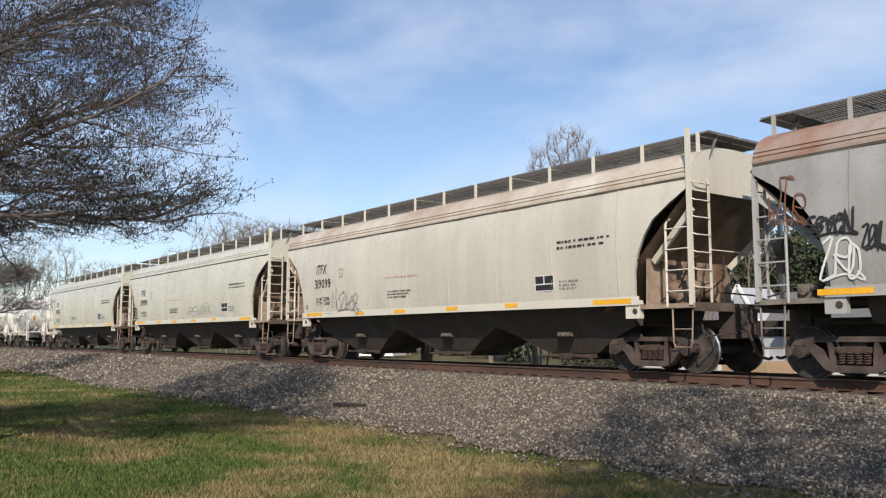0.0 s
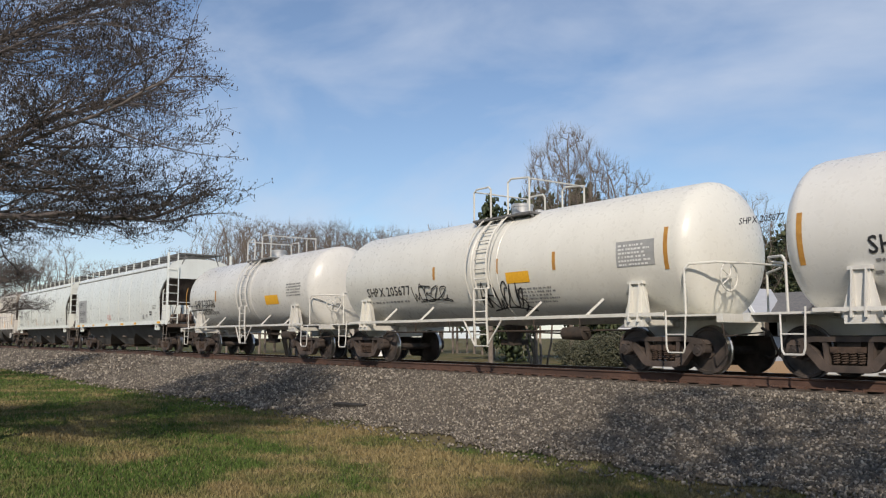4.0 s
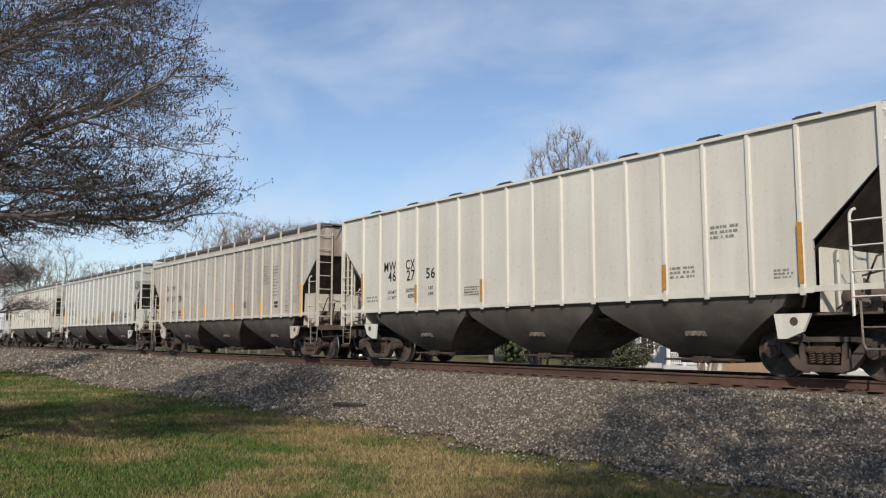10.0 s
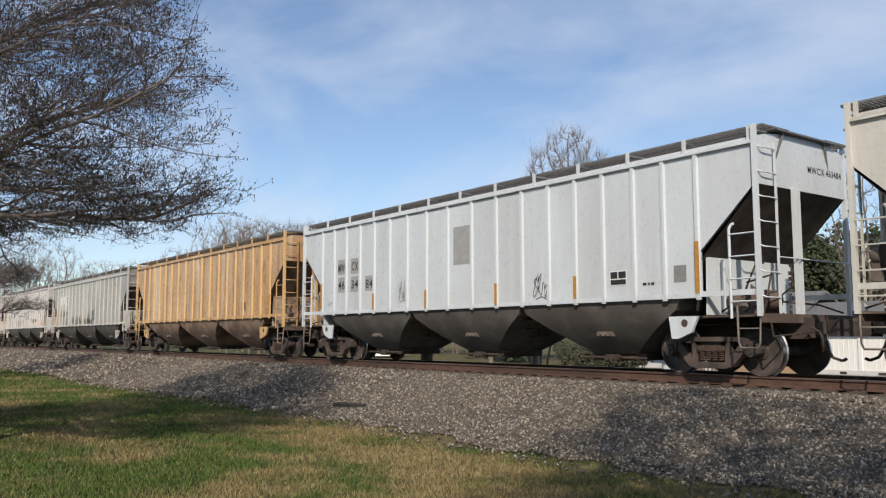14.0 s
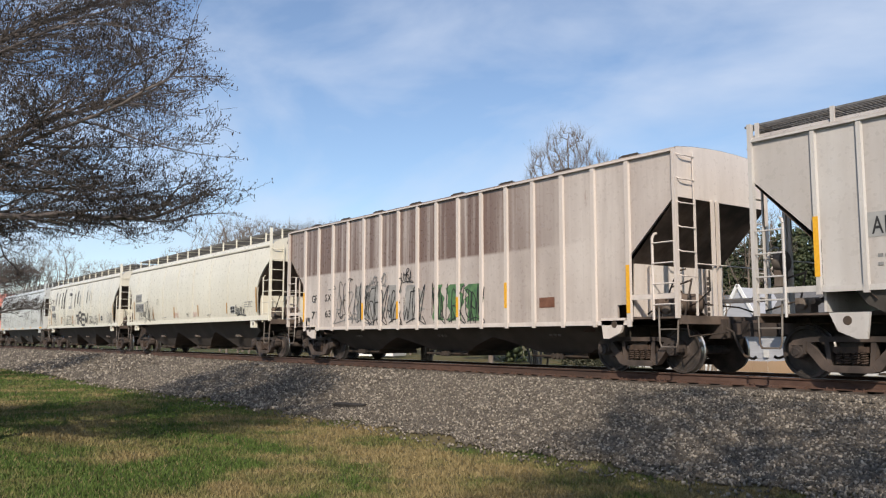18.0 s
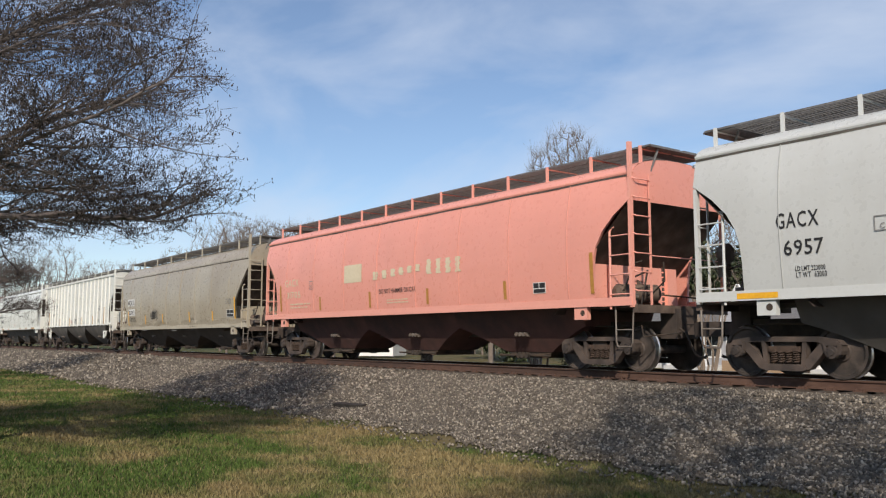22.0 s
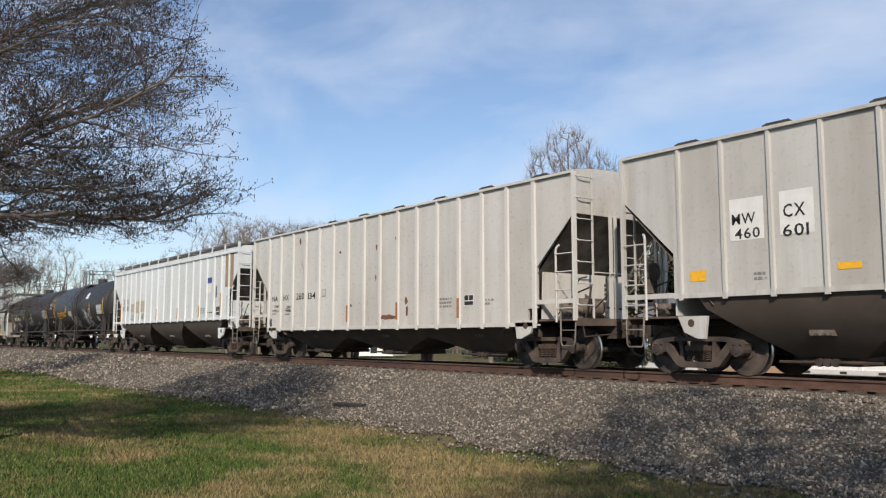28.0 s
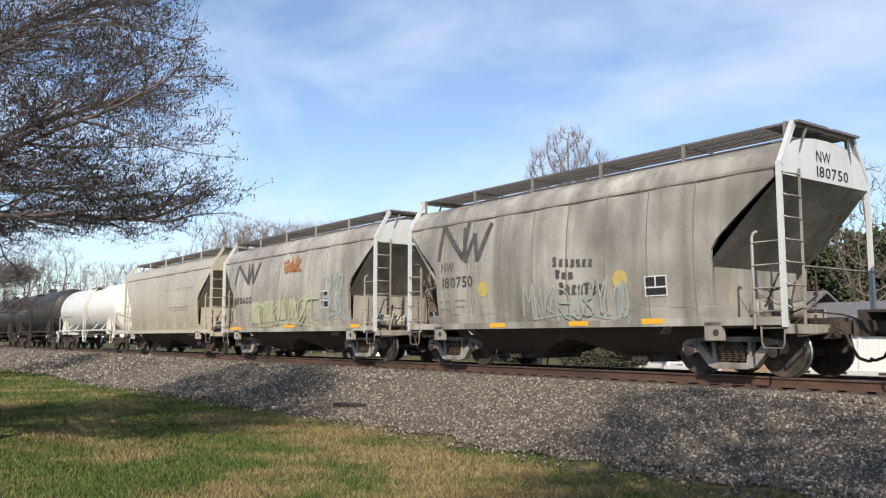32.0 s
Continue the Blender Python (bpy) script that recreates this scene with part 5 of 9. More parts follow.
def bar(i, x, z0, z1, ink):
    """An upright reflector bar; on ribbed cars it sits on the rib's face."""
    style = CARS[i][0]
    if any(k == i and abs(u - x) < 0.3 for k, u in BARRED):
        return
    BARRED.append((i, x))
    if style in ("P", "P-", "P=", "D"):
        x = min(rib_lines(STYLES[style], SLIDE.get(i, 0.0)), key=lambda r: abs(r - x))
        b = Build().box(x - 0.045, x + 0.045, -1.558, -1.5515, z0, z1)
    else:
        b = flat_on(Build(), SKINS[i], x - 0.05, x + 0.05, z0, z1, 0.005, 5)
    part("reflector_bar", b.mesh("reflector_bar", ink), TRAIN[i])


def data_plate(i, x0, x1, z0, z1):
    x0, x1 = settle(i, x0, x1 - x0), settle(i, x0, x1 - x0) + x1 - x0
    part("data_plate", flat_on(Build(), SKINS[i], x0, x1, z0, z1, 0.005, 2).mesh("data_plate", WHITE_INK), TRAIN[i], "black data plate with white rules")
    b = Build()
    w, h = x1 - x0, z1 - z0
    for u0, u1, v0, v1 in ((0.05, 0.46, 0.48, 0.94), (0.52, 0.95, 0.48, 0.94), (0.05, 0.95, 0.06, 0.40)):
        flat_on(b, SKINS[i], x0 + w * u0, x0 + w * u1, z0 + h * v0, z0 + h * v1, 0.008, 1)
    part("data_plate_field", b.mesh("data_plate_field", BLACK_INK), TRAIN[i])


def plate_box(i, x0, x1, z0, z1):
    x0, x1 = settle(i, x0, x1 - x0), settle(i, x0, x1 - x0) + x1 - x0
    b = Build()
    t = 0.018
    for a0, a1, c0, c1 in ((x0, x1, z0, z0 + t), (x0, x1, z1 - t, z1), (x0, x0 + t, z0, z1), (x1 - t, x1, z0, z1)):
        flat_on(b, SKINS[i], a0, a1, c0, c1, 0.006, 1)
    part("clearance_box", b.mesh("clearance_box", GREY_INK), TRAIN[i])
    write(TRAIN[i], SKINS[i], "C", x0 + (x1 - x0) * 0.34, z0 + (z1 - z0) * 0.16, (z1 - z0) * 0.34, GREY_INK)


def bold_mark(i, x0, x1, z0, z1, k):
    """One bold shape of an owner's mark: ring, wedge, bar, cross, or a zigzag."""
    if k == 5:
        return
    x0, x1 = (x0, x1 + (x1 - x0) * 0.95) if k == 4 else ((x0 - (x1 - x0) * 0.40, x1) if k == 6 else (x0, x1))
    w = x1 - x0
    line = {0: "97 79 29 06 02 20 70 93 94 54", 1: "00 49 90", 2: "49 40", 3: "09 90", 4: "00 09 90 99", 6: "09 20 47 60 99"}[k]
    extra = {1: "23 73", 2: "09 99", 3: "99 00"}.get(k)
    b = Build()
    for j, path in enumerate((line, extra)):
        if not path:
            continue
        pts = [(x0 + w * (int(c[0]) / 9 + 0.10 * int(c[1]) / 9), z0 + (z1 - z0) * int(c[1]) / 9) for c in path.split()]
        for n, (p, q) in enumerate(zip(pts, pts[1:])):
            fine = [(p[0] + (q[0] - p[0]) * s / 5, p[1] + (q[1] - p[1]) * s / 5) for s in range(6)]
            ribbon(b, SKINS[i], fine, 0.15 if k < 4 else 0.14, 0.008 + 0.001 * n + 0.005 * j)
    part("bold_mark", b.mesh("bold_mark", BLACK_INK if k < 4 else DARK_PATCH), TRAIN[i], "bold dark slanted mark")


def disc(i, x, z, r, ink):
    pts = [(x + r * math.cos(u), z + r * math.sin(u)) for u in [k * math.pi / 10 for k in range(20)]]
    b = Build().add([(px, -SKINS[i](pz) - 0.006, pz) for px, pz in pts], [tuple(range(20))])
    part("painted_dot", b.mesh("painted_dot", ink), TRAIN[i])


def end_letters(i, text, y, z, w, h, ink):
    """Letters on the leading end sheet."""
    vs, fs = lettering(text, h)
    k = w / max(v[0] for v in vs)
    a = TRAIN[i]["half"]
    b = Build().add([(a + 0.006, y + v[0] * k, z + v[1]) for v in vs], fs)
    part("end_lettering", b.mesh("end_lettering", ink), TRAIN[i])


end_letters(33, "NW", -0.35, 3.86, 0.50, 0.20, BLACK_INK)
end_letters(33, "180750", -0.35, 3.58, 1.10, 0.20, BLACK_INK)
end_letters(34, "180602", -0.35, 3.58, 1.10, 0.20, BLACK_INK)
end_letters(14, "NDYX", 0.45, 3.86, 0.55, 0.16, BLACK_INK)
end_letters(14, "475415", 0.45, 3.60, 0.80, 0.16, BLACK_INK)
end_letters(15, "MWCX 463484", 0.15, 3.78, 1.2, 0.13, BLACK_INK)
end_letters(7, "CEFX", 0.75, 3.86, 0.5, 0.13, BLACK_INK)
end_letters(7, "355430", 0.75, 3.66, 0.6, 0.13, BLACK_INK)
tag(0, -8.18, 2.62, 0.69, 0.67, BROWN_INK, 5, 0.035)
tag(0, -7.48, 2.35, 0.81, 0.39, BLACK_INK, 4, 0.05)
tag(0, -6.59, 2.07, 0.37, 0.48, BLACK_INK, 3, 0.05)
tag(0, -7.29, 1.66, 0.68, 0.68, WHITE_INK, 4, 0.05)
patch(0, -7.37, -6.46, 1.38, 1.54, YELLOW_INK, "reflector")
letters(1, "ITFX", -6.1, 2.74, 0.65, 0.3, BLACK_INK)
letters(1, "319099", -6.19, 2.28, 1.03, 0.29, BLACK_INK)
letters(1, "LD LMT  223900", -6.12, 1.88, 0.86, 0.11, BLACK_INK)
letters(1, "LT WT   62800", -6.11, 1.74, 0.87, 0.11, BLACK_INK)
plate_box(1, -4.64, -4.39, 2.57, 2.83)
print_lines(1, -6.84, 1.66, 0.24, 0.13, 2, BLACK_INK)
print_lines(1, -5.76, 1.44, 0.67, 0.08, 1, GREY_INK)
print_lines(1, -2.0, 2.38, 1.68, 0.16, 1, PINK_INK)
data_plate(1, 4.2, 4.83, 1.73, 2.09)
print_lines(1, 4.98, 1.75, 0.61, 0.23, 3, GREY_INK)
print_lines(1, 4.94, 2.63, 1.73, 0.25, 2, BLACK_INK)
print_lines(1, -1.9, 1.82, 1.18, 0.24, 3, BLACK_INK)
patch(1, 5.93, 6.96, 1.38, 1.53, YELLOW_INK, "reflector")
patch(1, 3.14, 3.57, 1.4, 1.54, YELLOW_INK, "reflector")
patch(1, 0.82, 1.31, 1.39, 1.52, YELLOW_INK, "reflector")
patch(1, -1.61, -1.07, 1.38, 1.51, YELLOW_INK, "reflector")
patch(1, -3.71, -3.23, 1.38, 1.5, YELLOW_INK, "reflector")
patch(1, -6.83, -5.78, 1.4, 1.54, YELLOW_INK, "reflector")
letters(2, "ITFX", -6.1, 2.74, 0.65, 0.3, BLACK_INK)
letters(2, "319199", -6.19, 2.28, 1.03, 0.29, BLACK_INK)
letters(2, "LD LMT  223900", -6.12, 1.88, 0.86, 0.11, BLACK_INK)
letters(2, "LT WT   62100", -6.11, 1.74, 0.87, 0.11, BLACK_INK)
plate_box(2, -4.64, -4.39, 2.57, 2.83)
print_lines(2, -6.84, 1.66, 0.24, 0.13, 2, BLACK_INK)
print_lines(2, -5.76, 1.44, 0.67, 0.08, 1, GREY_INK)
print_lines(2, -2.0, 2.38, 1.68, 0.16, 1, PINK_INK)
data_plate(2, 4.2, 4.83, 1.73, 2.09)
print_lines(2, 4.98, 1.75, 0.61, 0.23, 3, GREY_INK)
print_lines(2, 4.94, 2.63, 1.73, 0.25, 2, BLACK_INK)
print_lines(2, -1.9, 1.82, 1.18, 0.24, 3, BLACK_INK)
patch(2, 5.93, 6.96, 1.38, 1.53, YELLOW_INK, "reflector")
patch(2, 3.14, 3.57, 1.4, 1.54, YELLOW_INK, "reflector")
patch(2, 0.82, 1.31, 1.39, 1.52, YELLOW_INK, "reflector")
patch(2, -1.61, -1.07, 1.38, 1.51, YELLOW_INK, "reflector")
patch(2, -3.71, -3.23, 1.38, 1.5, YELLOW_INK, "reflector")
patch(2, -6.83, -5.78, 1.4, 1.54, YELLOW_INK, "reflector")
letters(3, "ITFX", -6.1, 2.74, 0.65, 0.3, BLACK_INK)
letters(3, "319586", -6.19, 2.28, 1.03, 0.29, BLACK_INK)
letters(3, "LD LMT  223900", -6.12, 1.88, 0.86, 0.11, BLACK_INK)
letters(3, "LT WT   60200", -6.11, 1.74, 0.87, 0.11, BLACK_INK)
plate_box(3, -4.64, -4.39, 2.57, 2.83)
print_lines(3, -6.84, 1.66, 0.24, 0.13, 2, BLACK_INK)
print_lines(3, -5.76, 1.44, 0.67, 0.08, 1, GREY_INK)
print_lines(3, -2.0, 2.38, 1.68, 0.16, 1, PINK_INK)
data_plate(3, 4.2, 4.83, 1.73, 2.09)
print_lines(3, 4.98, 1.75, 0.61, 0.23, 3, GREY_INK)
print_lines(3, 4.94, 2.63, 1.73, 0.25, 2, BLACK_INK)
print_lines(3, -1.9, 1.82, 1.18, 0.24, 3, BLACK_INK)
patch(3, 5.93, 6.96, 1.38, 1.53, YELLOW_INK, "reflector")
patch(3, 3.14, 3.57, 1.4, 1.54, YELLOW_INK, "reflector")
patch(3, 0.82, 1.31, 1.39, 1.52, YELLOW_INK, "reflector")
patch(3, -1.61, -1.07, 1.38, 1.51, YELLOW_INK, "reflector")
patch(3, -3.71, -3.23, 1.38, 1.5, YELLOW_INK, "reflector")
patch(3, -6.83, -5.78, 1.4, 1.54, YELLOW_INK, "reflector")
tag(1, -5.07, 1.53, 1.61, 0.6, GREY_INK, 4, 0.025)
tag(2, 0.48, 1.64, 2.84, 0.48, PATCH_GREY, 6, 0.022, "rewark")
tag(2, -7.3, 1.67, 0.63, 0.62, BLACK_INK, 4, 0.035, "ertco")
letters(4, "SHPX 205678", -5.01, 2.02, 2.23, 0.28, BLACK_INK)
print_lines(4, -4.99, 1.7, 2.34, 0.14, 1, GREY_INK)
print_lines(4, -4.93, 1.89, 1.49, 0.09, 1, GREY_INK)
print_lines(4, -2.03, 1.7, 0.92, 0.26, 4, GREY_INK)
bar(4, -2.71, 2.22, 2.67, OCHRE_INK)
bar(4, -1.11, 2.22, 2.66, OCHRE_INK)
bar(4, 2.61, 2.21, 2.65, OCHRE_INK)
bar(4, -6.14, 1.91, 2.8, OCHRE_INK)
bar(4, 5.94, 1.91, 2.86, OCHRE_INK)
patch(4, 1.69, 2.53, 2.02, 2.33, YELLOW_INK, "placard", "yellow placard with dark print")
print_lines(4, 1.74, 2.04, 0.74, 0.26, 3, BLACK_INK)
print_lines(4, 1.73, 1.49, 1.23, 0.43, 7, GREY_INK)
patch(4, 4.4, 5.45, 2.18, 2.73, PATCH_GREY, "data_panel")
print_lines(4, 4.45, 2.2, 0.96, 0.49, 6, WHITE_INK)
print_lines(4, 3.34, 1.92, 0.73, 0.11, 2, GREY_INK)
print_lines(4, 4.85, 1.84, 1.08, 0.15, 2, GREY_INK)
letters(5, "SHPX 205677", -5.05, 1.9, 2.24, 0.25, BLACK_INK)
print_lines(5, -4.93, 1.7, 2.59, 0.15, 1, GREY_INK)
tag(5, -2.72, 1.7, 1.61, 0.45, BLACK_INK, 3, 0.04)
tag(5, 0.14, 1.4, 1.67, 0.64, BLACK_INK, 4, 0.05)
bar(5, 0.97, 2.24, 2.61, OCHRE_INK)
bar(5, 2.94, 2.21, 2.62, OCHRE_INK)
bar(5, 6.03, 2.03, 2.86, OCHRE_INK)
bar(5, -1.61, 2.24, 2.58, OCHRE_INK)
patch(5, 1.28, 2.09, 1.99, 2.25, YELLOW_INK, "placard")
print_lines(5, 1.56, 1.51, 1.4, 0.39, 5, GREY_INK)
patch(5, 4.77, 5.76, 2.14, 2.66, PATCH_GREY, "data_panel")
print_lines(5, 4.83, 2.16, 0.87, 0.47, 6, WHITE_INK)
letters(5, "SHPX 205677", 7.66, 2.72, 0.88, 0.12, BLACK_INK)
letters(6, "SHPX 207316", -4.83, 1.96, 2.15, 0.33, BLACK_INK)
letters(6, "LD LMT 199000LB 90350KG", -4.7, 1.8, 1.67, 0.14, BLACK_INK)
letters(6, "LT WT 63400LB 28750KG NEW 04-05", -4.64, 1.67, 2.14, 0.14, BLACK_INK)
bar(6, -5.89, 2.0, 2.89, OCHRE_INK)
bar(6, -2.51, 2.19, 2.62, OCHRE_INK)
patch(6, 2.18, 3.25, 1.91, 2.24, YELLOW_INK, "placard")
print_lines(6, 3.97, 2.15, 1.31, 0.48, 5, GREY_INK)
print_lines(6, -5.64, 1.85, 3.18, 0.38, 2, BLACK_INK)
patch(7, -7.43, -5.62, 1.61, 2.93, PATCH_GREY, "number_patch", "grey patch under the car number")
letters(7, "CEFX", -7.18, 2.55, 0.87, 0.24, BLACK_INK)
letters(7, "355430", -7.09, 2.05, 1.22, 0.25, BLACK_INK)
print_lines(7, -6.92, 1.63, 0.74, 0.31, 3, BLACK_INK)
plate_box(7, -4.7, -4.42, 2.35, 2.6)
print_lines(7, -1.14, 1.67, 0.71, 0.32, 4, RED_INK)
patch(7, 1.28, 1.8, 1.35, 1.49, YELLOW_INK, "reflector")
patch(7, 3.58, 4.02, 1.35, 1.49, YELLOW_INK, "reflector")
patch(7, -1.58, -1.14, 1.35, 1.5, YELLOW_INK, "reflector")
patch(7, -4.31, -3.91, 1.34, 1.49, YELLOW_INK, "reflector")
patch(7, -6.65, -6.18, 1.34, 1.49, YELLOW_INK, "reflector")
patch(7, -7.82, -7.2, 1.33, 1.47, YELLOW_INK, "reflector")
patch(7, 7.19, 7.67, 1.36, 1.49, YELLOW_INK, "reflector")
print_lines(7, -2.66, 1.67, 0.58, 0.09, 1, GREY_INK)
print_lines(7, 1.05, 1.68, 0.89, 0.08, 1, GREY_INK)
data_plate(7, 6.14, 6.48, 1.77, 2.0)
patch(7, 5.61, 5.82, 1.73, 1.85, PATCH_GREY, "panel")
print_lines(7, 6.54, 2.08, 0.6, 0.21, 3, GREY_INK)
tag(7, 5.04, 1.64, 0.32, 0.22, GREY_INK, 2, 0.02)
letters(8, "CEFX", -7.1, 2.5, 0.86, 0.24, BLACK_INK)
letters(8, "10773", -6.95, 2.07, 0.79, 0.23, BLACK_INK)
print_lines(8, -7.06, 1.64, 1.23, 0.19, 2, GREY_INK)
plate_box(8, -4.72, -4.42, 2.3, 2.55)
data_plate(8, 5.17, 5.54, 1.71, 1.94)
print_lines(8, 6.31, 1.85, 0.44, 0.17, 2, GREY_INK)
print_lines(8, -1.06, 1.67, 0.54, 0.11, 2, PINK_INK)
print_lines(8, 0.93, 1.67, 0.55, 0.07, 1, GREY_INK)
print_lines(8, 2.77, 1.67, 0.38, 0.08, 1, GREY_INK)
bar(8, -7.34, 1.71, 2.44, OCHRE_INK)
bar(8, -4.13, 1.62, 2.01, OCHRE_INK)
bar(8, -1.23, 1.62, 2.03, OCHRE_INK)
bar(8, 1.58, 1.62, 2.04, OCHRE_INK)
bar(8, 4.46, 1.61, 2.03, OCHRE_INK)
letters(9, "BR", -6.27, 2.68, 0.4, 0.25, BLACK_INK)
letters(9, "AX", -5.56, 2.67, 0.38, 0.23, BLACK_INK)
letters(9, "89", -6.29, 2.22, 0.43, 0.23, BLACK_INK)
letters(9, "93", -5.56, 2.2, 0.41, 0.23, BLACK_INK)
bar(9, -6.92, 1.48, 2.59, YELLOW_INK)
bar(9, -4.01, 1.5, 2.19, YELLOW_INK)
bar(9, -1.23, 1.49, 2.21, YELLOW_INK)
bar(9, 1.26, 1.53, 2.17, YELLOW_INK)
bar(9, 3.95, 1.55, 2.18, YELLOW_INK)
bar(9, 6.96, 1.79, 2.64, YELLOW_INK)
patch(9, -1.23, -0.8, 2.09, 2.38, PATCH_GREY, "panel")
data_plate(9, 6.58, 6.92, 1.85, 2.12)
print_lines(9, -6.23, 1.62, 0.46, 0.33, 3, GREY_INK)
print_lines(9, -5.52, 1.59, 0.46, 0.36, 3, GREY_INK)
print_lines(9, -0.33, 1.78, 0.54, 0.26, 4, GREY_INK)
print_lines(9, 2.52, 1.79, 0.35, 0.14, 3, GREY_INK)
print_lines(9, 5.04, 1.73, 0.46, 0.22, 3, GREY_INK)
letters(10, "A", -6.04, 2.34, 0.2, 0.25, BLACK_INK)
letters(10, "EX", -5.54, 2.31, 0.34, 0.27, BLACK_INK)
letters(10, "225", -4.7, 2.33, 0.55, 0.26, BLACK_INK)
letters(10, "39", -3.82, 2.33, 0.34, 0.26, BLACK_INK)
plate_box(10, -2.96, -2.7, 2.34, 2.6)
print_lines(10, -6.23, 1.86, 0.49, 0.28, 2, GREY_INK)
print_lines(10, -5.56, 1.85, 0.61, 0.3, 2, GREY_INK)
print_lines(10, -4.72, 1.85, 0.4, 0.28, 2, GREY_INK)
bar(10, -7.0, 1.66, 2.69, YELLOW_INK)
bar(10, -4.16, 1.69, 2.17, YELLOW_INK)
bar(10, -1.53, 1.68, 2.21, YELLOW_INK)
bar(10, -1.77, 1.57, 2.19, YELLOW_INK)
bar(10, 1.37, 1.61, 2.18, YELLOW_INK)
bar(10, 4.03, 1.59, 2.2, YELLOW_INK)
bar(10, 6.85, 1.69, 2.66, YELLOW_INK)
data_plate(10, 4.18, 4.5, 1.89, 2.13)
print_lines(10, 4.92, 1.89, 0.43, 0.25, 4, GREY_INK)
print_lines(10, 5.72, 1.92, 0.37, 0.16, 3, GREY_INK)
patch(10, 5.66, 6.07, 1.94, 2.94, PATCH_GREY, "access_panel", "grey hinged access panel")
letters(11, "MW", -5.81, 2.59, 0.61, 0.27, BLACK_INK)
letters(11, "CX", -4.74, 2.59, 0.44, 0.27, BLACK_INK)
letters(11, "46", -5.7, 2.3, 0.4, 0.29, BLACK_INK)
letters(11, "27", -4.73, 2.28, 0.4, 0.29, BLACK_INK)
letters(11, "56", -3.82, 2.29, 0.41, 0.28, BLACK_INK)
letters(11, "LD LMT", -5.69, 1.95, 0.4, 0.09, BLACK_INK)
letters(11, "LT WT", -5.69, 1.79, 0.4, 0.09, BLACK_INK)
letters(11, "200900", -4.74, 1.96, 0.44, 0.1, BLACK_INK)
letters(11, "62100", -4.64, 1.8, 0.33, 0.11, BLACK_INK)
letters(11, "LBS", -3.76, 1.99, 0.21, 0.09, BLACK_INK)
letters(11, "LBS", -3.77, 1.84, 0.22, 0.08, BLACK_INK)
print_lines(11, -2.05, 1.76, 0.62, 0.25, 4, BLACK_INK)
print_lines(11, -6.76, 1.75, 0.62, 0.21, 2, GREY_INK)
bar(11, -6.98, 1.63, 2.62, OCHRE_INK)
bar(11, -4.06, 1.64, 2.14, OCHRE_INK)
bar(11, -1.28, 1.57, 2.14, OCHRE_INK)
bar(11, 3.91, 1.61, 2.1, OCHRE_INK)
bar(11, 6.8, 1.59, 2.62, OCHRE_INK)
print_lines(11, 5.01, 2.5, 0.59, 0.28, 3, GREY_INK)
print_lines(11, 4.11, 1.83, 0.72, 0.25, 3, GREY_INK)
print_lines(11, 6.34, 1.71, 0.36, 0.18, 3, GREY_INK)
letters(12, "SI", -6.37, 2.85, 0.23, 0.23, BLACK_INK)
letters(12, "RX", -5.64, 2.84, 0.35, 0.23, BLACK_INK)
letters(12, "47", -6.39, 2.35, 0.3, 0.25, BLACK_INK)
letters(12, "57", -5.66, 2.34, 0.33, 0.24, BLACK_INK)
letters(12, "78", -4.82, 2.32, 0.35, 0.27, BLACK_INK)
letters(12, "LD LMT", -5.64, 1.81, 0.35, 0.09, BLACK_INK)
letters(12, "LT WT", -5.65, 1.66, 0.32, 0.1, BLACK_INK)
letters(12, "222800", -4.79, 1.81, 0.38, 0.11, BLACK_INK)
letters(12, "63200", -4.71, 1.67, 0.3, 0.09, BLACK_INK)
plate_box(12, -3.95, -3.69, 2.83, 3.1)
bar(12, -7.41, 1.54, 2.54, YELLOW_INK)
bar(12, -4.19, 1.55, 2.07, YELLOW_INK)
bar(12, -1.59, 1.53, 2.05, YELLOW_INK)
bar(12, -4.11, 1.44, 2.01, YELLOW_INK)
bar(12, -1.52, 1.47, 2.01, YELLOW_INK)
bar(12, 1.33, 1.45, 2.05, YELLOW_INK)
bar(12, 3.99, 1.51, 2.03, YELLOW_INK)
bar(12, 7.15, 1.53, 2.52, YELLOW_INK)
data_plate(12, 5.09, 5.42, 1.75, 2.03)
print_lines(12, 4.16, 2.65, 0.45, 0.71, 8, GREY_INK)
print_lines(12, 4.97, 2.2, 0.4, 1.13, 10, GREY_INK)
patch(12, 6.57, 6.97, 1.88, 2.16, PATCH_GREY, "panel")
print_lines(12, 5.98, 1.62, 0.23, 0.25, 3, GREY_INK)
tag(12, 2.45, 1.86, 0.24, 0.26, BLACK_INK, 2, 0.02)
letters(13, "ND", -6.26, 2.66, 0.46, 0.29, BLACK_INK)
letters(13, "YX", -5.48, 2.66, 0.48, 0.29, BLACK_INK)
letters(13, "47", -6.22, 2.1, 0.42, 0.31, BLACK_INK)
letters(13, "53", -5.48, 2.09, 0.47, 0.33, BLACK_INK)
letters(13, "25", -4.66, 2.1, 0.46, 0.3, BLACK_INK)
letters(13, "LD LMT", -6.23, 1.82, 0.36, 0.1, BLACK_INK)
letters(13, "LT WT", -6.24, 1.65, 0.33, 0.1, BLACK_INK)
letters(13, "222400", -5.49, 1.8, 0.37, 0.11, BLACK_INK)
letters(13, "63600", -5.43, 1.65, 0.31, 0.1, BLACK_INK)
plate_box(13, -3.72, -3.46, 2.17, 2.43)
bar(13, -7.2, 1.56, 2.54, YELLOW_INK)
bar(13, -4.06, 1.58, 2.07, YELLOW_INK)
bar(13, -1.41, 1.56, 2.07, YELLOW_INK)
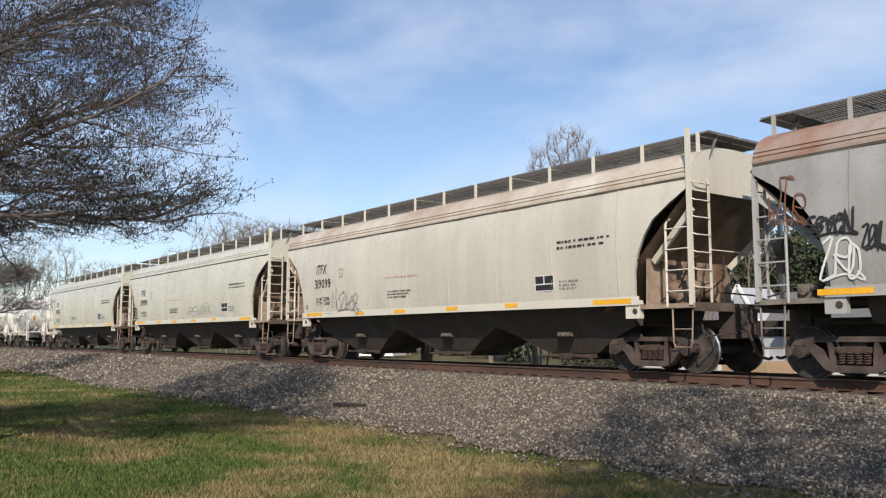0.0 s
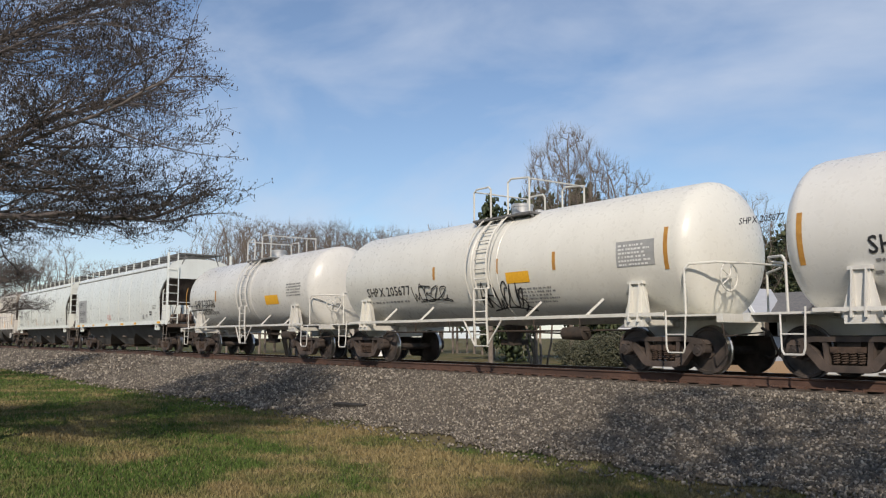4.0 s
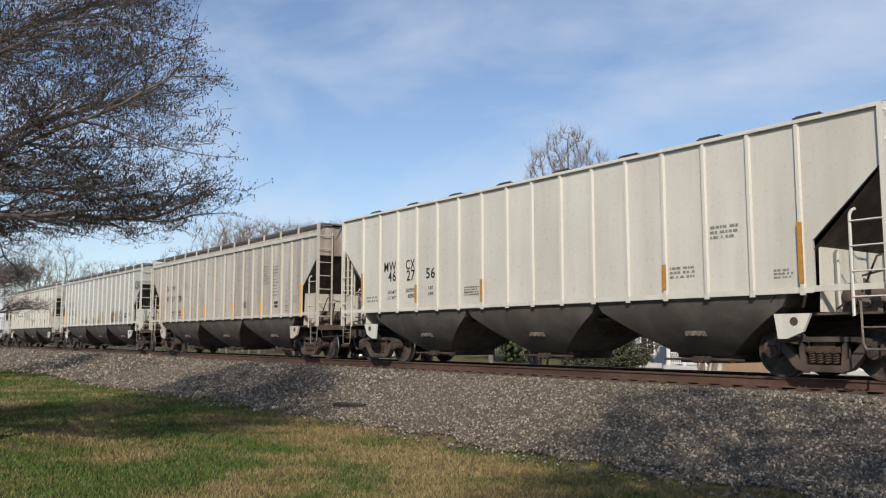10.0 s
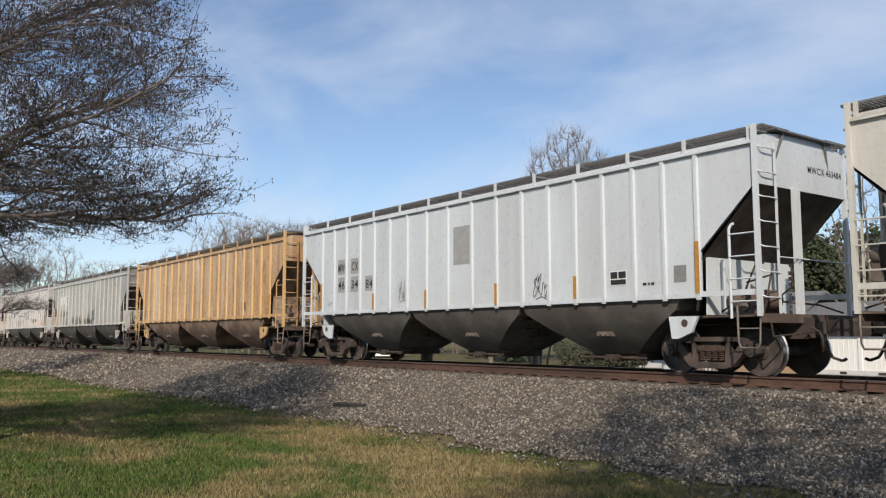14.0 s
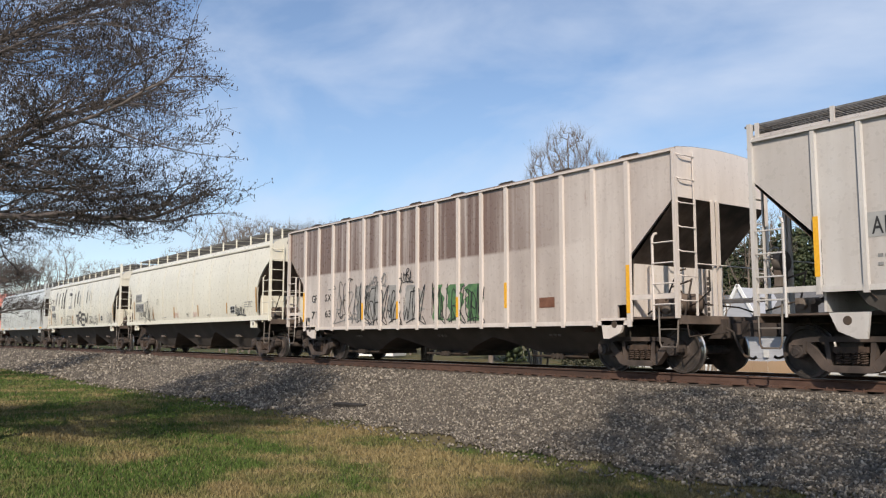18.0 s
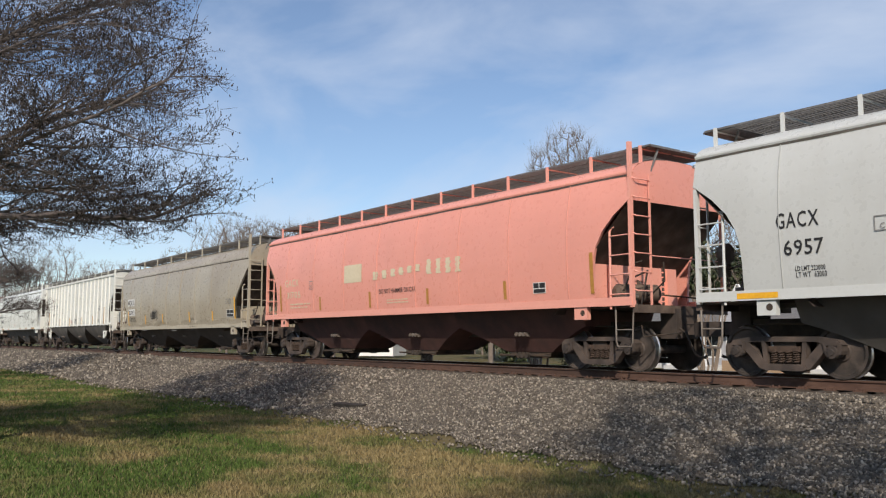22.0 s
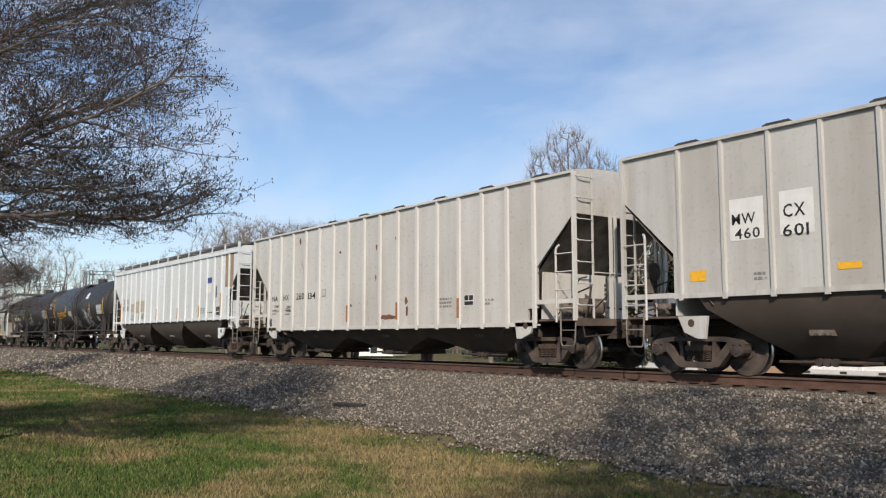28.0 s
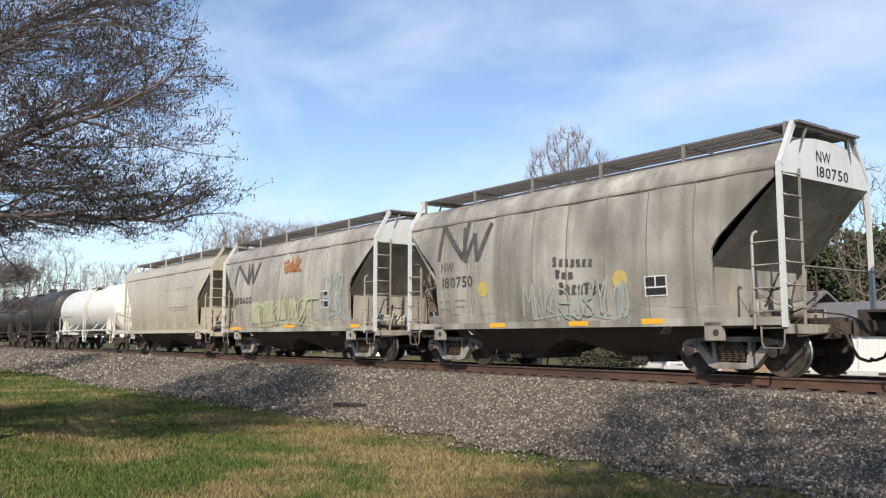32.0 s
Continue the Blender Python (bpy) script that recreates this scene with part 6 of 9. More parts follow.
bar(13, 1.26, 1.51, 2.1, YELLOW_INK)
bar(13, 3.86, 1.54, 2.09, YELLOW_INK)
bar(13, 7.0, 1.55, 2.5, YELLOW_INK)
tag(13, -8.42, 3.17, 0.98, 0.86, BLACK_INK, 4, 0.03)
tag(13, -2.94, 1.64, 0.48, 0.19, BLACK_INK, 4, 0.03)
tag(13, -2.18, 1.62, 0.55, 0.16, BLACK_INK, 2, 0.03)
tag(13, 7.48, 3.19, 0.83, 0.48, BLACK_INK, 5, 0.05, "kao")
tag(13, 3.26, 1.52, 2.17, 0.68, GREY_INK, 8, 0.04)
tag(13, 3.26, 1.61, 0.7, 0.61, BLACK_INK, 4, 0.07)
tag(13, 0.35, 1.59, 1.36, 0.59, GREY_INK, 3, 0.03)
print_lines(13, -1.07, 1.79, 0.36, 0.13, 3, GREY_INK)
print_lines(13, -0.2, 1.65, 0.44, 0.26, 5, PINK_INK)
data_plate(13, 5.73, 6.14, 1.73, 2.02)
print_lines(13, 6.49, 1.83, 0.4, 0.17, 3, GREY_INK)
tag(13, -0.79, 1.0, 0.46, 0.32, BLACK_INK, 3, 0.03)
letters(14, "ND", -6.21, 2.75, 0.48, 0.31, BLACK_INK)
letters(14, "YX", -5.41, 2.77, 0.44, 0.31, BLACK_INK)
letters(14, "47", -6.16, 2.22, 0.43, 0.31, BLACK_INK)
letters(14, "54", -5.39, 2.22, 0.44, 0.31, BLACK_INK)
letters(14, "15", -4.51, 2.22, 0.36, 0.3, BLACK_INK)
letters(14, "LD LMT", -6.05, 1.85, 0.33, 0.1, BLACK_INK)
letters(14, "LT WT", -6.05, 1.69, 0.27, 0.1, BLACK_INK)
letters(14, "222400", -5.4, 1.84, 0.36, 0.1, BLACK_INK)
letters(14, "63600", -5.34, 1.68, 0.31, 0.09, BLACK_INK)
plate_box(14, -3.63, -3.35, 2.54, 2.81)
bar(14, -6.89, 1.66, 2.57, RUST_INK)
bar(14, -4.32, 1.65, 2.11, RUST_INK)
bar(14, -1.74, 1.64, 2.12, RUST_INK)
bar(14, -1.88, 1.57, 2.05, RUST_INK)
bar(14, 1.82, 1.62, 2.11, RUST_INK)
bar(14, 4.42, 1.63, 2.1, RUST_INK)
bar(14, 6.95, 1.66, 2.56, RUST_INK)
tag(14, -2.97, 2.49, 0.58, 0.64, GREY_INK, 4, 0.02)
print_lines(14, -0.98, 1.64, 0.36, 0.11, 3, GREY_INK)
print_lines(14, -0.16, 1.63, 0.59, 0.28, 5, PINK_INK)
data_plate(14, 5.01, 5.41, 1.75, 2.02)
print_lines(14, 6.53, 1.77, 0.37, 0.23, 3, GREY_INK)
print_lines(14, 5.88, 1.72, 0.33, 0.3, 2, GREY_INK)
patch(15, -6.25, -5.73, 2.65, 3.13, PATCH_GREY, "number_patch")
letters(15, "MW", -6.21, 2.74, 0.41, 0.26, BLACK_INK)
patch(15, -5.46, -4.86, 2.64, 3.12, PATCH_GREY, "number_patch")
letters(15, "CX", -5.39, 2.75, 0.38, 0.26, BLACK_INK)
patch(15, -6.22, -5.72, 2.1, 2.58, PATCH_GREY, "number_patch")
letters(15, "46", -6.18, 2.2, 0.4, 0.26, BLACK_INK)
patch(15, -5.45, -4.94, 2.1, 2.57, PATCH_GREY, "number_patch")
letters(15, "34", -5.4, 2.2, 0.39, 0.25, BLACK_INK)
patch(15, -4.61, -4.05, 2.09, 2.54, PATCH_GREY, "number_patch")
letters(15, "84", -4.54, 2.17, 0.38, 0.26, BLACK_INK)
bar(15, -7.15, 1.61, 2.44, OCHRE_INK)
bar(15, -3.94, 1.52, 1.99, OCHRE_INK)
bar(15, -1.32, 1.49, 1.98, OCHRE_INK)
bar(15, 1.55, 1.48, 2.0, OCHRE_INK)
patch(15, -0.27, 0.46, 2.56, 3.54, PATCH_GREY, "patch", "grey painted-out panel")
patch(15, -0.43, 0.23, 2.55, 3.51, PATCH_GREY, "patch")
tag(15, -2.82, 1.71, 0.48, 0.55, GREY_INK, 3, 0.02)
bar(15, -1.51, 1.43, 1.97, OCHRE_INK)
bar(15, 1.29, 1.48, 2.0, OCHRE_INK)
bar(15, 3.96, 1.53, 2.02, OCHRE_INK)
bar(15, 7.1, 1.52, 2.49, OCHRE_INK)
data_plate(15, 5.04, 5.49, 1.76, 2.06)
tag(15, 2.74, 1.5, 0.46, 0.64, BLACK_INK, 3, 0.02)
print_lines(15, 5.9, 1.73, 0.33, 0.13, 1, BLACK_INK)
patch(15, 6.65, 6.94, 1.75, 2.07, GREY_INK, "panel")
print_lines(15, -6.82, 1.72, 0.25, 0.13, 2, GREY_INK)
patch(16, 4.71, 5.09, 1.75, 2.05, BROWN_INK, "panel")
bar(16, 6.97, 1.53, 2.28, OCHRE_INK)
print_lines(16, -7.13, 1.75, 1.39, 0.42, 2, GREY_INK)
patch(17, -6.38, -5.92, 2.6, 3.39, PATCH_WHITE, "number_patch")
letters(17, "GA", -6.34, 2.64, 0.36, 0.22, BLACK_INK)
patch(17, -5.59, -5.03, 2.6, 3.4, PATCH_WHITE, "number_patch")
letters(17, "CX", -5.55, 2.68, 0.37, 0.24, BLACK_INK)
patch(17, -4.84, -4.23, 2.56, 3.44, PATCH_WHITE, "number_patch")
letters(17, "3", -6.3, 2.08, 0.24, 0.29, BLACK_INK)
letters(17, "09", -5.56, 2.06, 0.47, 0.33, BLACK_INK)
letters(17, "39", -4.72, 2.06, 0.49, 0.34, BLACK_INK)
letters(17, "S", -4.74, 2.6, 0.42, 0.77, GREY_INK)
tag(17, -4.83, 1.54, 0.61, 0.49, BLACK_INK, 4, 0.03)
tag(17, -3.2, 1.65, 0.7, 0.38, BLACK_INK, 4, 0.03)
tag(17, -2.22, 1.55, 0.55, 0.48, BLACK_INK, 3, 0.04)
tag(17, -1.54, 1.51, 1.0, 0.64, BLACK_INK, 6, 0.03)
tag(17, -0.14, 1.43, 1.93, 0.43, BLACK_INK, 8, 0.04)
tag(17, 0.53, 1.58, 0.71, 0.76, GREY_INK, 5, 0.04)
tag(17, 1.5, 1.84, 0.72, 0.59, BLACK_INK, 4, 0.04)
bar(17, -7.31, 1.53, 2.45, YELLOW_INK)
bar(17, -4.1, 1.52, 2.01, YELLOW_INK)
bar(17, -0.51, 1.49, 1.98, YELLOW_INK)
print_lines(17, -5.57, 1.82, 0.45, 0.11, 1, GREY_INK)
patch(18, -6.39, -5.69, 2.26, 2.65, PATCH_GREY, "number_patch")
letters(18, "AEX", -6.3, 2.31, 0.53, 0.27, BLACK_INK)
patch(18, -5.43, -4.97, 2.29, 2.65, PATCH_GREY, "number_patch")
letters(18, "22", -5.35, 2.34, 0.31, 0.25, BLACK_INK)
patch(18, -4.72, -4.11, 2.28, 2.67, PATCH_GREY, "number_patch")
letters(18, "510", -4.65, 2.34, 0.47, 0.26, BLACK_INK)
patch(18, -3.94, -3.25, 2.33, 2.67, DARK_PATCH, "patch", "dark grey painted-out mark")
print_lines(18, -6.26, 1.81, 0.45, 0.27, 2, GREY_INK)
print_lines(18, -5.53, 1.78, 0.65, 0.31, 2, BLACK_INK)
print_lines(18, -4.6, 1.86, 0.62, 0.19, 2, GREY_INK)
bar(18, -6.95, 1.69, 2.68, YELLOW_INK)
bar(18, -4.16, 1.57, 2.04, YELLOW_INK)
bar(18, -1.54, 1.58, 2.05, YELLOW_INK)
bar(18, 1.65, 1.61, 2.06, YELLOW_INK)
tag(18, -2.23, 1.65, 1.25, 0.44, GREY_INK, 5, 0.03)
tag(18, -2.91, 1.72, 0.69, 0.64, GREY_INK, 3, 0.02)
tag(18, -0.84, 1.92, 1.21, 0.25, GREY_INK, 3, 0.02)
bar(18, 1.4, 1.56, 2.07, YELLOW_INK)
bar(18, 4.06, 1.57, 2.09, YELLOW_INK)
bar(18, 6.83, 1.64, 2.65, YELLOW_INK)
data_plate(18, 4.13, 4.54, 1.88, 2.07)
print_lines(18, 3.09, 1.86, 0.7, 0.29, 3, GREY_INK)
tag(18, 6.22, 1.71, 0.68, 0.41, RED_INK, 3, 0.02)
bar(18, -7.25, 1.65, 2.66, YELLOW_INK)
letters(19, "GF", -6.46, 1.85, 0.34, 0.24, BLACK_INK)
letters(19, "SX", -5.54, 1.86, 0.4, 0.23, BLACK_INK)
letters(19, "71", -6.46, 1.33, 0.36, 0.23, BLACK_INK)
letters(19, "63", -5.54, 1.35, 0.39, 0.22, BLACK_INK)
bar(19, -6.63, 1.23, 2.2, YELLOW_INK)
bar(19, -3.1, 1.24, 1.73, YELLOW_INK)
bar(19, -1.42, 1.23, 1.72, YELLOW_INK)
bar(19, 1.34, 1.22, 1.73, YELLOW_INK)
bar(19, 6.86, 1.19, 2.16, YELLOW_INK)
bar(19, 3.5, 1.4, 2.0, YELLOW_INK)
tag(19, -4.75, 1.37, 0.82, 1.02, BLACK_INK, 4, 0.03)
tag(19, -2.9, 2.2, 0.86, 0.35, GREY_INK, 3, 0.03)
tag(19, -1.26, 2.24, 0.59, 0.33, BLACK_INK, 3, 0.03)
patch(19, -3.69, -2.9, 1.26, 2.25, GREY_SPRAY, "spray_letter")
tag(19, -3.76, 1.21, 0.92, 1.14, BLACK_INK, 3, 0.04)
patch(19, -2.91, -2.08, 1.23, 2.22, GREY_SPRAY, "spray_letter")
tag(19, -2.98, 1.18, 0.96, 1.12, BLACK_INK, 3, 0.04)
patch(19, -1.93, -1.27, 1.21, 2.19, GREY_SPRAY, "spray_letter")
tag(19, -1.99, 1.16, 0.77, 1.09, BLACK_INK, 3, 0.04)
patch(19, -1.1, -0.16, 1.18, 2.15, GREY_SPRAY, "spray_letter")
tag(19, -1.15, 1.14, 1.04, 1.06, BLACK_INK, 3, 0.04)
patch(19, 0.27, 0.74, 1.16, 2.09, GREEN_INK, "spray_letter")
tag(19, 0.22, 1.12, 0.57, 1.01, BLACK_INK, 3, 0.04)
patch(19, 0.88, 1.58, 1.14, 2.07, GREEN_INK, "spray_letter")
tag(19, 0.84, 1.1, 0.78, 1.0, BLACK_INK, 3, 0.04)
patch(19, 1.66, 2.35, 1.12, 2.04, GREEN_INK, "spray_letter")
tag(19, 1.62, 1.08, 0.76, 0.97, BLACK_INK, 3, 0.04)
patch(19, 4.35, 4.84, 1.37, 1.6, BROWN_INK, "panel")
tag(19, -5.41, 1.02, 2.58, 1.39, GREY_INK, 4, 0.04)
patch(20, -6.95, -6, 2.46, 2.86, PATCH_GREY, "number_patch")
letters(20, "SOXX", -6.88, 2.51, 0.79, 0.28, BLACK_INK)
patch(20, -6.95, -5.69, 1.98, 2.39, PATCH_GREY, "number_patch")
letters(20, "516098", -6.88, 2.03, 1.1, 0.29, BLACK_INK)
letters(20, "LD LMT 224600", -6.32, 1.85, 1.02, 0.11, BLACK_INK)
letters(20, "LT WT  62100", -6.35, 1.72, 0.96, 0.12, BLACK_INK)
print_lines(20, -6.51, 1.62, 0.79, 0.09, 1, GREY_INK)
plate_box(20, -3.71, -3.45, 2.25, 2.52)
bar(20, -7.2, 1.62, 2.52, OCHRE_INK)
bar(20, -4.24, 1.62, 2.06, OCHRE_INK)
bar(20, -1.32, 1.6, 2.08, OCHRE_INK)
bar(20, 1.64, 1.61, 2.08, OCHRE_INK)
bar(20, -1.41, 1.67, 2.06, OCHRE_INK)
bar(20, 1.56, 1.64, 2.07, OCHRE_INK)
bar(20, 4.74, 1.65, 2.08, OCHRE_INK)
bar(20, 7.51, 1.65, 2.56, OCHRE_INK)
tag(20, -5.65, 1.46, 0.98, 1.12, BLACK_INK, 3, 0.03)
tag(20, -4.96, 1.56, 1.02, 0.58, BLACK_INK, 5, 0.02)
print_lines(20, -1.23, 1.62, 0.53, 0.22, 4, PINK_INK)
print_lines(20, 0.28, 1.64, 0.23, 0.16, 3, BLACK_INK)
print_lines(20, 1.06, 1.61, 0.47, 0.21, 4, PINK_INK)
print_lines(20, -3.0, 1.62, 0.63, 0.07, 1, GREY_INK)
print_lines(20, 2.66, 1.6, 0.41, 0.1, 2, GREY_INK)
data_plate(20, 5.11, 5.52, 1.66, 1.93)
tag(20, 5.57, 1.56, 0.96, 0.36, BLACK_INK, 6, 0.03)
print_lines(20, 6.46, 1.85, 0.74, 0.25, 3, GREY_INK)
patch(21, -7.02, -6.12, 2.5, 2.84, PATCH_GREY, "number_patch")
letters(21, "SOXX", -6.94, 2.56, 0.77, 0.23, BLACK_INK)
patch(21, -7.01, -5.86, 2.03, 2.36, PATCH_GREY, "number_patch")
letters(21, "516120", -6.91, 2.09, 1.0, 0.22, BLACK_INK)
letters(21, "LD LMT 223900", -6.57, 1.89, 0.78, 0.11, BLACK_INK)
letters(21, "LT WT  62100", -6.54, 1.73, 0.77, 0.11, BLACK_INK)
print_lines(21, -6.5, 1.54, 0.88, 0.07, 1, GREY_INK)
plate_box(21, -3.77, -3.5, 2.24, 2.5)
bar(21, -7.17, 1.61, 2.52, OCHRE_INK)
bar(21, -4.3, 1.6, 2.07, OCHRE_INK)
bar(21, -1.32, 1.59, 2.08, OCHRE_INK)
print_lines(21, -1.22, 1.61, 0.62, 0.2, 4, PINK_INK)
print_lines(21, -2.96, 1.63, 0.62, 0.07, 1, GREY_INK)
print_lines(21, 2.7, 1.6, 0.5, 0.08, 2, GREY_INK)
tag(21, -4.21, 1.33, 3.05, 0.9, BLACK_INK, 2, 0.03)
patch(21, -6.04, -5.82, 2.88, 3.72, DARK_PATCH, "worn_letter")
patch(21, -5.18, -4.98, 2.81, 3.62, DARK_PATCH, "worn_letter")
patch(21, -4.38, -4.1, 2.61, 3.66, DARK_PATCH, "worn_letter")
patch(21, -3.82, -3.45, 2.56, 3.84, DARK_PATCH, "worn_letter")
patch(21, -1.91, -1.69, 2.63, 3.44, PATCH_GREY, "worn_letter")
patch(21, -2.45, -1.68, 3.36, 3.54, DARK_PATCH, "worn_letter")
patch(21, -2.39, -1.55, 2.53, 2.7, PATCH_GREY, "worn_letter")
patch(21, -0.96, -0.78, 2.6, 3.44, DARK_PATCH, "worn_letter")
patch(21, -0.28, -0.02, 2.8, 3.61, DARK_PATCH, "worn_letter")
patch(21, 0.29, 0.51, 2.64, 3.32, PATCH_GREY, "worn_letter")
patch(21, 1.94, 2.14, 2.76, 3.52, DARK_PATCH, "worn_letter")
patch(21, 2.49, 2.68, 2.88, 3.44, PATCH_GREY, "worn_letter")
patch(21, 2.96, 3.05, 2.73, 3.37, PATCH_GREY, "worn_letter")
tag(21, -0.49, 1.36, 2.91, 0.94, DARK_PATCH, 4, 0.16, "trew")
tag(21, 2.6, 1.41, 1.94, 0.63, BLACK_INK, 6, 0.035, "tkalso")
tag(21, 6.31, 1.49, 1.02, 0.7, GREY_INK, 6, 0.03)
data_plate(21, 5.14, 5.51, 1.67, 1.95)
bar(21, 4.85, 1.64, 2.08, OCHRE_INK)
bar(21, 7.57, 1.67, 2.55, OCHRE_INK)
letters(22, "GACX", -6.8, 2.53, 0.76, 0.26, BLACK_INK)
letters(22, "6957", -6.68, 2.07, 0.7, 0.25, BLACK_INK)
letters(22, "LD LMT 223000", -6.5, 1.8, 0.52, 0.08, BLACK_INK)
letters(22, "LT WT   63000", -6.49, 1.69, 0.53, 0.09, BLACK_INK)
plate_box(22, -5.16, -4.89, 2.33, 2.57)
print_lines(22, -0.89, 1.65, 0.36, 0.08, 2, GREY_INK)
print_lines(22, 0.2, 1.67, 0.33, 0.21, 4, PINK_INK)
patch(22, -4.37, -3.9, 1.35, 1.44, YELLOW_INK, "reflector")
patch(22, -1.86, -1.4, 1.35, 1.46, YELLOW_INK, "reflector")
patch(22, 1.14, 1.6, 1.36, 1.47, YELLOW_INK, "reflector")
patch(22, -7.64, -6.85, 1.32, 1.46, YELLOW_INK, "reflector")
patch(22, 4.08, 4.47, 1.42, 1.53, YELLOW_INK, "reflector")
patch(22, 1.1, 1.5, 1.4, 1.53, YELLOW_INK, "reflector")
patch(22, -1.89, -1.51, 1.39, 1.52, YELLOW_INK, "reflector")
patch(22, 7.34, 8.12, 1.39, 1.53, YELLOW_INK, "reflector")
patch(22, -5.78, -5.64, 1.36, 1.47, RED_INK, "panel")
print_lines(22, 6.3, 1.89, 0.45, 0.17, 3, GREY_INK)
print_lines(22, 4.59, 1.78, 0.39, 0.09, 1, GREY_INK)
bold_mark(22, 4.33, 4.77, 3.05, 3.58, 0)
bold_mark(22, 4.92, 5.42, 3.01, 3.56, 1)
bold_mark(22, 5.34, 5.78, 3.03, 3.57, 2)
bold_mark(22, 5.93, 6.51, 3.04, 3.61, 3)
letters(23, "GACX", -6.81, 2.43, 1.0, 0.24, CREAM_INK)
letters(23, "31705", -6.69, 2.04, 1.0, 0.21, CREAM_INK)
print_lines(23, -6.46, 1.69, 1.61, 0.22, 2, CREAM_INK)
patch(23, -2.78, -1.76, 2.36, 2.9, CREAM_INK, "emblem", "faded cream emblem")
patch(23, -1.13, -0.84, 2.37, 2.61, CREAM_INK, "faded_letter")
patch(23, -0.66, -0.38, 2.39, 2.63, CREAM_INK, "faded_letter")
patch(23, -0.21, 0.05, 2.42, 2.64, CREAM_INK, "faded_letter")
patch(23, 0.22, 0.47, 2.44, 2.65, CREAM_INK, "faded_letter")
patch(23, 0.63, 0.87, 2.47, 2.67, CREAM_INK, "faded_letter")
patch(23, 1.03, 1.26, 2.49, 2.68, CREAM_INK, "faded_letter")
patch(23, 1.54, 1.8, 2.39, 2.78, CREAM_INK, "faded_letter")
patch(23, 1.98, 2.22, 2.38, 2.77, CREAM_INK, "faded_letter")
patch(23, 2.4, 2.63, 2.37, 2.76, CREAM_INK, "faded_letter")
patch(23, 2.8, 3.02, 2.37, 2.76, CREAM_INK, "faded_letter")
letters(23, "DO NOT HAMMER ON CAR", -0.8, 1.96, 1.83, 0.13, BLACK_INK)
bar(23, -7.17, 1.61, 2.49, OCHRE_INK)
bar(23, -4.35, 1.58, 2.01, OCHRE_INK)
bar(23, -1.33, 1.58, 2.04, OCHRE_INK)
bar(23, 1.56, 1.59, 2.01, OCHRE_INK)
bar(23, 4.69, 1.6, 2.03, OCHRE_INK)
bar(23, 7.47, 1.62, 2.48, OCHRE_INK)
bar(23, -1.31, 1.57, 2.02, OCHRE_INK)
data_plate(23, 5.66, 6.08, 1.69, 1.94)
print_lines(23, -0.41, 1.67, 1.15, 0.15, 2, CREAM_INK)
plate_box(23, -5.06, -4.79, 2.28, 2.55)
patch(24, -6.71, -5.62, 2.31, 2.66, PATCH_WHITE, "number_patch")
letters(24, "MQRX", -6.64, 2.36, 0.95, 0.25, BLACK_INK)
patch(24, -6.59, -5.53, 1.83, 2.15, PATCH_WHITE, "number_patch")
letters(24, "80053", -6.51, 1.87, 0.91, 0.22, BLACK_INK)
letters(24, "LD LMT 223500", -6.41, 1.63, 0.94, 0.11, BLACK_INK)
letters(24, "LT WT  62500", -6.39, 1.5, 0.91, 0.1, BLACK_INK)
plate_box(24, -4.09, -3.85, 2.09, 2.33)
bar(24, -6.61, 1.33, 2.04, YELLOW_INK)
bar(24, -3.87, 1.36, 1.8, YELLOW_INK)
bar(24, -1.34, 1.36, 1.8, YELLOW_INK)
bar(24, 2.13, 1.37, 1.82, YELLOW_INK)
bar(24, 2.04, 1.41, 1.78, YELLOW_INK)
bar(24, 4.79, 1.41, 1.78, YELLOW_INK)
bar(24, 7.07, 1.44, 2.29, YELLOW_INK)
tag(24, -2.9, 1.65, 0.81, 0.4, BLACK_INK, 3, 0.03)
letters(24, "CAUTION", 2.23, 1.46, 0.45, 0.09, BLACK_INK)
print_lines(24, 2.1, 1.02, 0.65, 0.22, 3, BLACK_INK)
print_lines(24, -1.75, 1.39, 0.32, 0.15, 3, GREY_INK)
print_lines(24, -0.23, 1.01, 0.76, 0.15, 2, GREY_INK)
print_lines(24, -4.56, 1.05, 0.82, 0.12, 2, GREY_INK)
data_plate(24, 6.27, 6.95, 1.51, 1.81)
print_lines(24, 6.2, 2.04, 0.64, 0.23, 3, GREY_INK)
print_lines(24, 4.18, 1.12, 0.72, 0.09, 1, GREY_INK)
tag(24, -3.13, 1.63, 0.71, 0.4, BLACK_INK, 3, 0.03)
letters(25, "FC", -6.09, 2.64, 0.38, 0.24, BLACK_INK)
letters(25, "TX", -5.27, 2.65, 0.43, 0.23, BLACK_INK)
letters(25, "89", -6.07, 2.12, 0.38, 0.23, BLACK_INK)
letters(25, "3", -5.11, 2.12, 0.15, 0.22, BLACK_INK)
letters(25, "LD LMT", -5.8, 1.79, 0.34, 0.1, BLACK_INK)
letters(25, "LT WT", -5.81, 1.65, 0.33, 0.1, BLACK_INK)
letters(25, "221300", -4.98, 1.78, 0.36, 0.08, BLACK_INK)
letters(25, "64700", -4.87, 1.62, 0.3, 0.09, BLACK_INK)
plate_box(25, -3.53, -3.27, 2.3, 2.57)
bar(25, -7.07, 1.5, 2.41, OCHRE_INK)
bar(25, -3.87, 1.5, 1.97, OCHRE_INK)
bar(25, -1.45, 1.48, 1.97, OCHRE_INK)
bar(25, 1.39, 1.51, 1.98, OCHRE_INK)
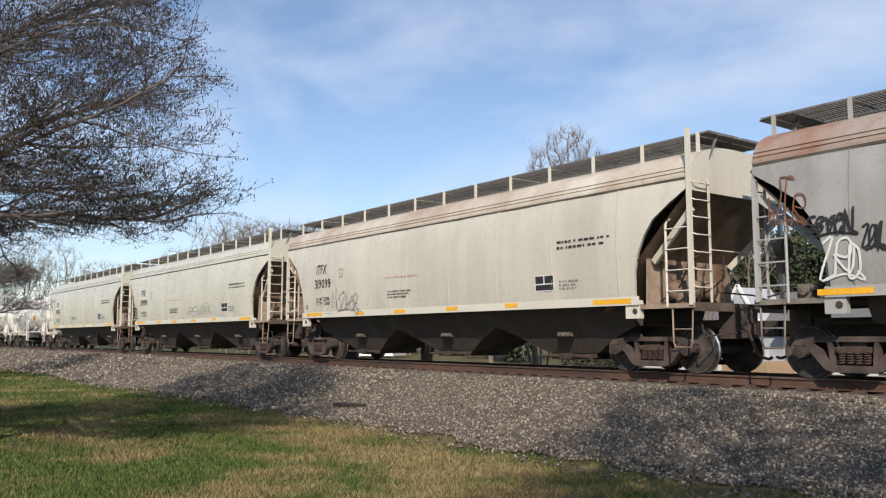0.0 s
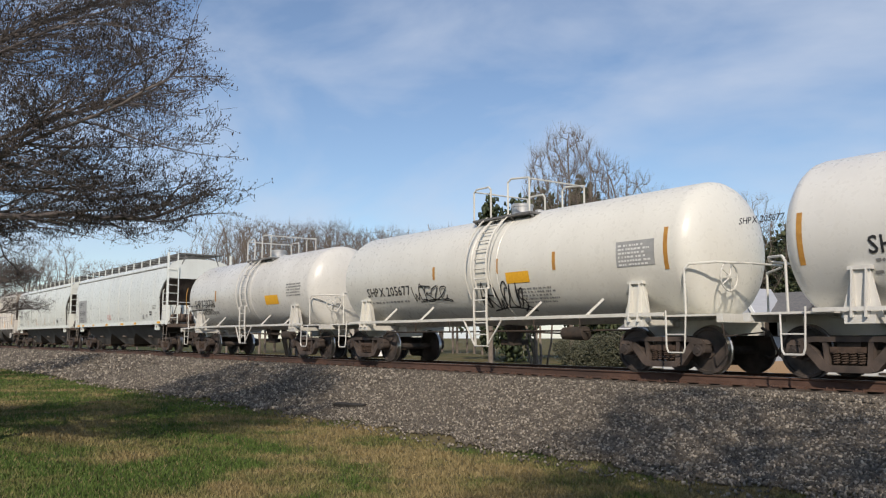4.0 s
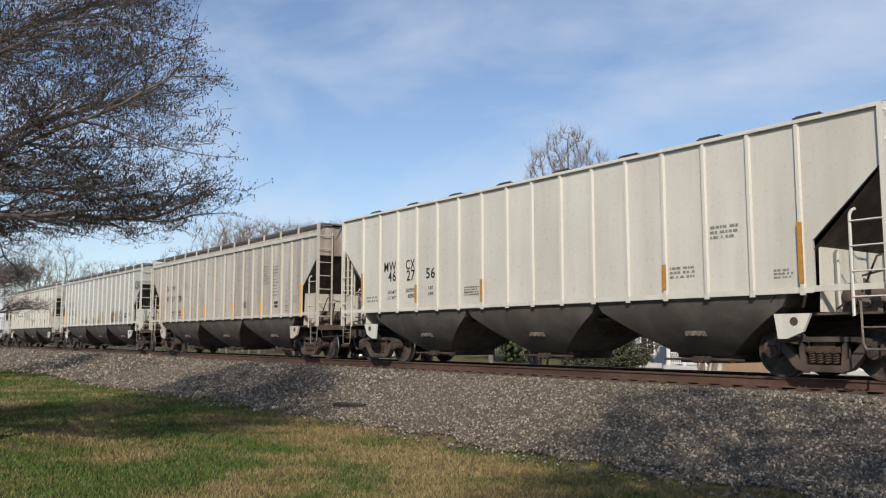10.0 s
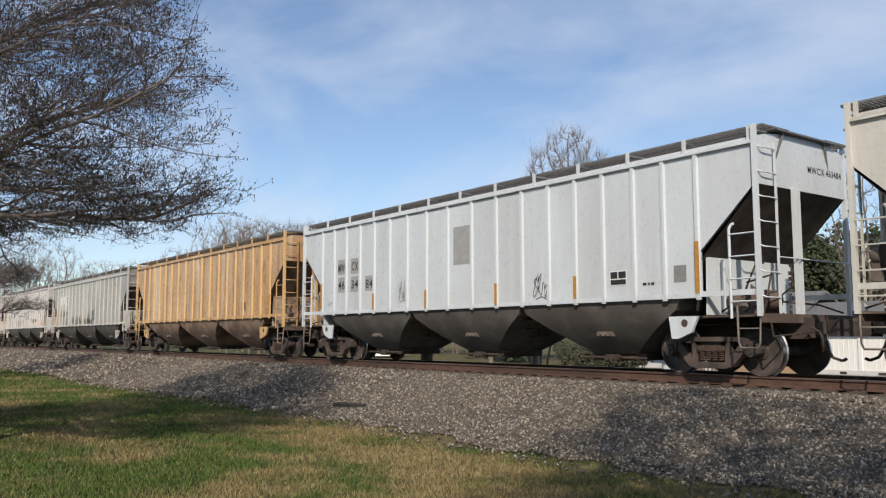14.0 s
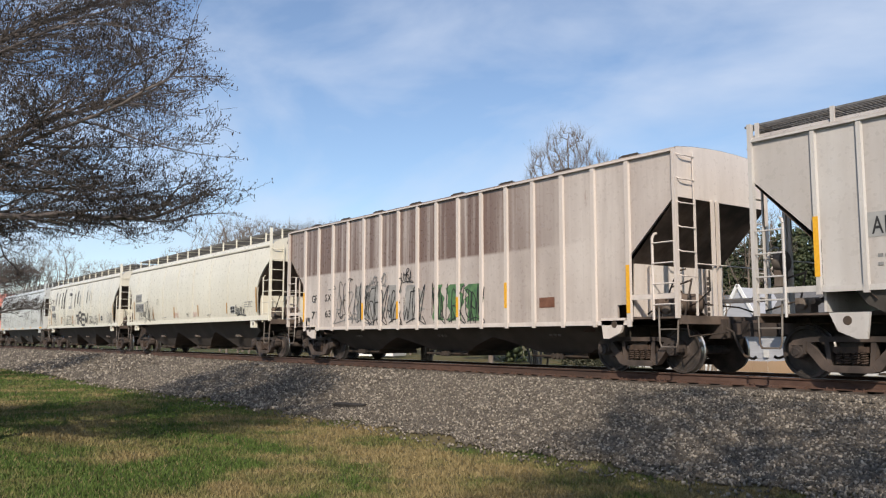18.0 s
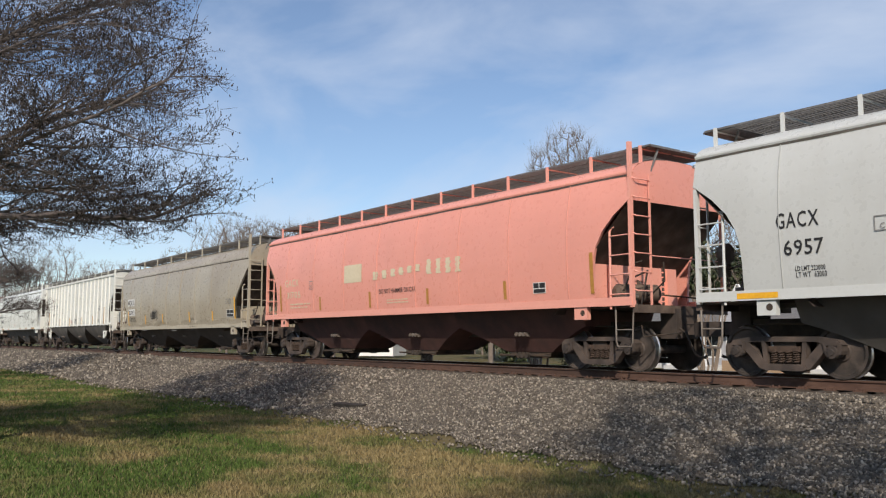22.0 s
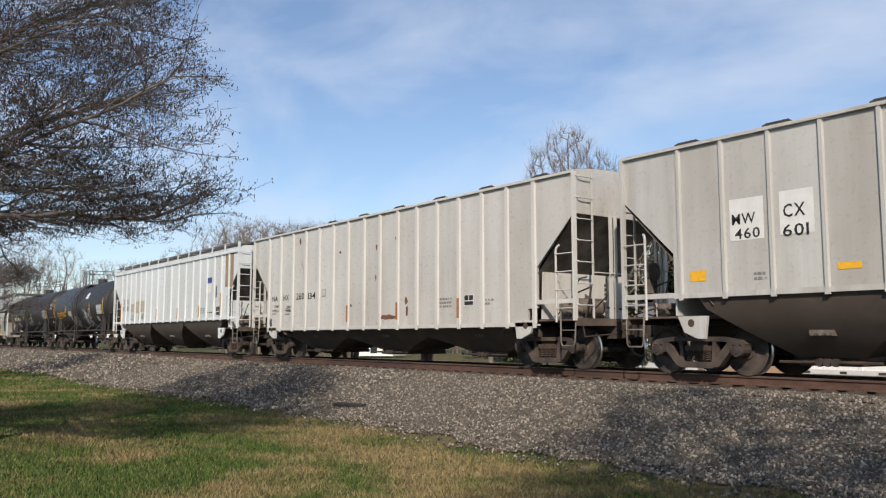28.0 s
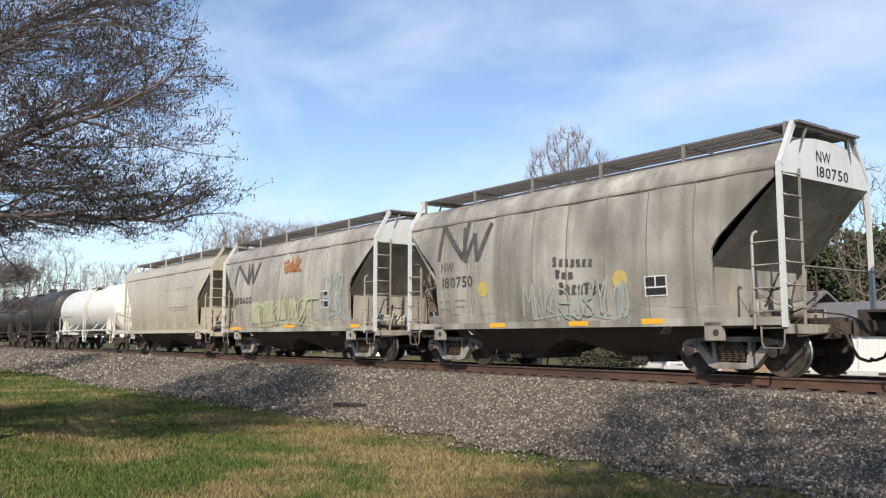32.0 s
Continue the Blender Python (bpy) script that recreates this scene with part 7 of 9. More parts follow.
bar(25, 4.06, 1.51, 1.98, OCHRE_INK)
bar(25, -1.74, 1.43, 1.99, OCHRE_INK)
bar(25, 1.2, 1.44, 2.01, OCHRE_INK)
bar(25, 3.8, 1.47, 1.97, OCHRE_INK)
bar(25, 6.89, 1.5, 2.44, OCHRE_INK)
print_lines(25, -1.21, 1.61, 0.54, 0.23, 4, PINK_INK)
print_lines(25, -0.34, 1.61, 0.72, 0.3, 4, BLACK_INK)
print_lines(25, 5.63, 2.29, 0.51, 0.26, 3, GREY_INK)
print_lines(25, 4.88, 1.64, 0.44, 0.16, 3, GREY_INK)
patch(25, 5.15, 5.25, 2.08, 2.18, BLACK_INK, "panel")
letters(26, "CEFX", -6.86, 2.4, 0.87, 0.24, BLACK_INK)
letters(26, "355437", -6.7, 1.94, 1.12, 0.26, BLACK_INK)
print_lines(26, -6.67, 1.58, 0.97, 0.25, 2, BLACK_INK)
plate_box(26, -4.09, -3.81, 2.27, 2.53)
print_lines(26, -0.91, 1.59, 0.5, 0.26, 4, PINK_INK)
print_lines(26, 0.93, 1.59, 0.44, 0.17, 3, GREY_INK)
print_lines(26, 2.75, 1.61, 0.41, 0.06, 2, GREY_INK)
print_lines(26, 4.66, 1.62, 0.44, 0.13, 3, GREY_INK)
patch(26, -6.54, -5.63, 1.32, 1.45, OCHRE_INK, "reflector")
patch(26, -3.68, -3.23, 1.34, 1.44, OCHRE_INK, "reflector")
patch(26, 1.23, 1.7, 1.35, 1.46, OCHRE_INK, "reflector")
patch(26, 3.55, 4.02, 1.35, 1.46, OCHRE_INK, "reflector")
patch(26, 5.61, 6.78, 1.32, 1.45, OCHRE_INK, "reflector")
patch(26, 3.43, 3.85, 1.33, 1.46, OCHRE_INK, "reflector")
patch(26, 1.13, 1.51, 1.34, 1.45, OCHRE_INK, "reflector")
print_lines(26, 5.78, 1.78, 1.05, 0.18, 2, GREY_INK)
tag(27, 0.47, 2.18, 2.23, 1.03, GREY_INK, 3, 0.03)
print_lines(27, 5.11, 1.69, 0.81, 0.18, 2, BLACK_INK)
patch(28, -5.60, -4.92, 2.42, 3.17, PATCH_WHITE, "number_patch")
patch(28, -4.62, -4.00, 2.44, 3.19, PATCH_WHITE, "number_patch")
letters(28, "MW", -5.55, 2.71, 0.47, 0.19, BLACK_INK)
letters(28, "CX", -4.55, 2.74, 0.4, 0.22, BLACK_INK)
letters(28, "460", -5.50, 2.45, 0.5, 0.18, BLACK_INK)
letters(28, "601", -4.57, 2.41, 0.47, 0.2, BLACK_INK)
patch(28, -6.48, -6.13, 1.74, 1.94, YELLOW_INK, "reflector")
patch(28, -3.64, -3.25, 1.79, 1.9, YELLOW_INK, "reflector")
patch(28, 0.06, 0.66, 1.48, 1.65, YELLOW_INK, "reflector")
patch(28, 3.89, 4.42, 1.5, 1.65, YELLOW_INK, "reflector")
data_plate(28, 4.79, 5.21, 1.77, 2.15)
tag(28, 1.93, 1.7, 0.39, 0.38, BLACK_INK, 2, 0.03)
patch(28, 1.02, 1.34, 3.23, 3.95, STAIN_INK, "rust_patch")
patch(28, 1.96, 2.12, 3.46, 3.73, STAIN_INK, "rust_patch")
patch(28, 5.99, 6.16, 3.21, 3.92, STAIN_INK, "rust_patch")
print_lines(28, 5.74, 1.99, 0.34, 0.33, 3, GREY_INK)
print_lines(28, -5.15, 1.71, 0.24, 0.17, 2, GREY_INK)
letters(29, "NA", -6.71, 1.99, 0.43, 0.17, BLACK_INK)
letters(29, "HX", -5.83, 2.0, 0.41, 0.18, BLACK_INK)
letters(29, "260", -4.84, 1.99, 0.54, 0.22, BLACK_INK)
letters(29, "134", -4, 1.98, 0.51, 0.21, BLACK_INK)
plate_box(29, -3.04, -2.8, 2.02, 2.25)
bar(29, -1.69, 1.18, 1.69, RUST_INK)
bar(29, 1.42, 1.21, 1.69, RUST_INK)
bar(29, 4.25, 1.2, 1.7, RUST_INK)
print_lines(29, -6.71, 1.52, 0.49, 0.23, 2, GREY_INK)
print_lines(29, -5.7, 1.49, 0.38, 0.28, 2, GREY_INK)
print_lines(29, 3.33, 1.49, 0.55, 0.29, 3, GREY_INK)
data_plate(29, 4.38, 4.77, 1.5, 1.78)
print_lines(29, 5.22, 1.51, 0.31, 0.18, 2, GREY_INK)
letters(29, "LD LMT", -6.47, 1.76, 0.42, 0.09, BLACK_INK)
letters(29, "LT WT", -6.47, 1.6, 0.4, 0.08, BLACK_INK)
letters(29, "200700", -5.49, 1.71, 0.39, 0.09, BLACK_INK)
letters(29, "62600", -5.47, 1.59, 0.36, 0.09, BLACK_INK)
patch(29, -4.69, -4.55, 3.83, 4.09, BROWN_INK, "rust_spot")
patch(29, -3.31, -3.2, 3.26, 3.49, BROWN_INK, "rust_spot")
patch(29, -1.97, -1.82, 3.33, 3.41, BROWN_INK, "rust_spot")
patch(29, 0.18, 0.28, 3.26, 3.44, BROWN_INK, "rust_spot")
patch(29, 0.16, 0.24, 2.37, 2.55, BROWN_INK, "rust_spot")
patch(29, 1.7, 1.86, 1.6, 1.85, BROWN_INK, "rust_spot")
patch(29, 1.75, 1.89, 1.27, 1.59, BROWN_INK, "rust_spot")
patch(29, 1.21, 1.29, 3.46, 3.56, BROWN_INK, "rust_spot")
patch(29, 0.36, 1.31, 1.22, 1.36, BROWN_INK, "rust_spot")
patch(29, -1.27, -1.15, 1.63, 1.73, BROWN_INK, "rust_spot")
letters(30, "SI", -6.72, 2.44, 0.35, 0.28, GREY_INK)
letters(30, "RX", -6.1, 2.45, 0.34, 0.26, GREY_INK)
letters(30, "475", -6.86, 2.1, 0.49, 0.25, GREY_INK)
letters(30, "835", -6.15, 2.1, 0.39, 0.24, GREY_INK)
patch(30, -5.45, -4.88, 2.0, 2.44, TAN_PATCH, "patch")
patch(30, -4.71, -4.01, 1.96, 2.54, TAN_PATCH, "patch")
patch(30, -3.9, -3.13, 1.99, 2.55, TAN_PATCH, "patch")
bar(30, -7.06, 1.54, 2.53, OCHRE_INK)
bar(30, -3.92, 1.59, 2.04, OCHRE_INK)
bar(30, -1.43, 1.52, 2.07, OCHRE_INK)
bar(30, 1.41, 1.55, 2.04, OCHRE_INK)
bar(30, 4.04, 1.58, 2.07, OCHRE_INK)
bar(30, 3.83, 1.51, 2.06, OCHRE_INK)
bar(30, 6.9, 1.58, 2.5, OCHRE_INK)
tag(30, -5.58, 1.63, 0.87, 0.37, GREEN_INK, 3, 0.02)
tag(30, -3.67, 1.64, 0.54, 0.34, GREEN_INK, 3, 0.02)
patch(30, 5.02, 5.59, 2.97, 3.2, BLUE_INK, "emblem", "blue and white painted shield emblem")
patch(30, 5.05, 5.55, 2.58, 2.94, WHITE_INK, "emblem")
patch(30, 4.91, 4.99, 1.42, 3.48, STAIN_INK, "rust_streak")
print_lines(30, 5.1, 1.72, 0.53, 0.14, 1, BLACK_INK)
patch(30, 6.03, 6.16, 2.35, 2.81, DARK_PATCH, "vent")
patch(30, 7.01, 7.81, 2.72, 4.15, STAIN_INK, "stained_panel", "brown rust-stained panel")
data_plate(30, 6.36, 6.79, 1.6, 1.99)
print_lines(30, 4.19, 1.73, 0.57, 0.26, 3, GREY_INK)
letters(31, "UTLX", -5.61, 2.1, 0.97, 0.27, YELLOW_INK)
letters(31, "302632", -4.44, 2.1, 1.09, 0.3, YELLOW_INK)
print_lines(31, -5.52, 1.97, 1.08, 0.1, 1, YELLOW_INK)
print_lines(31, -5.47, 1.79, 1.73, 0.07, 1, OLIVE_INK)
print_lines(31, -5.47, 1.64, 1.73, 0.08, 1, OLIVE_INK)
bar(31, -6.52, 2.06, 2.99, YELLOW_INK)
bar(31, -3.24, 2.31, 2.78, YELLOW_INK)
bar(31, -0.5, 2.31, 2.76, YELLOW_INK)
bar(31, 2.63, 2.32, 2.78, YELLOW_INK)
patch(31, -2.61, -1.82, 2.08, 2.4, TAN_PATCH, "placard")
letters(31, "PCS", -1.11, 1.98, 0.3, 0.1, WHITE_INK)
tag(31, -2.1, 1.38, 1.8, 0.71, WHITE_INK, 7, 0.035)
tag(31, 1.04, 1.44, 1.65, 1.06, WHITE_INK, 9, 0.045)
patch(31, 1.55, 2.14, 3.21, 3.39, WHITE_INK, "emblem")
patch(31, 1.48, 2.1, 3.06, 3.2, WHITE_INK, "emblem")
patch(31, 3.83, 4.29, 1.7, 1.96, PATCH_GREY, "data_panel")
patch(31, 4.11, 5.27, 2.08, 2.62, PATCH_GREY, "data_panel")
print_lines(31, 4.17, 2.11, 1.06, 0.47, 6, WHITE_INK)
bar(31, 5.49, 2.06, 2.99, YELLOW_INK)
print_lines(31, 6.22, 2.88, 0.07, 0.5, 4, YELLOW_INK)
letters(31, "UTLX", 7.07, 3.18, 0.43, 0.08, WHITE_INK)
letters(32, "SHPX", -5.59, 2.05, 0.86, 0.26, WHITE_INK)
letters(32, "210254", -4.49, 2.03, 1.2, 0.27, WHITE_INK)
letters(32, "LD LMT 195600LB  88750KG", -5.45, 1.76, 1.72, 0.1, WHITE_INK)
letters(32, "LT WT  67400LB  30550KG", -5.3, 1.62, 1.65, 0.1, WHITE_INK)
bar(32, -6.62, 1.83, 2.74, YELLOW_INK)
bar(32, -4.62, 2.07, 2.54, YELLOW_INK)
bar(32, -1.94, 2.08, 2.54, YELLOW_INK)
bar(32, 0.96, 2.07, 2.52, YELLOW_INK)
print_lines(32, -1.89, 1.73, 0.45, 0.11, 3, WHITE_INK)
tag(32, -0.48, 1.67, 1.63, 0.61, WHITE_INK, 6, 0.03, "ocszco")
print_lines(32, 1.06, 1.25, 0.73, 0.14, 3, GREY_INK)
bar(32, 6.28, 1.87, 2.81, YELLOW_INK)
patch(32, 4.78, 5.96, 2.04, 2.64, PATCH_GREY, "data_panel")
print_lines(32, 4.81, 2.06, 1.12, 0.55, 6, BLACK_INK)
letters(32, "SHPX 210254", 7.31, 2.89, 0.72, 0.16, WHITE_INK)
print_lines(32, 7.41, 2.68, 0.55, 0.16, 2, WHITE_INK)
print_lines(32, 7.43, 1.74, 0.53, 0.14, 2, WHITE_INK)
print_lines(32, 2.67, 1.68, 0.66, 0.18, 3, WHITE_INK)
print_lines(32, 3.89, 1.58, 0.57, 0.08, 1, WHITE_INK)
bold_mark(33, -4.09, -3.56, 2.68, 3.6, 4)
bold_mark(33, -3.6, -2.9, 2.64, 3.54, 5)
bold_mark(33, -2.9, -2.15, 2.59, 3.49, 6)
letters(33, "NW", -3.97, 2.38, 0.51, 0.24, DARK_PATCH)
letters(33, "180750", -3.92, 1.97, 1.24, 0.27, DARK_PATCH)
print_lines(33, -4.04, 1.4, 0.48, 0.39, 2, GREY_INK)
print_lines(33, -3.42, 1.45, 0.46, 0.33, 2, GREY_INK)
patch(33, 0.14, 0.27, 2.25, 2.47, DARK_PATCH, "faded_letter")
patch(33, 0.33, 0.45, 2.24, 2.41, DARK_PATCH, "faded_letter")
patch(33, 0.51, 0.63, 2.23, 2.4, DARK_PATCH, "faded_letter")
patch(33, 0.68, 0.81, 2.21, 2.38, DARK_PATCH, "faded_letter")
patch(33, 0.86, 0.98, 2.2, 2.37, DARK_PATCH, "faded_letter")
patch(33, 1.03, 1.15, 2.19, 2.36, DARK_PATCH, "faded_letter")
patch(33, 1.2, 1.32, 2.18, 2.35, DARK_PATCH, "faded_letter")
patch(33, 0.21, 0.35, 1.98, 2.18, DARK_PATCH, "faded_letter")
patch(33, 0.41, 0.55, 1.97, 2.12, DARK_PATCH, "faded_letter")
patch(33, 0.61, 0.75, 1.96, 2.11, DARK_PATCH, "faded_letter")
patch(33, 0.31, 0.45, 1.63, 1.9, DARK_PATCH, "faded_letter")
patch(33, 0.5, 0.64, 1.62, 1.84, DARK_PATCH, "faded_letter")
patch(33, 0.7, 0.83, 1.62, 1.83, DARK_PATCH, "faded_letter")
patch(33, 0.89, 1.02, 1.61, 1.82, DARK_PATCH, "faded_letter")
patch(33, 1.08, 1.2, 1.6, 1.82, DARK_PATCH, "faded_letter")
patch(33, 1.26, 1.39, 1.59, 1.81, DARK_PATCH, "faded_letter")
patch(33, 1.44, 1.57, 1.59, 1.8, DARK_PATCH, "faded_letter")
disc(33, 2.06, 1.87, 0.20, MUSTARD_INK)
disc(33, -2.29, 1.88, 0.19, MUSTARD_INK)
data_plate(33, 2.68, 3.22, 1.5, 1.9)
patch(33, 2.53, 3.07, 0.97, 1.14, YELLOW_INK, "reflector")
patch(33, 0.53, 1.1, 0.95, 1.11, YELLOW_INK, "reflector")
patch(33, -2.13, -1.55, 0.94, 1.09, YELLOW_INK, "reflector")
tag(33, -0.89, 1.16, 2.66, 0.86, PALE_SPRAY, 6, 0.06)
tag(33, 1.77, 1.08, 0.44, 0.85, PALE_SPRAY, 2, 0.06)
bold_mark(34, -4.33, -3.68, 2.72, 3.48, 4)
bold_mark(34, -3.68, -3.06, 2.73, 3.48, 5)
bold_mark(34, -3.06, -2.35, 2.71, 3.48, 6)
letters(34, "180602", -4.26, 1.98, 1.51, 0.24, BLACK_INK)
patch(34, -2.82, -1.98, 1.24, 2.01, LIME_SPRAY, "spray_letter")
patch(34, -1.74, -0.95, 1.29, 2.02, LIME_SPRAY, "spray_letter")
patch(34, -0.72, 0.03, 1.33, 2.02, LIME_SPRAY, "spray_letter")
patch(34, 0.25, 0.96, 1.37, 2.02, LIME_SPRAY, "spray_letter")
patch(34, 1.17, 1.85, 1.41, 2.03, LIME_SPRAY, "spray_letter")
tag(34, -3.08, 1.15, 5.32, 0.98, LIME_SPRAY, 6, 0.08)
tag(34, 2.6, 1.37, 1.44, 1.43, PALE_SPRAY, 3, 0.12)
tag(34, -0.3, 2.98, 1.37, 0.49, RUST_INK, 2, 0.1)
patch(34, -4.86, -3.82, 1.01, 1.27, YELLOW_INK, "reflector")
patch(34, -0.21, 0.65, 1.05, 1.3, YELLOW_INK, "reflector")
patch(34, 4.33, 4.86, 1.01, 1.25, YELLOW_INK, "reflector")
data_plate(34, 2.53, 3.05, 1.65, 2.2)
print_lines(35, 0.26, 2.87, 4.03, 0.44, 1, PATCH_GREY)
print_lines(35, 1.16, 1.91, 2.88, 0.25, 2, GREY_INK)
print_lines(36, -5.46, 2.03, 2.74, 0.25, 1, BLACK_INK)
bar(36, -0.03, 2.01, 2.71, OCHRE_INK)


# ============ ground, ballast and track ============
def bed(y, x=0.0):
    """Height of the ground across the line: lawn, ballast slope, track bed and the far side."""
    lawn = -1.02 + 0.06 * noise.noise((x * 0.08, y * 0.12, 3.0)) + 0.02 * noise.noise((x * 0.5, y * 0.5, 1.0))
    foot = 8.35 + 0.35 * noise.noise((x * 0.18, 0.0, 7.0))
    table = [(foot - 0.5, 0.0), (foot, 0.03), (foot + 1.2, 0.30), (11.4, 0.70), (12.2, 0.80), (12.7, 0.80), (13.2, 0.765), (16.2, 0.765), (16.7, 0.78), (18.6, 0.25), (20.5, -0.05), (40.0, -0.35), (70.0, -0.5), (120.0, -0.5)]
    return lawn * (1 if y < 12 else 0) + (-1.02 if y >= 12 else 0) + interp(table, y)


def dry_side(n, fac):
    """The lawn is greener away from the track and drier towards the ballast."""
    dot = n.t.nodes.new("ShaderNodeVectorMath")
    dot.operation = "DOT_PRODUCT"
    n.t.links.new(n.coord.outputs["Object"], dot.inputs[0])
    dot.inputs[1].default_value = (0.408, 0.913, 0.0)
    add = n.t.nodes.new("ShaderNodeMath")
    n.t.links.new(fac, add.inputs[0])
    n.t.links.new(n.ramp(dot.outputs["Value"], -0.9, 1.0, 0.105), add.inputs[1])
    sub = n.t.nodes.new("ShaderNodeMath")
    sub.operation = "SUBTRACT"
    n.t.links.new(add.outputs[0], sub.inputs[0])
    sub.inputs[1].default_value = 0.06
    return sub.outputs[0]


GROUND = Nodes("ground_lawn", 0.95)
g_fine = GROUND.noise(14.0, detail=8.0)
g_patch = dry_side(GROUND, GROUND.noise(0.55, seed=2.0, detail=6.0, rough=0.6))
g_col = GROUND.mix(GROUND.ramp(g_patch, 0.40, 0.57), (0.052, 0.070, 0.022), (0.15, 0.12, 0.062))
g_col = GROUND.mix(GROUND.times(GROUND.ramp(g_fine, 0.4, 0.8), 0.6), g_col, (0.078, 0.076, 0.036))
GROUND.bump(g_fine, 0.8, 0.04)
GROUND.bsdf.inputs["Specular IOR Level"].default_value = 0.12
GROUND_MAT = GROUND.done(g_col)
STONE_BED = rough_mat("ballast_bed", (0.045, 0.038, 0.032), (0.12, 0.104, 0.086), 22.0, 0.95, bump=1.0, dist=0.05, c=(0.08, 0.067, 0.054))

xs = [-3000, -1200, -600, -300, -180, -120, -90] + [-75 + 0.75 * i for i in range(101)] + [3, 8, 15, 30, 60, 120, 300, 700, 2500]
ys = [-2500, -800, -250, -100, -50, -25, -12, -6, -3, -1.5] + [0.4 * i for i in range(0, 22)] + [8.6 + 0.25 * i for i in range(17)] + [13.0, 14.0, 15, 16, 16.8, 17.4, 18, 18.8, 19.6, 20.5, 24, 30, 38, 48, 60, 80, 110, 180, 400, 1000, 3000]
gb = Build()
gb.sheet([[(x, y, bed(y, x)) for x in xs] for y in ys])
ground = tagged(new("ground", gb.mesh("ground", GROUND_MAT, 60)), "mown lawn with green and straw patches", "lawn", kind="structure")

bb = Build()
b_ys = [8.0 + 0.3 * i for i in range(16)] + [13.0, 14.6, 16.0, 16.8, 17.6, 18.4]
b_xs = [-900, -400, -200, -120] + [-90 + 1.0 * i for i in range(96)] + [10, 30, 80, 200, 700]
bb.sheet([[(x, y, bed(y, x) + (0.03 if 8.6 < y < 18 else -0.10)) for x in b_xs] for y in b_ys])
ballast = tagged(new("ballast_bed", bb.mesh("ballast_bed", STONE_BED, 60)), "grey crushed stone ballast bed under the track", "ballast", kind="structure")


def rail(b):
    prof = [(-0.075, -0.172), (0.075, -0.172), (0.075, -0.160), (0.012, -0.140), (0.010, -0.045), (0.037, -0.030), (0.037, -0.006), (0.030, 0.0), (-0.030, 0.0), (-0.037, -0.006), (-0.037, -0.030),
            (-0.010, -0.045), (-0.012, -0.140), (-0.075, -0.160)]
    b.prism(prof, "x", -800, 760)


track = tagged(new("railway_track"), "single railway track with rusty rails on wooden sleepers", "railway track", kind="structure")
for s in (-1, 1):
    piece("rail", RAIL_SIDE, track, rail, "rail", at=(0, TRACK_Y + s * 0.7535, 0))
    piece("rail_head", TREAD, track, lambda b: b.box(-800, 760, -0.024, 0.024, 0.0005, 0.003), "rail_head", at=(0, TRACK_Y + s * 0.7535, 0))
TIE = rough_mat("weathered_sleeper", (0.045, 0.034, 0.027), (0.10, 0.078, 0.062), 8.0, 0.95, stretch=(6, 0.6, 6), bump=0.8, dist=0.01)
# near-black colour that paints the shade on the loose timber
SHADED_TIMBER = rough_mat("shade_dark_timber", (0.016, 0.014, 0.012), (0.036, 0.03, 0.025), 8.0, 0.95)
TIE_RNG = random.Random(5)


def sleeper(b):
    b.box(-0.11, 0.11, -1.30, 1.30, -0.36, -0.185)


def tie_plate(b):
    for s in (-1, 1):
        b.box(-0.09, 0.09, s * 0.7535 - 0.16, s * 0.7535 + 0.16, -0.186, -0.168)
        for x in (-0.06, 0.06):
            b.box(x - 0.012, x + 0.012, s * 0.7535 - 0.11, s * 0.7535 - 0.08, -0.17, -0.135)


for i in range(140):
    x = -70 + 0.5 * i
    t = piece("sleeper", TIE, track, sleeper, "sleeper", at=(x + TIE_RNG.uniform(-0.03, 0.03), TRACK_Y + TIE_RNG.uniform(-0.06, 0.06), 0))
    t.rotation_euler = (0, 0, TIE_RNG.uniform(-0.02, 0.02))
    piece("tie_plate", RAIL_SIDE, track, tie_plate, "tie_plate", at=(x, TRACK_Y, 0))



def quad_mesh(name, v, f, material):
    """A mesh from arrays of points and of faces that all have as many corners."""
    me = bpy.data.meshes.new(name)
    me.vertices.add(len(v))
    me.vertices.foreach_set("co", np.ascontiguousarray(v, dtype=np.float32).ravel())
    me.loops.add(f.size)
    me.loops.foreach_set("vertex_index", f.ravel().astype(np.int32))
    me.polygons.add(len(f))
    me.polygons.foreach_set("loop_start", np.arange(0, f.size, f.shape[1], dtype=np.int32))
    me.materials.append(material)
    me.update(calc_edges=True)
    return me


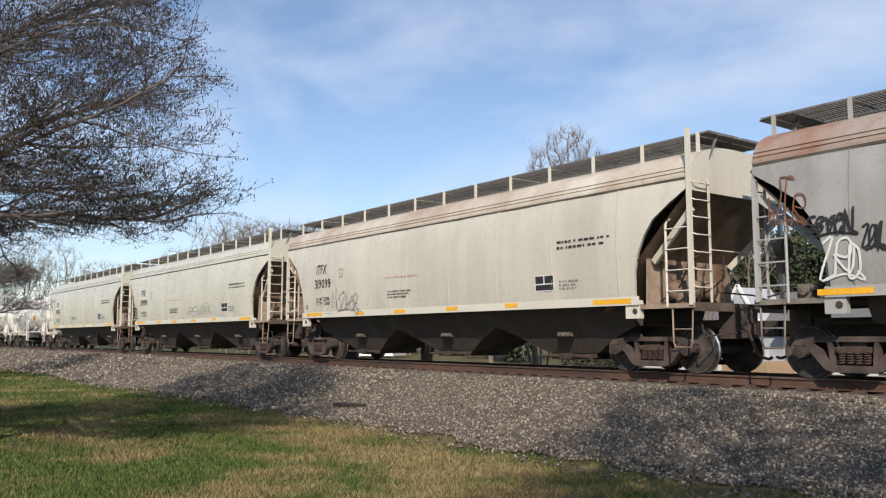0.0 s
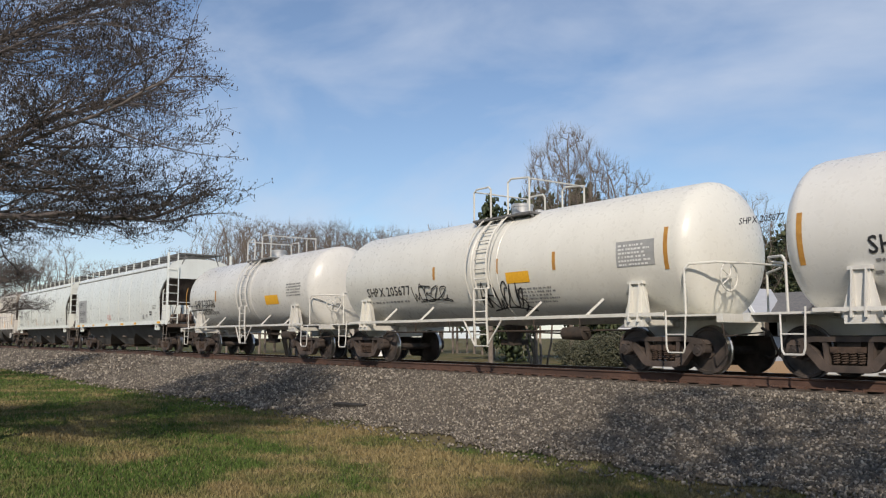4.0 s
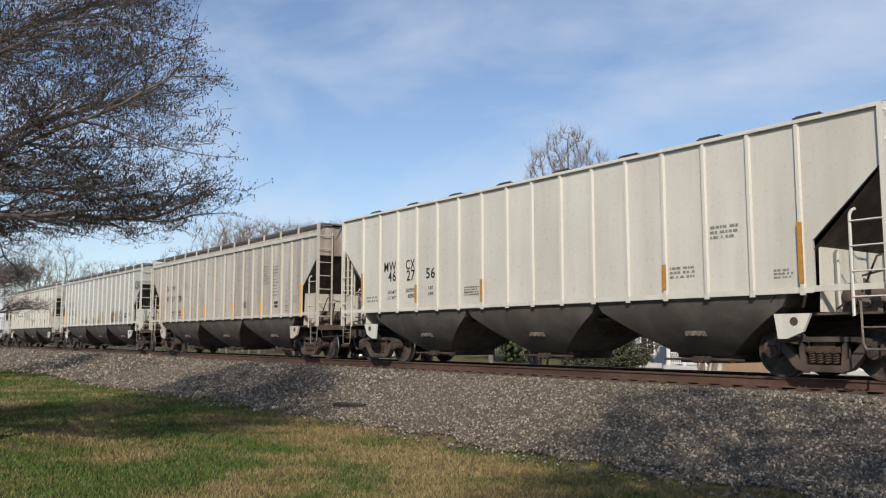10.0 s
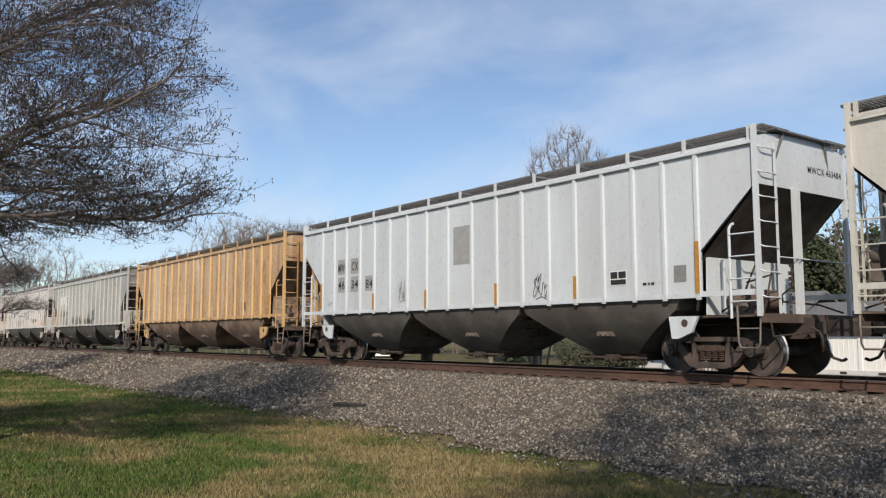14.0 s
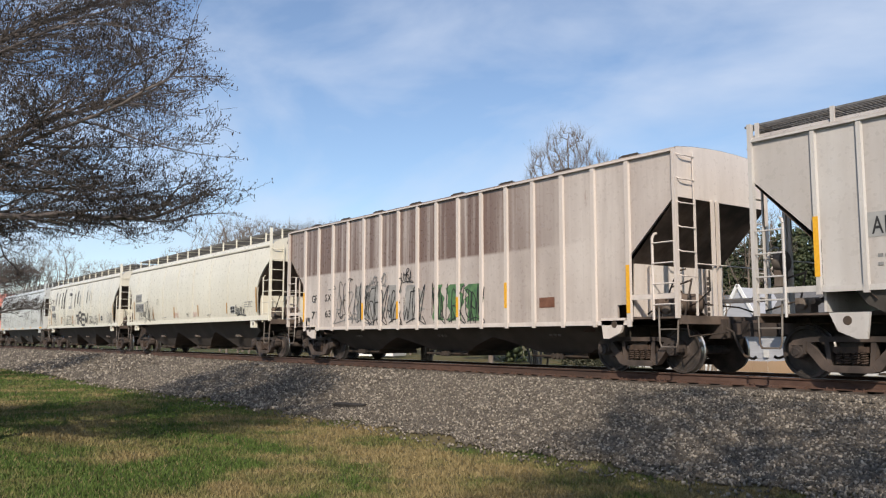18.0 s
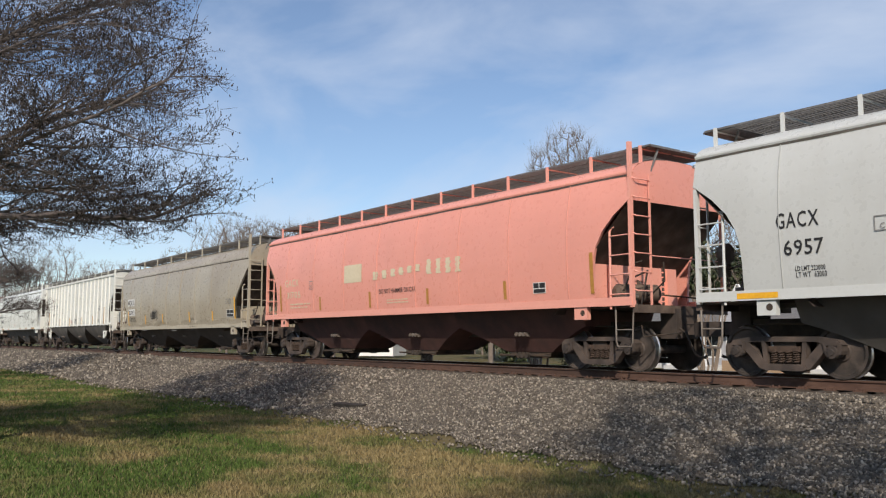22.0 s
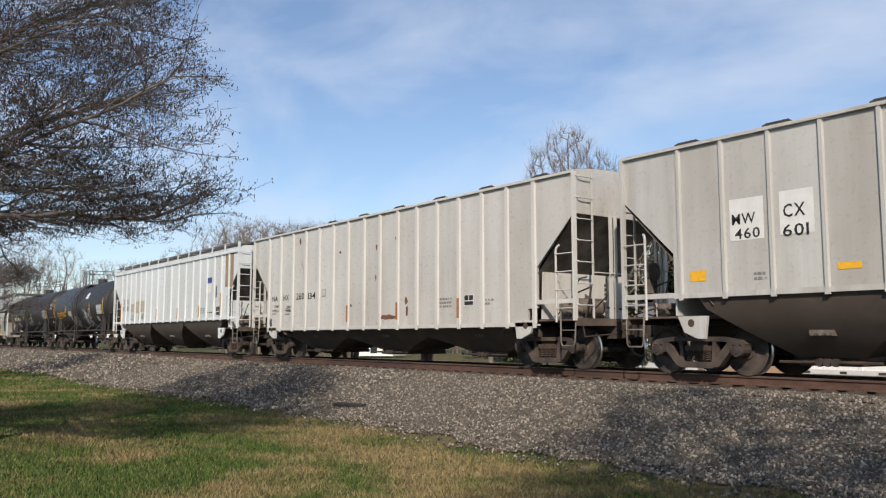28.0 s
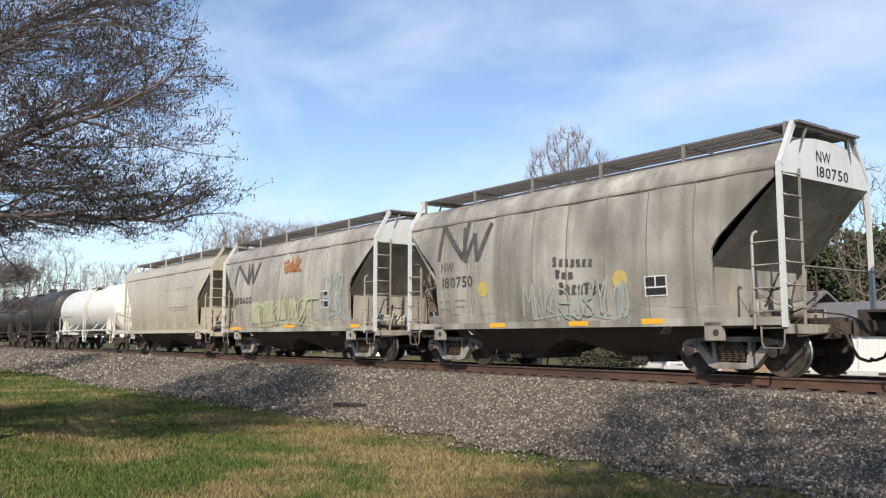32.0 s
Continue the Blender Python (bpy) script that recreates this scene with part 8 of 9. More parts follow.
def scatter_mesh(name, centres, sizes, rng, material, flat=0.7):
    """Many small angular stones as one mesh."""
    t = np.array([(1, 0, 0), (0, 1, 0), (-1, 0, 0), (0, -1, 0), (0, 0, 1), (0, 0, -1)], float) * 0.66
    sides = np.array([(0, 1, 4), (1, 2, 4), (2, 3, 4), (3, 0, 4), (1, 0, 5), (2, 1, 5), (3, 2, 5), (0, 3, 5)])
    n = len(centres)
    v = t[None] + rng.uniform(-0.26, 0.26, (n, 6, 3))
    v = v * (sizes[:, None, None] * rng.uniform(0.65, 1.25, (n, 1, 3)))
    ang = rng.uniform(0, 6.283, (n, 3))
    for k, (i, j) in enumerate(((0, 1), (1, 2), (0, 2))):
        c, s = np.cos(ang[:, k])[:, None], np.sin(ang[:, k])[:, None]
        a, b = v[:, :, i].copy(), v[:, :, j].copy()
        v[:, :, i], v[:, :, j] = a * c - b * s, a * s + b * c
    v = (v + centres[:, None, :]).reshape(-1, 3)
    f = (sides[None] + (np.arange(n) * 6)[:, None, None]).reshape(-1, 3)
    return quad_mesh(name, v, f, material)


STONE = island_mat("crushed_granite", (0.055, 0.046, 0.037), (0.155, 0.133, 0.106), (0.42, 0.37, 0.30), 0.9, 0.5)
srng = np.random.default_rng(11)
spots, sizes = [], []
for x0, x1, y0, y1, per, lo, hi in ((-17, -1.5, 8.0, 12.9, 1050, 0.022, 0.050), (-34, -17, 8.0, 12.9, 380, 0.034, 0.075), (-75, -34, 8.0, 12.9, 80, 0.07, 0.14),
                                    (-22, -1.5, 12.9, 16.4, 230, 0.04, 0.08), (-60, -22, 12.9, 16.4, 60, 0.06, 0.11)):
    k = int((x1 - x0) * (y1 - y0) * per)
    px, py, sz = srng.uniform(x0, x1, k), srng.uniform(y0, y1, k), srng.uniform(lo, hi, k)
    for a, c, d in zip(px, py, sz):
        edge = 8.35 + 0.35 * noise.noise((a * 0.18, 0.0, 7.0)) + 0.25 * noise.noise((a * 1.3, c, 2.0))
        if c < edge + 0.1 and srng.random() > 0.06:
            continue
        under = c > 12.9
        spots.append((a, c, bed(c, a) + 0.03 + d * srng.uniform(-0.15, 0.35) - (0.07 if under else 0.0)))
        sizes.append(d)
tagged(new("ballast_stones", scatter_mesh("ballast_stones", np.array(spots), np.array(sizes), srng, STONE)), "loose grey and tan crushed stone ballast", "ballast", kind="stuff")


def blade_mesh(name, material, n, rng):
    """Grass blades over the lawn in front, thinning with distance."""
    d = np.exp(rng.uniform(math.log(4.6), math.log(46), n))
    side = rng.uniform(-0.56, 0.56, n) * d
    x = -math.sin(YAW) * d + math.cos(YAW) * side
    y = math.cos(YAW) * d + math.sin(YAW) * side
    keep = [i for i in range(n) if y[i] < 8.35 + 0.35 * noise.noise((x[i] * 0.18, 0.0, 7.0)) + 0.5 * noise.noise((x[i] * 0.9, y[i] * 0.4, 5.0))]
    x, y, d = x[keep], y[keep], d[keep]
    m = len(x)
    z = np.array([bed(b, a) for a, b in zip(x, y)]) - 0.005
    h = rng.uniform(0.018, 0.052, m) * (1 + d / 40)
    w = 0.0045 * (1 + d / 7)
    ang, lean, la = rng.uniform(0, 6.283, m), rng.uniform(0, 0.9, m), rng.uniform(0, 6.283, m)
    v = np.empty((m, 3, 3))
    v[:, 0] = np.stack([x + w * np.cos(ang), y + w * np.sin(ang), z], -1)
    v[:, 1] = np.stack([x - w * np.cos(ang), y - w * np.sin(ang), z], -1)
    v[:, 2] = np.stack([x + h * lean * np.cos(la), y + h * lean * np.sin(la), z + h], -1)
    me = bpy.data.meshes.new(name)
    me.vertices.add(m * 3)
    me.vertices.foreach_set("co", v.ravel())
    me.loops.add(m * 3)
    me.loops.foreach_set("vertex_index", np.arange(m * 3, dtype=np.int32))
    me.polygons.add(m)
    me.polygons.foreach_set("loop_start", np.arange(0, m * 3, 3, dtype=np.int32))
    me.materials.append(material)
    me.update(calc_edges=True)
    return me


BLADE = Nodes("grass_blades", 0.75)
bl_patch = dry_side(BLADE, BLADE.noise(0.55, seed=2.0, detail=6.0, rough=0.6))
bl_r = BLADE.random(True)
bl_green = BLADE.mix(bl_r, (0.046, 0.082, 0.018), (0.098, 0.140, 0.036))
bl_straw = BLADE.mix(bl_r, (0.16, 0.124, 0.055), (0.32, 0.25, 0.125))
bl_col = BLADE.mix(BLADE.ramp(bl_patch, 0.41, 0.57), bl_green, bl_straw)
bl_col = BLADE.mix(BLADE.ramp(bl_r, 0.86, 0.9, 0.8), bl_col, (0.19, 0.155, 0.08))
BLADE.bsdf.inputs["Specular IOR Level"].default_value = 0.12
BLADE_MAT = BLADE.done(bl_col)
tagged(new("grass", blade_mesh("grass", BLADE_MAT, 330000, np.random.default_rng(4))), "short winter grass, green mixed with straw", "grass", kind="stuff")
tagged(new("discarded_timber", Build().box(-0.42, 0.42, -0.08, 0.08, -0.05, 0.035).mesh("discarded_timber", SHADED_TIMBER)), "dark discarded timber lying on the ballast", "timber").matrix_world = pose(-15.6, 9.2, bed(9.2, -15.6) + 0.07, 8, 0, 14)


# ============ trees ============
def grow(rng, trunk, marks, step=0.24, reach=2.4, kill=0.33, rounds=130, flat=1.0):
    """Branches that grow from the trunk's points towards the marks of a crown. Returns points and parents."""
    pts = [Vector(p) for p in trunk]
    par = [-1] + list(range(len(trunk) - 1))
    P = np.array([tuple(p) for p in pts])
    M = np.array(marks)
    near = np.full(len(M), 1e9)
    idx = np.zeros(len(M), int)
    done = 0
    alive = np.ones(len(M), bool)
    for r in range(rounds):
        for k in range(done, len(P)):
            dd = ((M - P[k]) ** 2).sum(1)
            better = dd < near
            near[better], idx[better] = dd[better], k
        done = len(P)
        alive &= near > kill * kill
        pull = alive & (near < (reach if r > 6 else 30.0) ** 2)
        if not pull.any():
            break
        add = []
        for k in np.unique(idx[pull]):
            sel = pull & (idx == k)
            d = M[sel] - P[k]
            d = (d / np.linalg.norm(d, axis=1)[:, None]).sum(0) + rng.normal(0, 0.25, 3)
            d[2] *= flat
            nn = np.linalg.norm(d)
            if nn < 1e-6:
                continue
            add.append((k, P[k] + d / nn * step * rng.uniform(0.85, 1.15)))
        if not add:
            break
        par += [int(k) for k, _ in add]
        P = np.vstack([P] + [q[None] for _, q in add])
    return P, par


def limb_mesh(name, P, par, tip, power, material, sides=4, limit=None, thick=True):
    """Tapered limbs along the grown points; each joint's radius follows the twigs that it carries."""
    n = len(P)
    load = np.zeros(n)
    kids = np.zeros(n, int)
    for i in range(n - 1, 0, -1):
        if kids[i] == 0:
            load[i] += 1
        if par[i] >= 0:
            load[par[i]] += load[i]
            kids[par[i]] += 1
    rad = tip * np.maximum(load, 1) ** power
    b = Build()
    for i in range(1, n):
        a = par[i]
        if a < 0:
            continue
        big = rad[i] > (limit or 0)
        if limit is not None and big != thick:
            continue
        b.tube(P[a], P[i], min(rad[a], rad[i] * 1.25), 7 if rad[i] > 0.05 else sides, rad[i])
    return b.mesh(name, material, 50), rad, kids


def crown_marks(rng, n, centre, radius, z0, z1, profile, hollow=0.35, tier=0.0):
    out = []
    while len(out) < n:
        z = rng.uniform(z0, z1)
        if tier:        # the boughs lie in tiers
            z = z0 + (math.floor((z - z0) / tier) + 0.5) * tier + rng.normal(0, tier * 0.24)
        r = radius * interp(profile, z) * math.sqrt(rng.uniform(hollow * hollow, 1))
        a = rng.uniform(0, 6.283)
        out.append((centre[0] + r * math.cos(a), centre[1] + r * math.sin(a), z))
    return out


def strand_mesh(name, joints, radii, material):
    """Many thin three-sided strands at once; joints is n x k x 3, radii one for each joint."""
    n, k = joints.shape[:2]
    d = joints[:, -1] - joints[:, 0]
    d /= np.linalg.norm(d, axis=1)[:, None] + 1e-9
    u = np.cross(d, np.where(np.abs(d[:, 2:3]) < 0.8, [[0, 0, 1.0]], [[1.0, 0, 0]]))
    u /= np.linalg.norm(u, axis=1)[:, None] + 1e-9
    w = np.cross(d, u)
    v = np.empty((n, k, 3, 3))
    for j in range(3):
        ring = u * math.cos(2.094 * j) + w * math.sin(2.094 * j)
        v[:, :, j] = joints + ring[:, None] * np.array(radii)[None, :, None]
    quads = [(3 * i + j, 3 * i + (j + 1) % 3, 3 * i + 3 + (j + 1) % 3, 3 * i + 3 + j) for i in range(k - 1) for j in range(3)]
    f = (np.array(quads)[None] + (np.arange(n) * 3 * k)[:, None, None]).reshape(-1, 4)
    return quad_mesh(name, v.reshape(-1, 3), f, material)


def lawn_boughs(rng, x, y, fork, radius, profile, floor, limbs):
    """Spreading crown: limbs that leave the fork, each with flat sprays of finer wood. Gives segments (start, end, radii, level)."""
    segs = []
    lobes = rng.uniform(0, 6.283, 3)

    def inside(p, slack):
        dx, dy = p[0] - x, p[1] - y
        r, ang = math.hypot(dx, dy), math.atan2(dy, dx)
        edge = radius * interp(profile, p[2]) * (1 + 0.035 * math.sin(5 * ang + 1.7 * p[2] + lobes[0]) + 0.03 * math.sin(11 * ang - 2.3 * p[2] + lobes[1]))
        return r < edge * slack and p[2] > floor - (0.55 if math.sin(4 * ang + lobes[2]) > 0.8 else 0.0)

    step = (0.30, 0.24, 0.17, 0.12)
    every = (0.33, 0.225, 0.155)
    thick = (0.062, 0.022, 0.0095, 0.0052)

    def bough(p, d, length, r0, level, droop):
        n = max(2, int(length / step[level]))
        sgn = 1 if rng.random() < 0.5 else -1
        since = rng.uniform(0, 0.2)
        for k in range(n):
            d = d + rng.normal(0, (0.12, 0.13, 0.16, 0.2)[level], 3)
            want = (0.06 if k < n * 0.55 else 0.24) - droop
            d[2] += (0.06 if level == 0 else 0.10) * (want - d[2])
            d /= np.linalg.norm(d)
            q = p + d * step[level]
            slack = rng.uniform(0.94, 1.01)
            if level > 0 and not inside(q, slack):
                return
            if level == 0 and k > 3 and not inside(q, 0.88):
                return
            u = 1 - 0.88 * (k + 1) / n
            segs.append((p, q, r0 * (1 - 0.88 * k / n), r0 * u, level))
            since += step[level]
            if level < 3 and k >= (1 if level else 5):
                while since > every[level]:
                    since -= every[level] * rng.uniform(0.8, 1.2)
                    sgn = -sgn
                    side = np.cross(d, [0, 0, 1.0])
                    side = side / (np.linalg.norm(side) + 1e-6) * sgn + np.array([0, 0, rng.normal(0.10, 0.42)])
                    ang = rng.uniform(0.55, 1.0)
                    c = d * math.cos(ang) + side / np.linalg.norm(side) * math.sin(ang)
                    left = length * (1 - 0.75 * k / n)
                    size = (0.58, 0.50, 0.46)[level] * left * rng.uniform(0.55, 1.15)
                    bough(q.copy(), c, max(size, 0.28), min(thick[level + 1], r0 * u * 0.7), level + 1, droop * 0.5)
            p = q

    tall = (profile[-1][0] - fork[2]) / 8.5
    for tier, (rise, n, up) in enumerate(((2, 5, 0.0), (9, 7, 0.15), (18, 7, 0.4), (29, 6, 0.8), (37, 5, 1.5), (41, 4, 2.4), (45, 6, 3.5), (52, 6, 4.7), (64, 5, 5.8))):
        n = max(2, int(n * limbs))
        for i in range(n):
            az = 6.283 * (i + rng.uniform(-0.3, 0.3)) / n + 1.1 * tier
            el = radians(rise) + rng.normal(0, 0.07)
            d = np.array([math.cos(az) * math.cos(el), math.sin(az) * math.cos(el), math.sin(el)])
            bough(np.array(fork) + [0, 0, rng.uniform(-0.25, 0.25) + up * tall], d, radius * rng.uniform(1.12, 1.35), thick[0] * rng.uniform(0.7, 1.1) * (1 - 0.06 * tier), 0, 0.2 if tier == 0 else 0.0)
    return segs


def lawn_twigs(segs, rng, per, length, axis, reach):
    """Fine twigs along the thin wood, a little spread and turned up; gives both ends of each."""
    kept = [g for g in segs if g[4] >= 2 and rng.random() < min(1.0, max(0.15, (math.hypot(g[0][0] - axis[0], g[0][1] - axis[1]) - 0.22 * reach) / (0.45 * reach)))]
    P = np.array([g[0] for g in kept])
    Q = np.array([g[1] for g in kept])
    base = np.repeat(np.arange(len(P)), per)
    along = rng.uniform(0, 1, len(base))[:, None]
    p = P[base] * (1 - along) + Q[base] * along
    out = (Q - P)[base]
    out /= np.linalg.norm(out, axis=1)[:, None] + 1e-9
    d = out * 0.8 + rng.normal(0, 0.5, (len(base), 3)) + [0, 0, 0.34]
    d /= np.linalg.norm(d, axis=1)[:, None]
    size = length * rng.uniform(0.35, 1.0, len(base))[:, None]
    return np.stack([p, p + d * size], 1)


def pod_mesh(name, tips, rng, per, spread, size, material):
    """Small dry seed cones in clusters at the twig tips, each a slim drop."""
    c = np.repeat(tips, per, 0) + rng.normal(0, spread, (len(tips) * per, 3))
    n = len(c)
    s = rng.uniform(size * 0.6, size * 1.35, (n, 1))
    a = rng.uniform(0, 6.283, n)
    ax = np.stack([np.cos(a), np.sin(a), np.zeros(n)], -1)
    ay = np.stack([-np.sin(a), np.cos(a), np.zeros(n)], -1)
    az = np.array([[0, 0, 1.0]]) + rng.normal(0, 0.3, (n, 3))
    v = np.stack([c + ax * s * 0.5, c + (ay * 0.86 - ax * 0.5) * s * 0.5, c - (ay * 0.86 + ax * 0.5) * s * 0.5, c + az * s, c - az * s], 1)
    tri = np.array([(0, 1, 3), (1, 2, 3), (2, 0, 3), (1, 0, 4), (2, 1, 4), (0, 2, 4)])
    f = (tri[None] + (np.arange(n) * 5)[:, None, None]).reshape(-1, 3)
    return quad_mesh(name, v.reshape(-1, 3), f, material)


def lawn_tree(name, label, x, y, trunk_h, radius, profile, floor, limbs, seed, per, pods):
    rng = np.random.default_rng(seed)
    g = bed(y, x)
    tree = tagged(new(name), label, "tree")
    fork = (x + 0.2, y + 0.1, g + trunk_h)
    tb = Build()
    line = [(x + 0.05 * i - 0.1, y + 0.02 * i, g - 0.1 + i * (trunk_h + 0.5) / 6) for i in range(7)]
    for k in range(6):
        tb.tube(line[k], line[k + 1], 0.21 - 0.015 * k + (0.09 if k == 0 else 0), 12, 0.195 - 0.015 * k)
    lead = [(fork[0] + 0.06 * math.sin(k), fork[1] + 0.05 * math.cos(2 * k), fork[2] + 0.4 + k * (profile[-1][0] - fork[2]) * 0.11) for k in range(7)]
    for k in range(6):
        tb.tube(lead[k], lead[k + 1], 0.10 - 0.013 * k, 8, 0.087 - 0.013 * k)
    part("trunk", tb.mesh("trunk", BARK, 50), tree)
    segs = lawn_boughs(rng, x, y, fork, radius, profile, floor, limbs)
    run, fine = Build(), Build()
    for p, q, r0, r1, level in segs:
        if level == 0:
            if math.hypot(p[0] - fork[0], p[1] - fork[1]) < 0.01 and run.v:
                part("limb", run.mesh("limb", BARK, 50), tree)
                run = Build()
            run.tube(p, q, r0, 7, r1)
        else:
            fine.tube(p, q, r0, (7, 5, 4, 3)[level], r1)
    part("limb", run.mesh("limb", BARK, 50), tree)
    part("branch_mass", fine.mesh("branch_mass", BARK, 60), tree)["kind"] = "stuff"
    joints = lawn_twigs(segs, rng, per, 0.24, (x, y), radius if floor < 4 else 1.0)
    part("twig_mass", strand_mesh("twig_mass", joints, (0.0034, 0.0020), TWIG), tree)["kind"] = "stuff"
    tips = joints[rng.random(len(joints)) < 0.75][:, 1]
    part("seed_mass", pod_mesh("seed_mass", tips, rng, pods, 0.024, 0.018, POD), tree)["kind"] = "stuff"
    return tree


LEFT_PROFILE = [(1.7, 0.80), (2.2, 0.96), (2.9, 1.02), (3.5, 1.01), (4.3, 0.96), (5.2, 0.86), (6.5, 0.76), (8.0, 0.66), (10.0, 0.46), (11.8, 0.15)]
lawn_tree("lawn_tree", "bare spreading lawn tree hung with dark seed pods", -14.3, 0.5, 2.9, 5.5, LEFT_PROFILE, 2.35, 1.0, 21, 2, 2)
SIDE_PROFILE = [(0.8, 0.7), (2.0, 1.0), (3.6, 0.9), (5.2, 0.35)]
lawn_tree("lawn_tree", "bare lawn tree further along the track", -41.0, 4.6, 2.2, 4.1, SIDE_PROFILE, 0.9, 0.5, 27, 2, 1)
BACK_PROFILE = [(4.5, 0.7), (6.0, 1.0), (8.5, 0.9), (10.5, 0.4)]
lawn_tree("lawn_tree", "bare lawn tree with dry seed pods on the open lawn", 3.4, -0.6, 6.0, 3.6, BACK_PROFILE, 4.6, 0.8, 33, 3, 2)


def far_tree_mesh(seed, h, spread, marks, base=0.28, fine=6):
    rng = np.random.default_rng(seed)
    prof = [(h * base, 0.3), (h * 0.5, 0.85), (h * 0.74, 1.0), (h * 0.9, 0.8), (h, 0.3)]
    P, par = grow(rng, [(0, 0, h * base * i / 5) for i in range(6)], crown_marks(rng, marks, (0, 0), spread, h * base, h, prof, 0.1), h * 0.032, h * 0.25, h * 0.045, 70)
    me, rad, kids = limb_mesh("limb_mass", P, par, 0.03, 0.40, BARK_FAR, 3)
    ends = np.repeat(np.array([i for i in range(len(P)) if kids[i] <= 1]), fine)
    d = rng.normal(0, 0.5, (len(ends), 3)) + [0, 0, 1.2]
    d /= np.linalg.norm(d, axis=1)[:, None]
    q = P[ends] + d * h * rng.uniform(0.025, 0.075, len(ends))[:, None]
    return me, strand_mesh("twig_mass", np.stack([P[ends], q], 1), (0.010, 0.005), BARK_FAR)


BARK_FAR = rough_mat("far_bark", (0.13, 0.105, 0.085), (0.21, 0.175, 0.145), 3.0, 0.95, bump=0)
KINDS = [far_tree_mesh(50 + i, 20.0, 5.2 + 0.8 * (i % 2), 420) for i in range(4)] + [far_tree_mesh(61, 20.0, 4.6, 1300, 0.28, 14)]


def spot(px, d):
    """A place on the far ground, px across the view (0 to 1568) and d metres deep."""
    l = (px - 784) / 1481.0 * d
    return -math.sin(YAW) * d + math.cos(YAW) * l, math.cos(YAW) * d + math.sin(YAW) * l


def far_tree(px, d, top, k, turn=0.0, wide=1.0):
    x, y = spot(px, d)
    g = bed(y, x)
    s = (0.695 + d * (599 - top) / 1481.0 - g) / 20.0
    t = tagged(new("bare_tree"), "tall bare winter tree beyond the track", "tree", "trees beyond the track")
    for nm, me in zip(("limb_mass", "twig_mass"), KINDS[k]):
        part(nm, me, t)["kind"] = "stuff"
    t.matrix_world = Matrix.LocRotScale((x, y, g - 0.1), Euler((0, 0, turn)), (s * wide, s * wide, s))
    return t


TREE_RNG = random.Random(8)
far_tree(1010, 75, 228, 4, 0.4, 0.98)
far_tree(1085, 82, 290, 1, 1.0)
far_tree(1130, 84, 310, 2, 2.0)
far_tree(1540, 70, 285, 2, 0.0)
far_tree(1325, 78, 345, 3, 2.0)
for i in range(36):
    px = 395 + 13.5 * i + TREE_RNG.uniform(-6, 6)
    far_tree(px, TREE_RNG.uniform(105, 135), 384 + 14 * abs(math.sin(i * 1.3)) + (12 if px > 600 else 0) + TREE_RNG.uniform(0, 14), i % 4, TREE_RNG.uniform(0, 6))
for i in range(14):
    far_tree(-60 + 34 * i, TREE_RNG.uniform(140, 170), 430 + TREE_RNG.uniform(0, 40), i % 4, TREE_RNG.uniform(0, 6))
for i in range(12):
    far_tree(1090 + 52 * i, TREE_RNG.uniform(95, 120), 400 + TREE_RNG.uniform(-25, 30), i % 4, TREE_RNG.uniform(0, 6))


# evergreens and hedges: crowns of many small leaf clumps
LEAF = island_mat("dark_evergreen_leaves", (0.018, 0.030, 0.012), (0.045, 0.060, 0.022), (0.085, 0.095, 0.040), 0.7, 0.4)


def clump_mesh(seed, n, shape, size, leaf=None):
    rng = np.random.default_rng(seed)
    c = []
    lobes = [(rng.normal(0, 0.45), rng.normal(0, 0.45), rng.uniform(0.25, 0.85), rng.uniform(0.28, 0.5)) for _ in range(11)]
    while len(c) < n:
        lx, ly, lz, lr = lobes[rng.integers(len(lobes))]
        d = rng.normal(0, 1, 3)
        d = d / np.linalg.norm(d) * lr * rng.uniform(0.55, 1.05)
        c.append(((lx + d[0]) * shape[0], (ly + d[1]) * shape[1], max(0.02, (lz + d[2] * 0.8)) * shape[2]))
    return scatter_mesh("leaf_mass", np.array(c), rng.uniform(size * 0.5, size * 1.3, n), rng, leaf or LEAF)


GREENS = [clump_mesh(90 + i, 4200, (3.6, 3.6, 11.0), 0.36) for i in range(3)]
SHRUB = island_mat("olive_brown_shrub_leaves", (0.046, 0.050, 0.028), (0.085, 0.087, 0.050), (0.13, 0.12, 0.08), 0.8, 0.4)
HEDGE = [clump_mesh(97 + i, 3600, (2.6, 2.6, 3.0), 0.11, SHRUB) for i in range(2)]


def trunk_rod(b):
    b.tube((0, 0, -0.2), (0, 0, 6.0), 0.24, 8, 0.12)


def evergreen(px, d, top, k, wide=1.0):
    x, y = spot(px, d)
    g = bed(y, x)
    s = (0.695 + d * (599 - top) / 1481.0 - g) / 11.5
    t = tagged(new("evergreen_tree"), "dark evergreen tree in the woods", "tree", "evergreens beyond the track")
    part("crown", GREENS[k], t)["kind"] = "stuff"
    piece("trunk", BARK_FAR, t, trunk_rod, "trunk_rod", 40)
    t.matrix_world = Matrix.LocRotScale((x, y, g), Euler((0, 0, px * 0.7)), (s * wide, s * wide, s))


for px, d, top, k, w in ((905, 74, 352, 0, 0.75), (1045, 84, 345, 1, 0.85), (1080, 88, 352, 0, 0.8), (872, 84, 378, 2, 0.6)):
    evergreen(px, d, top, k, w)
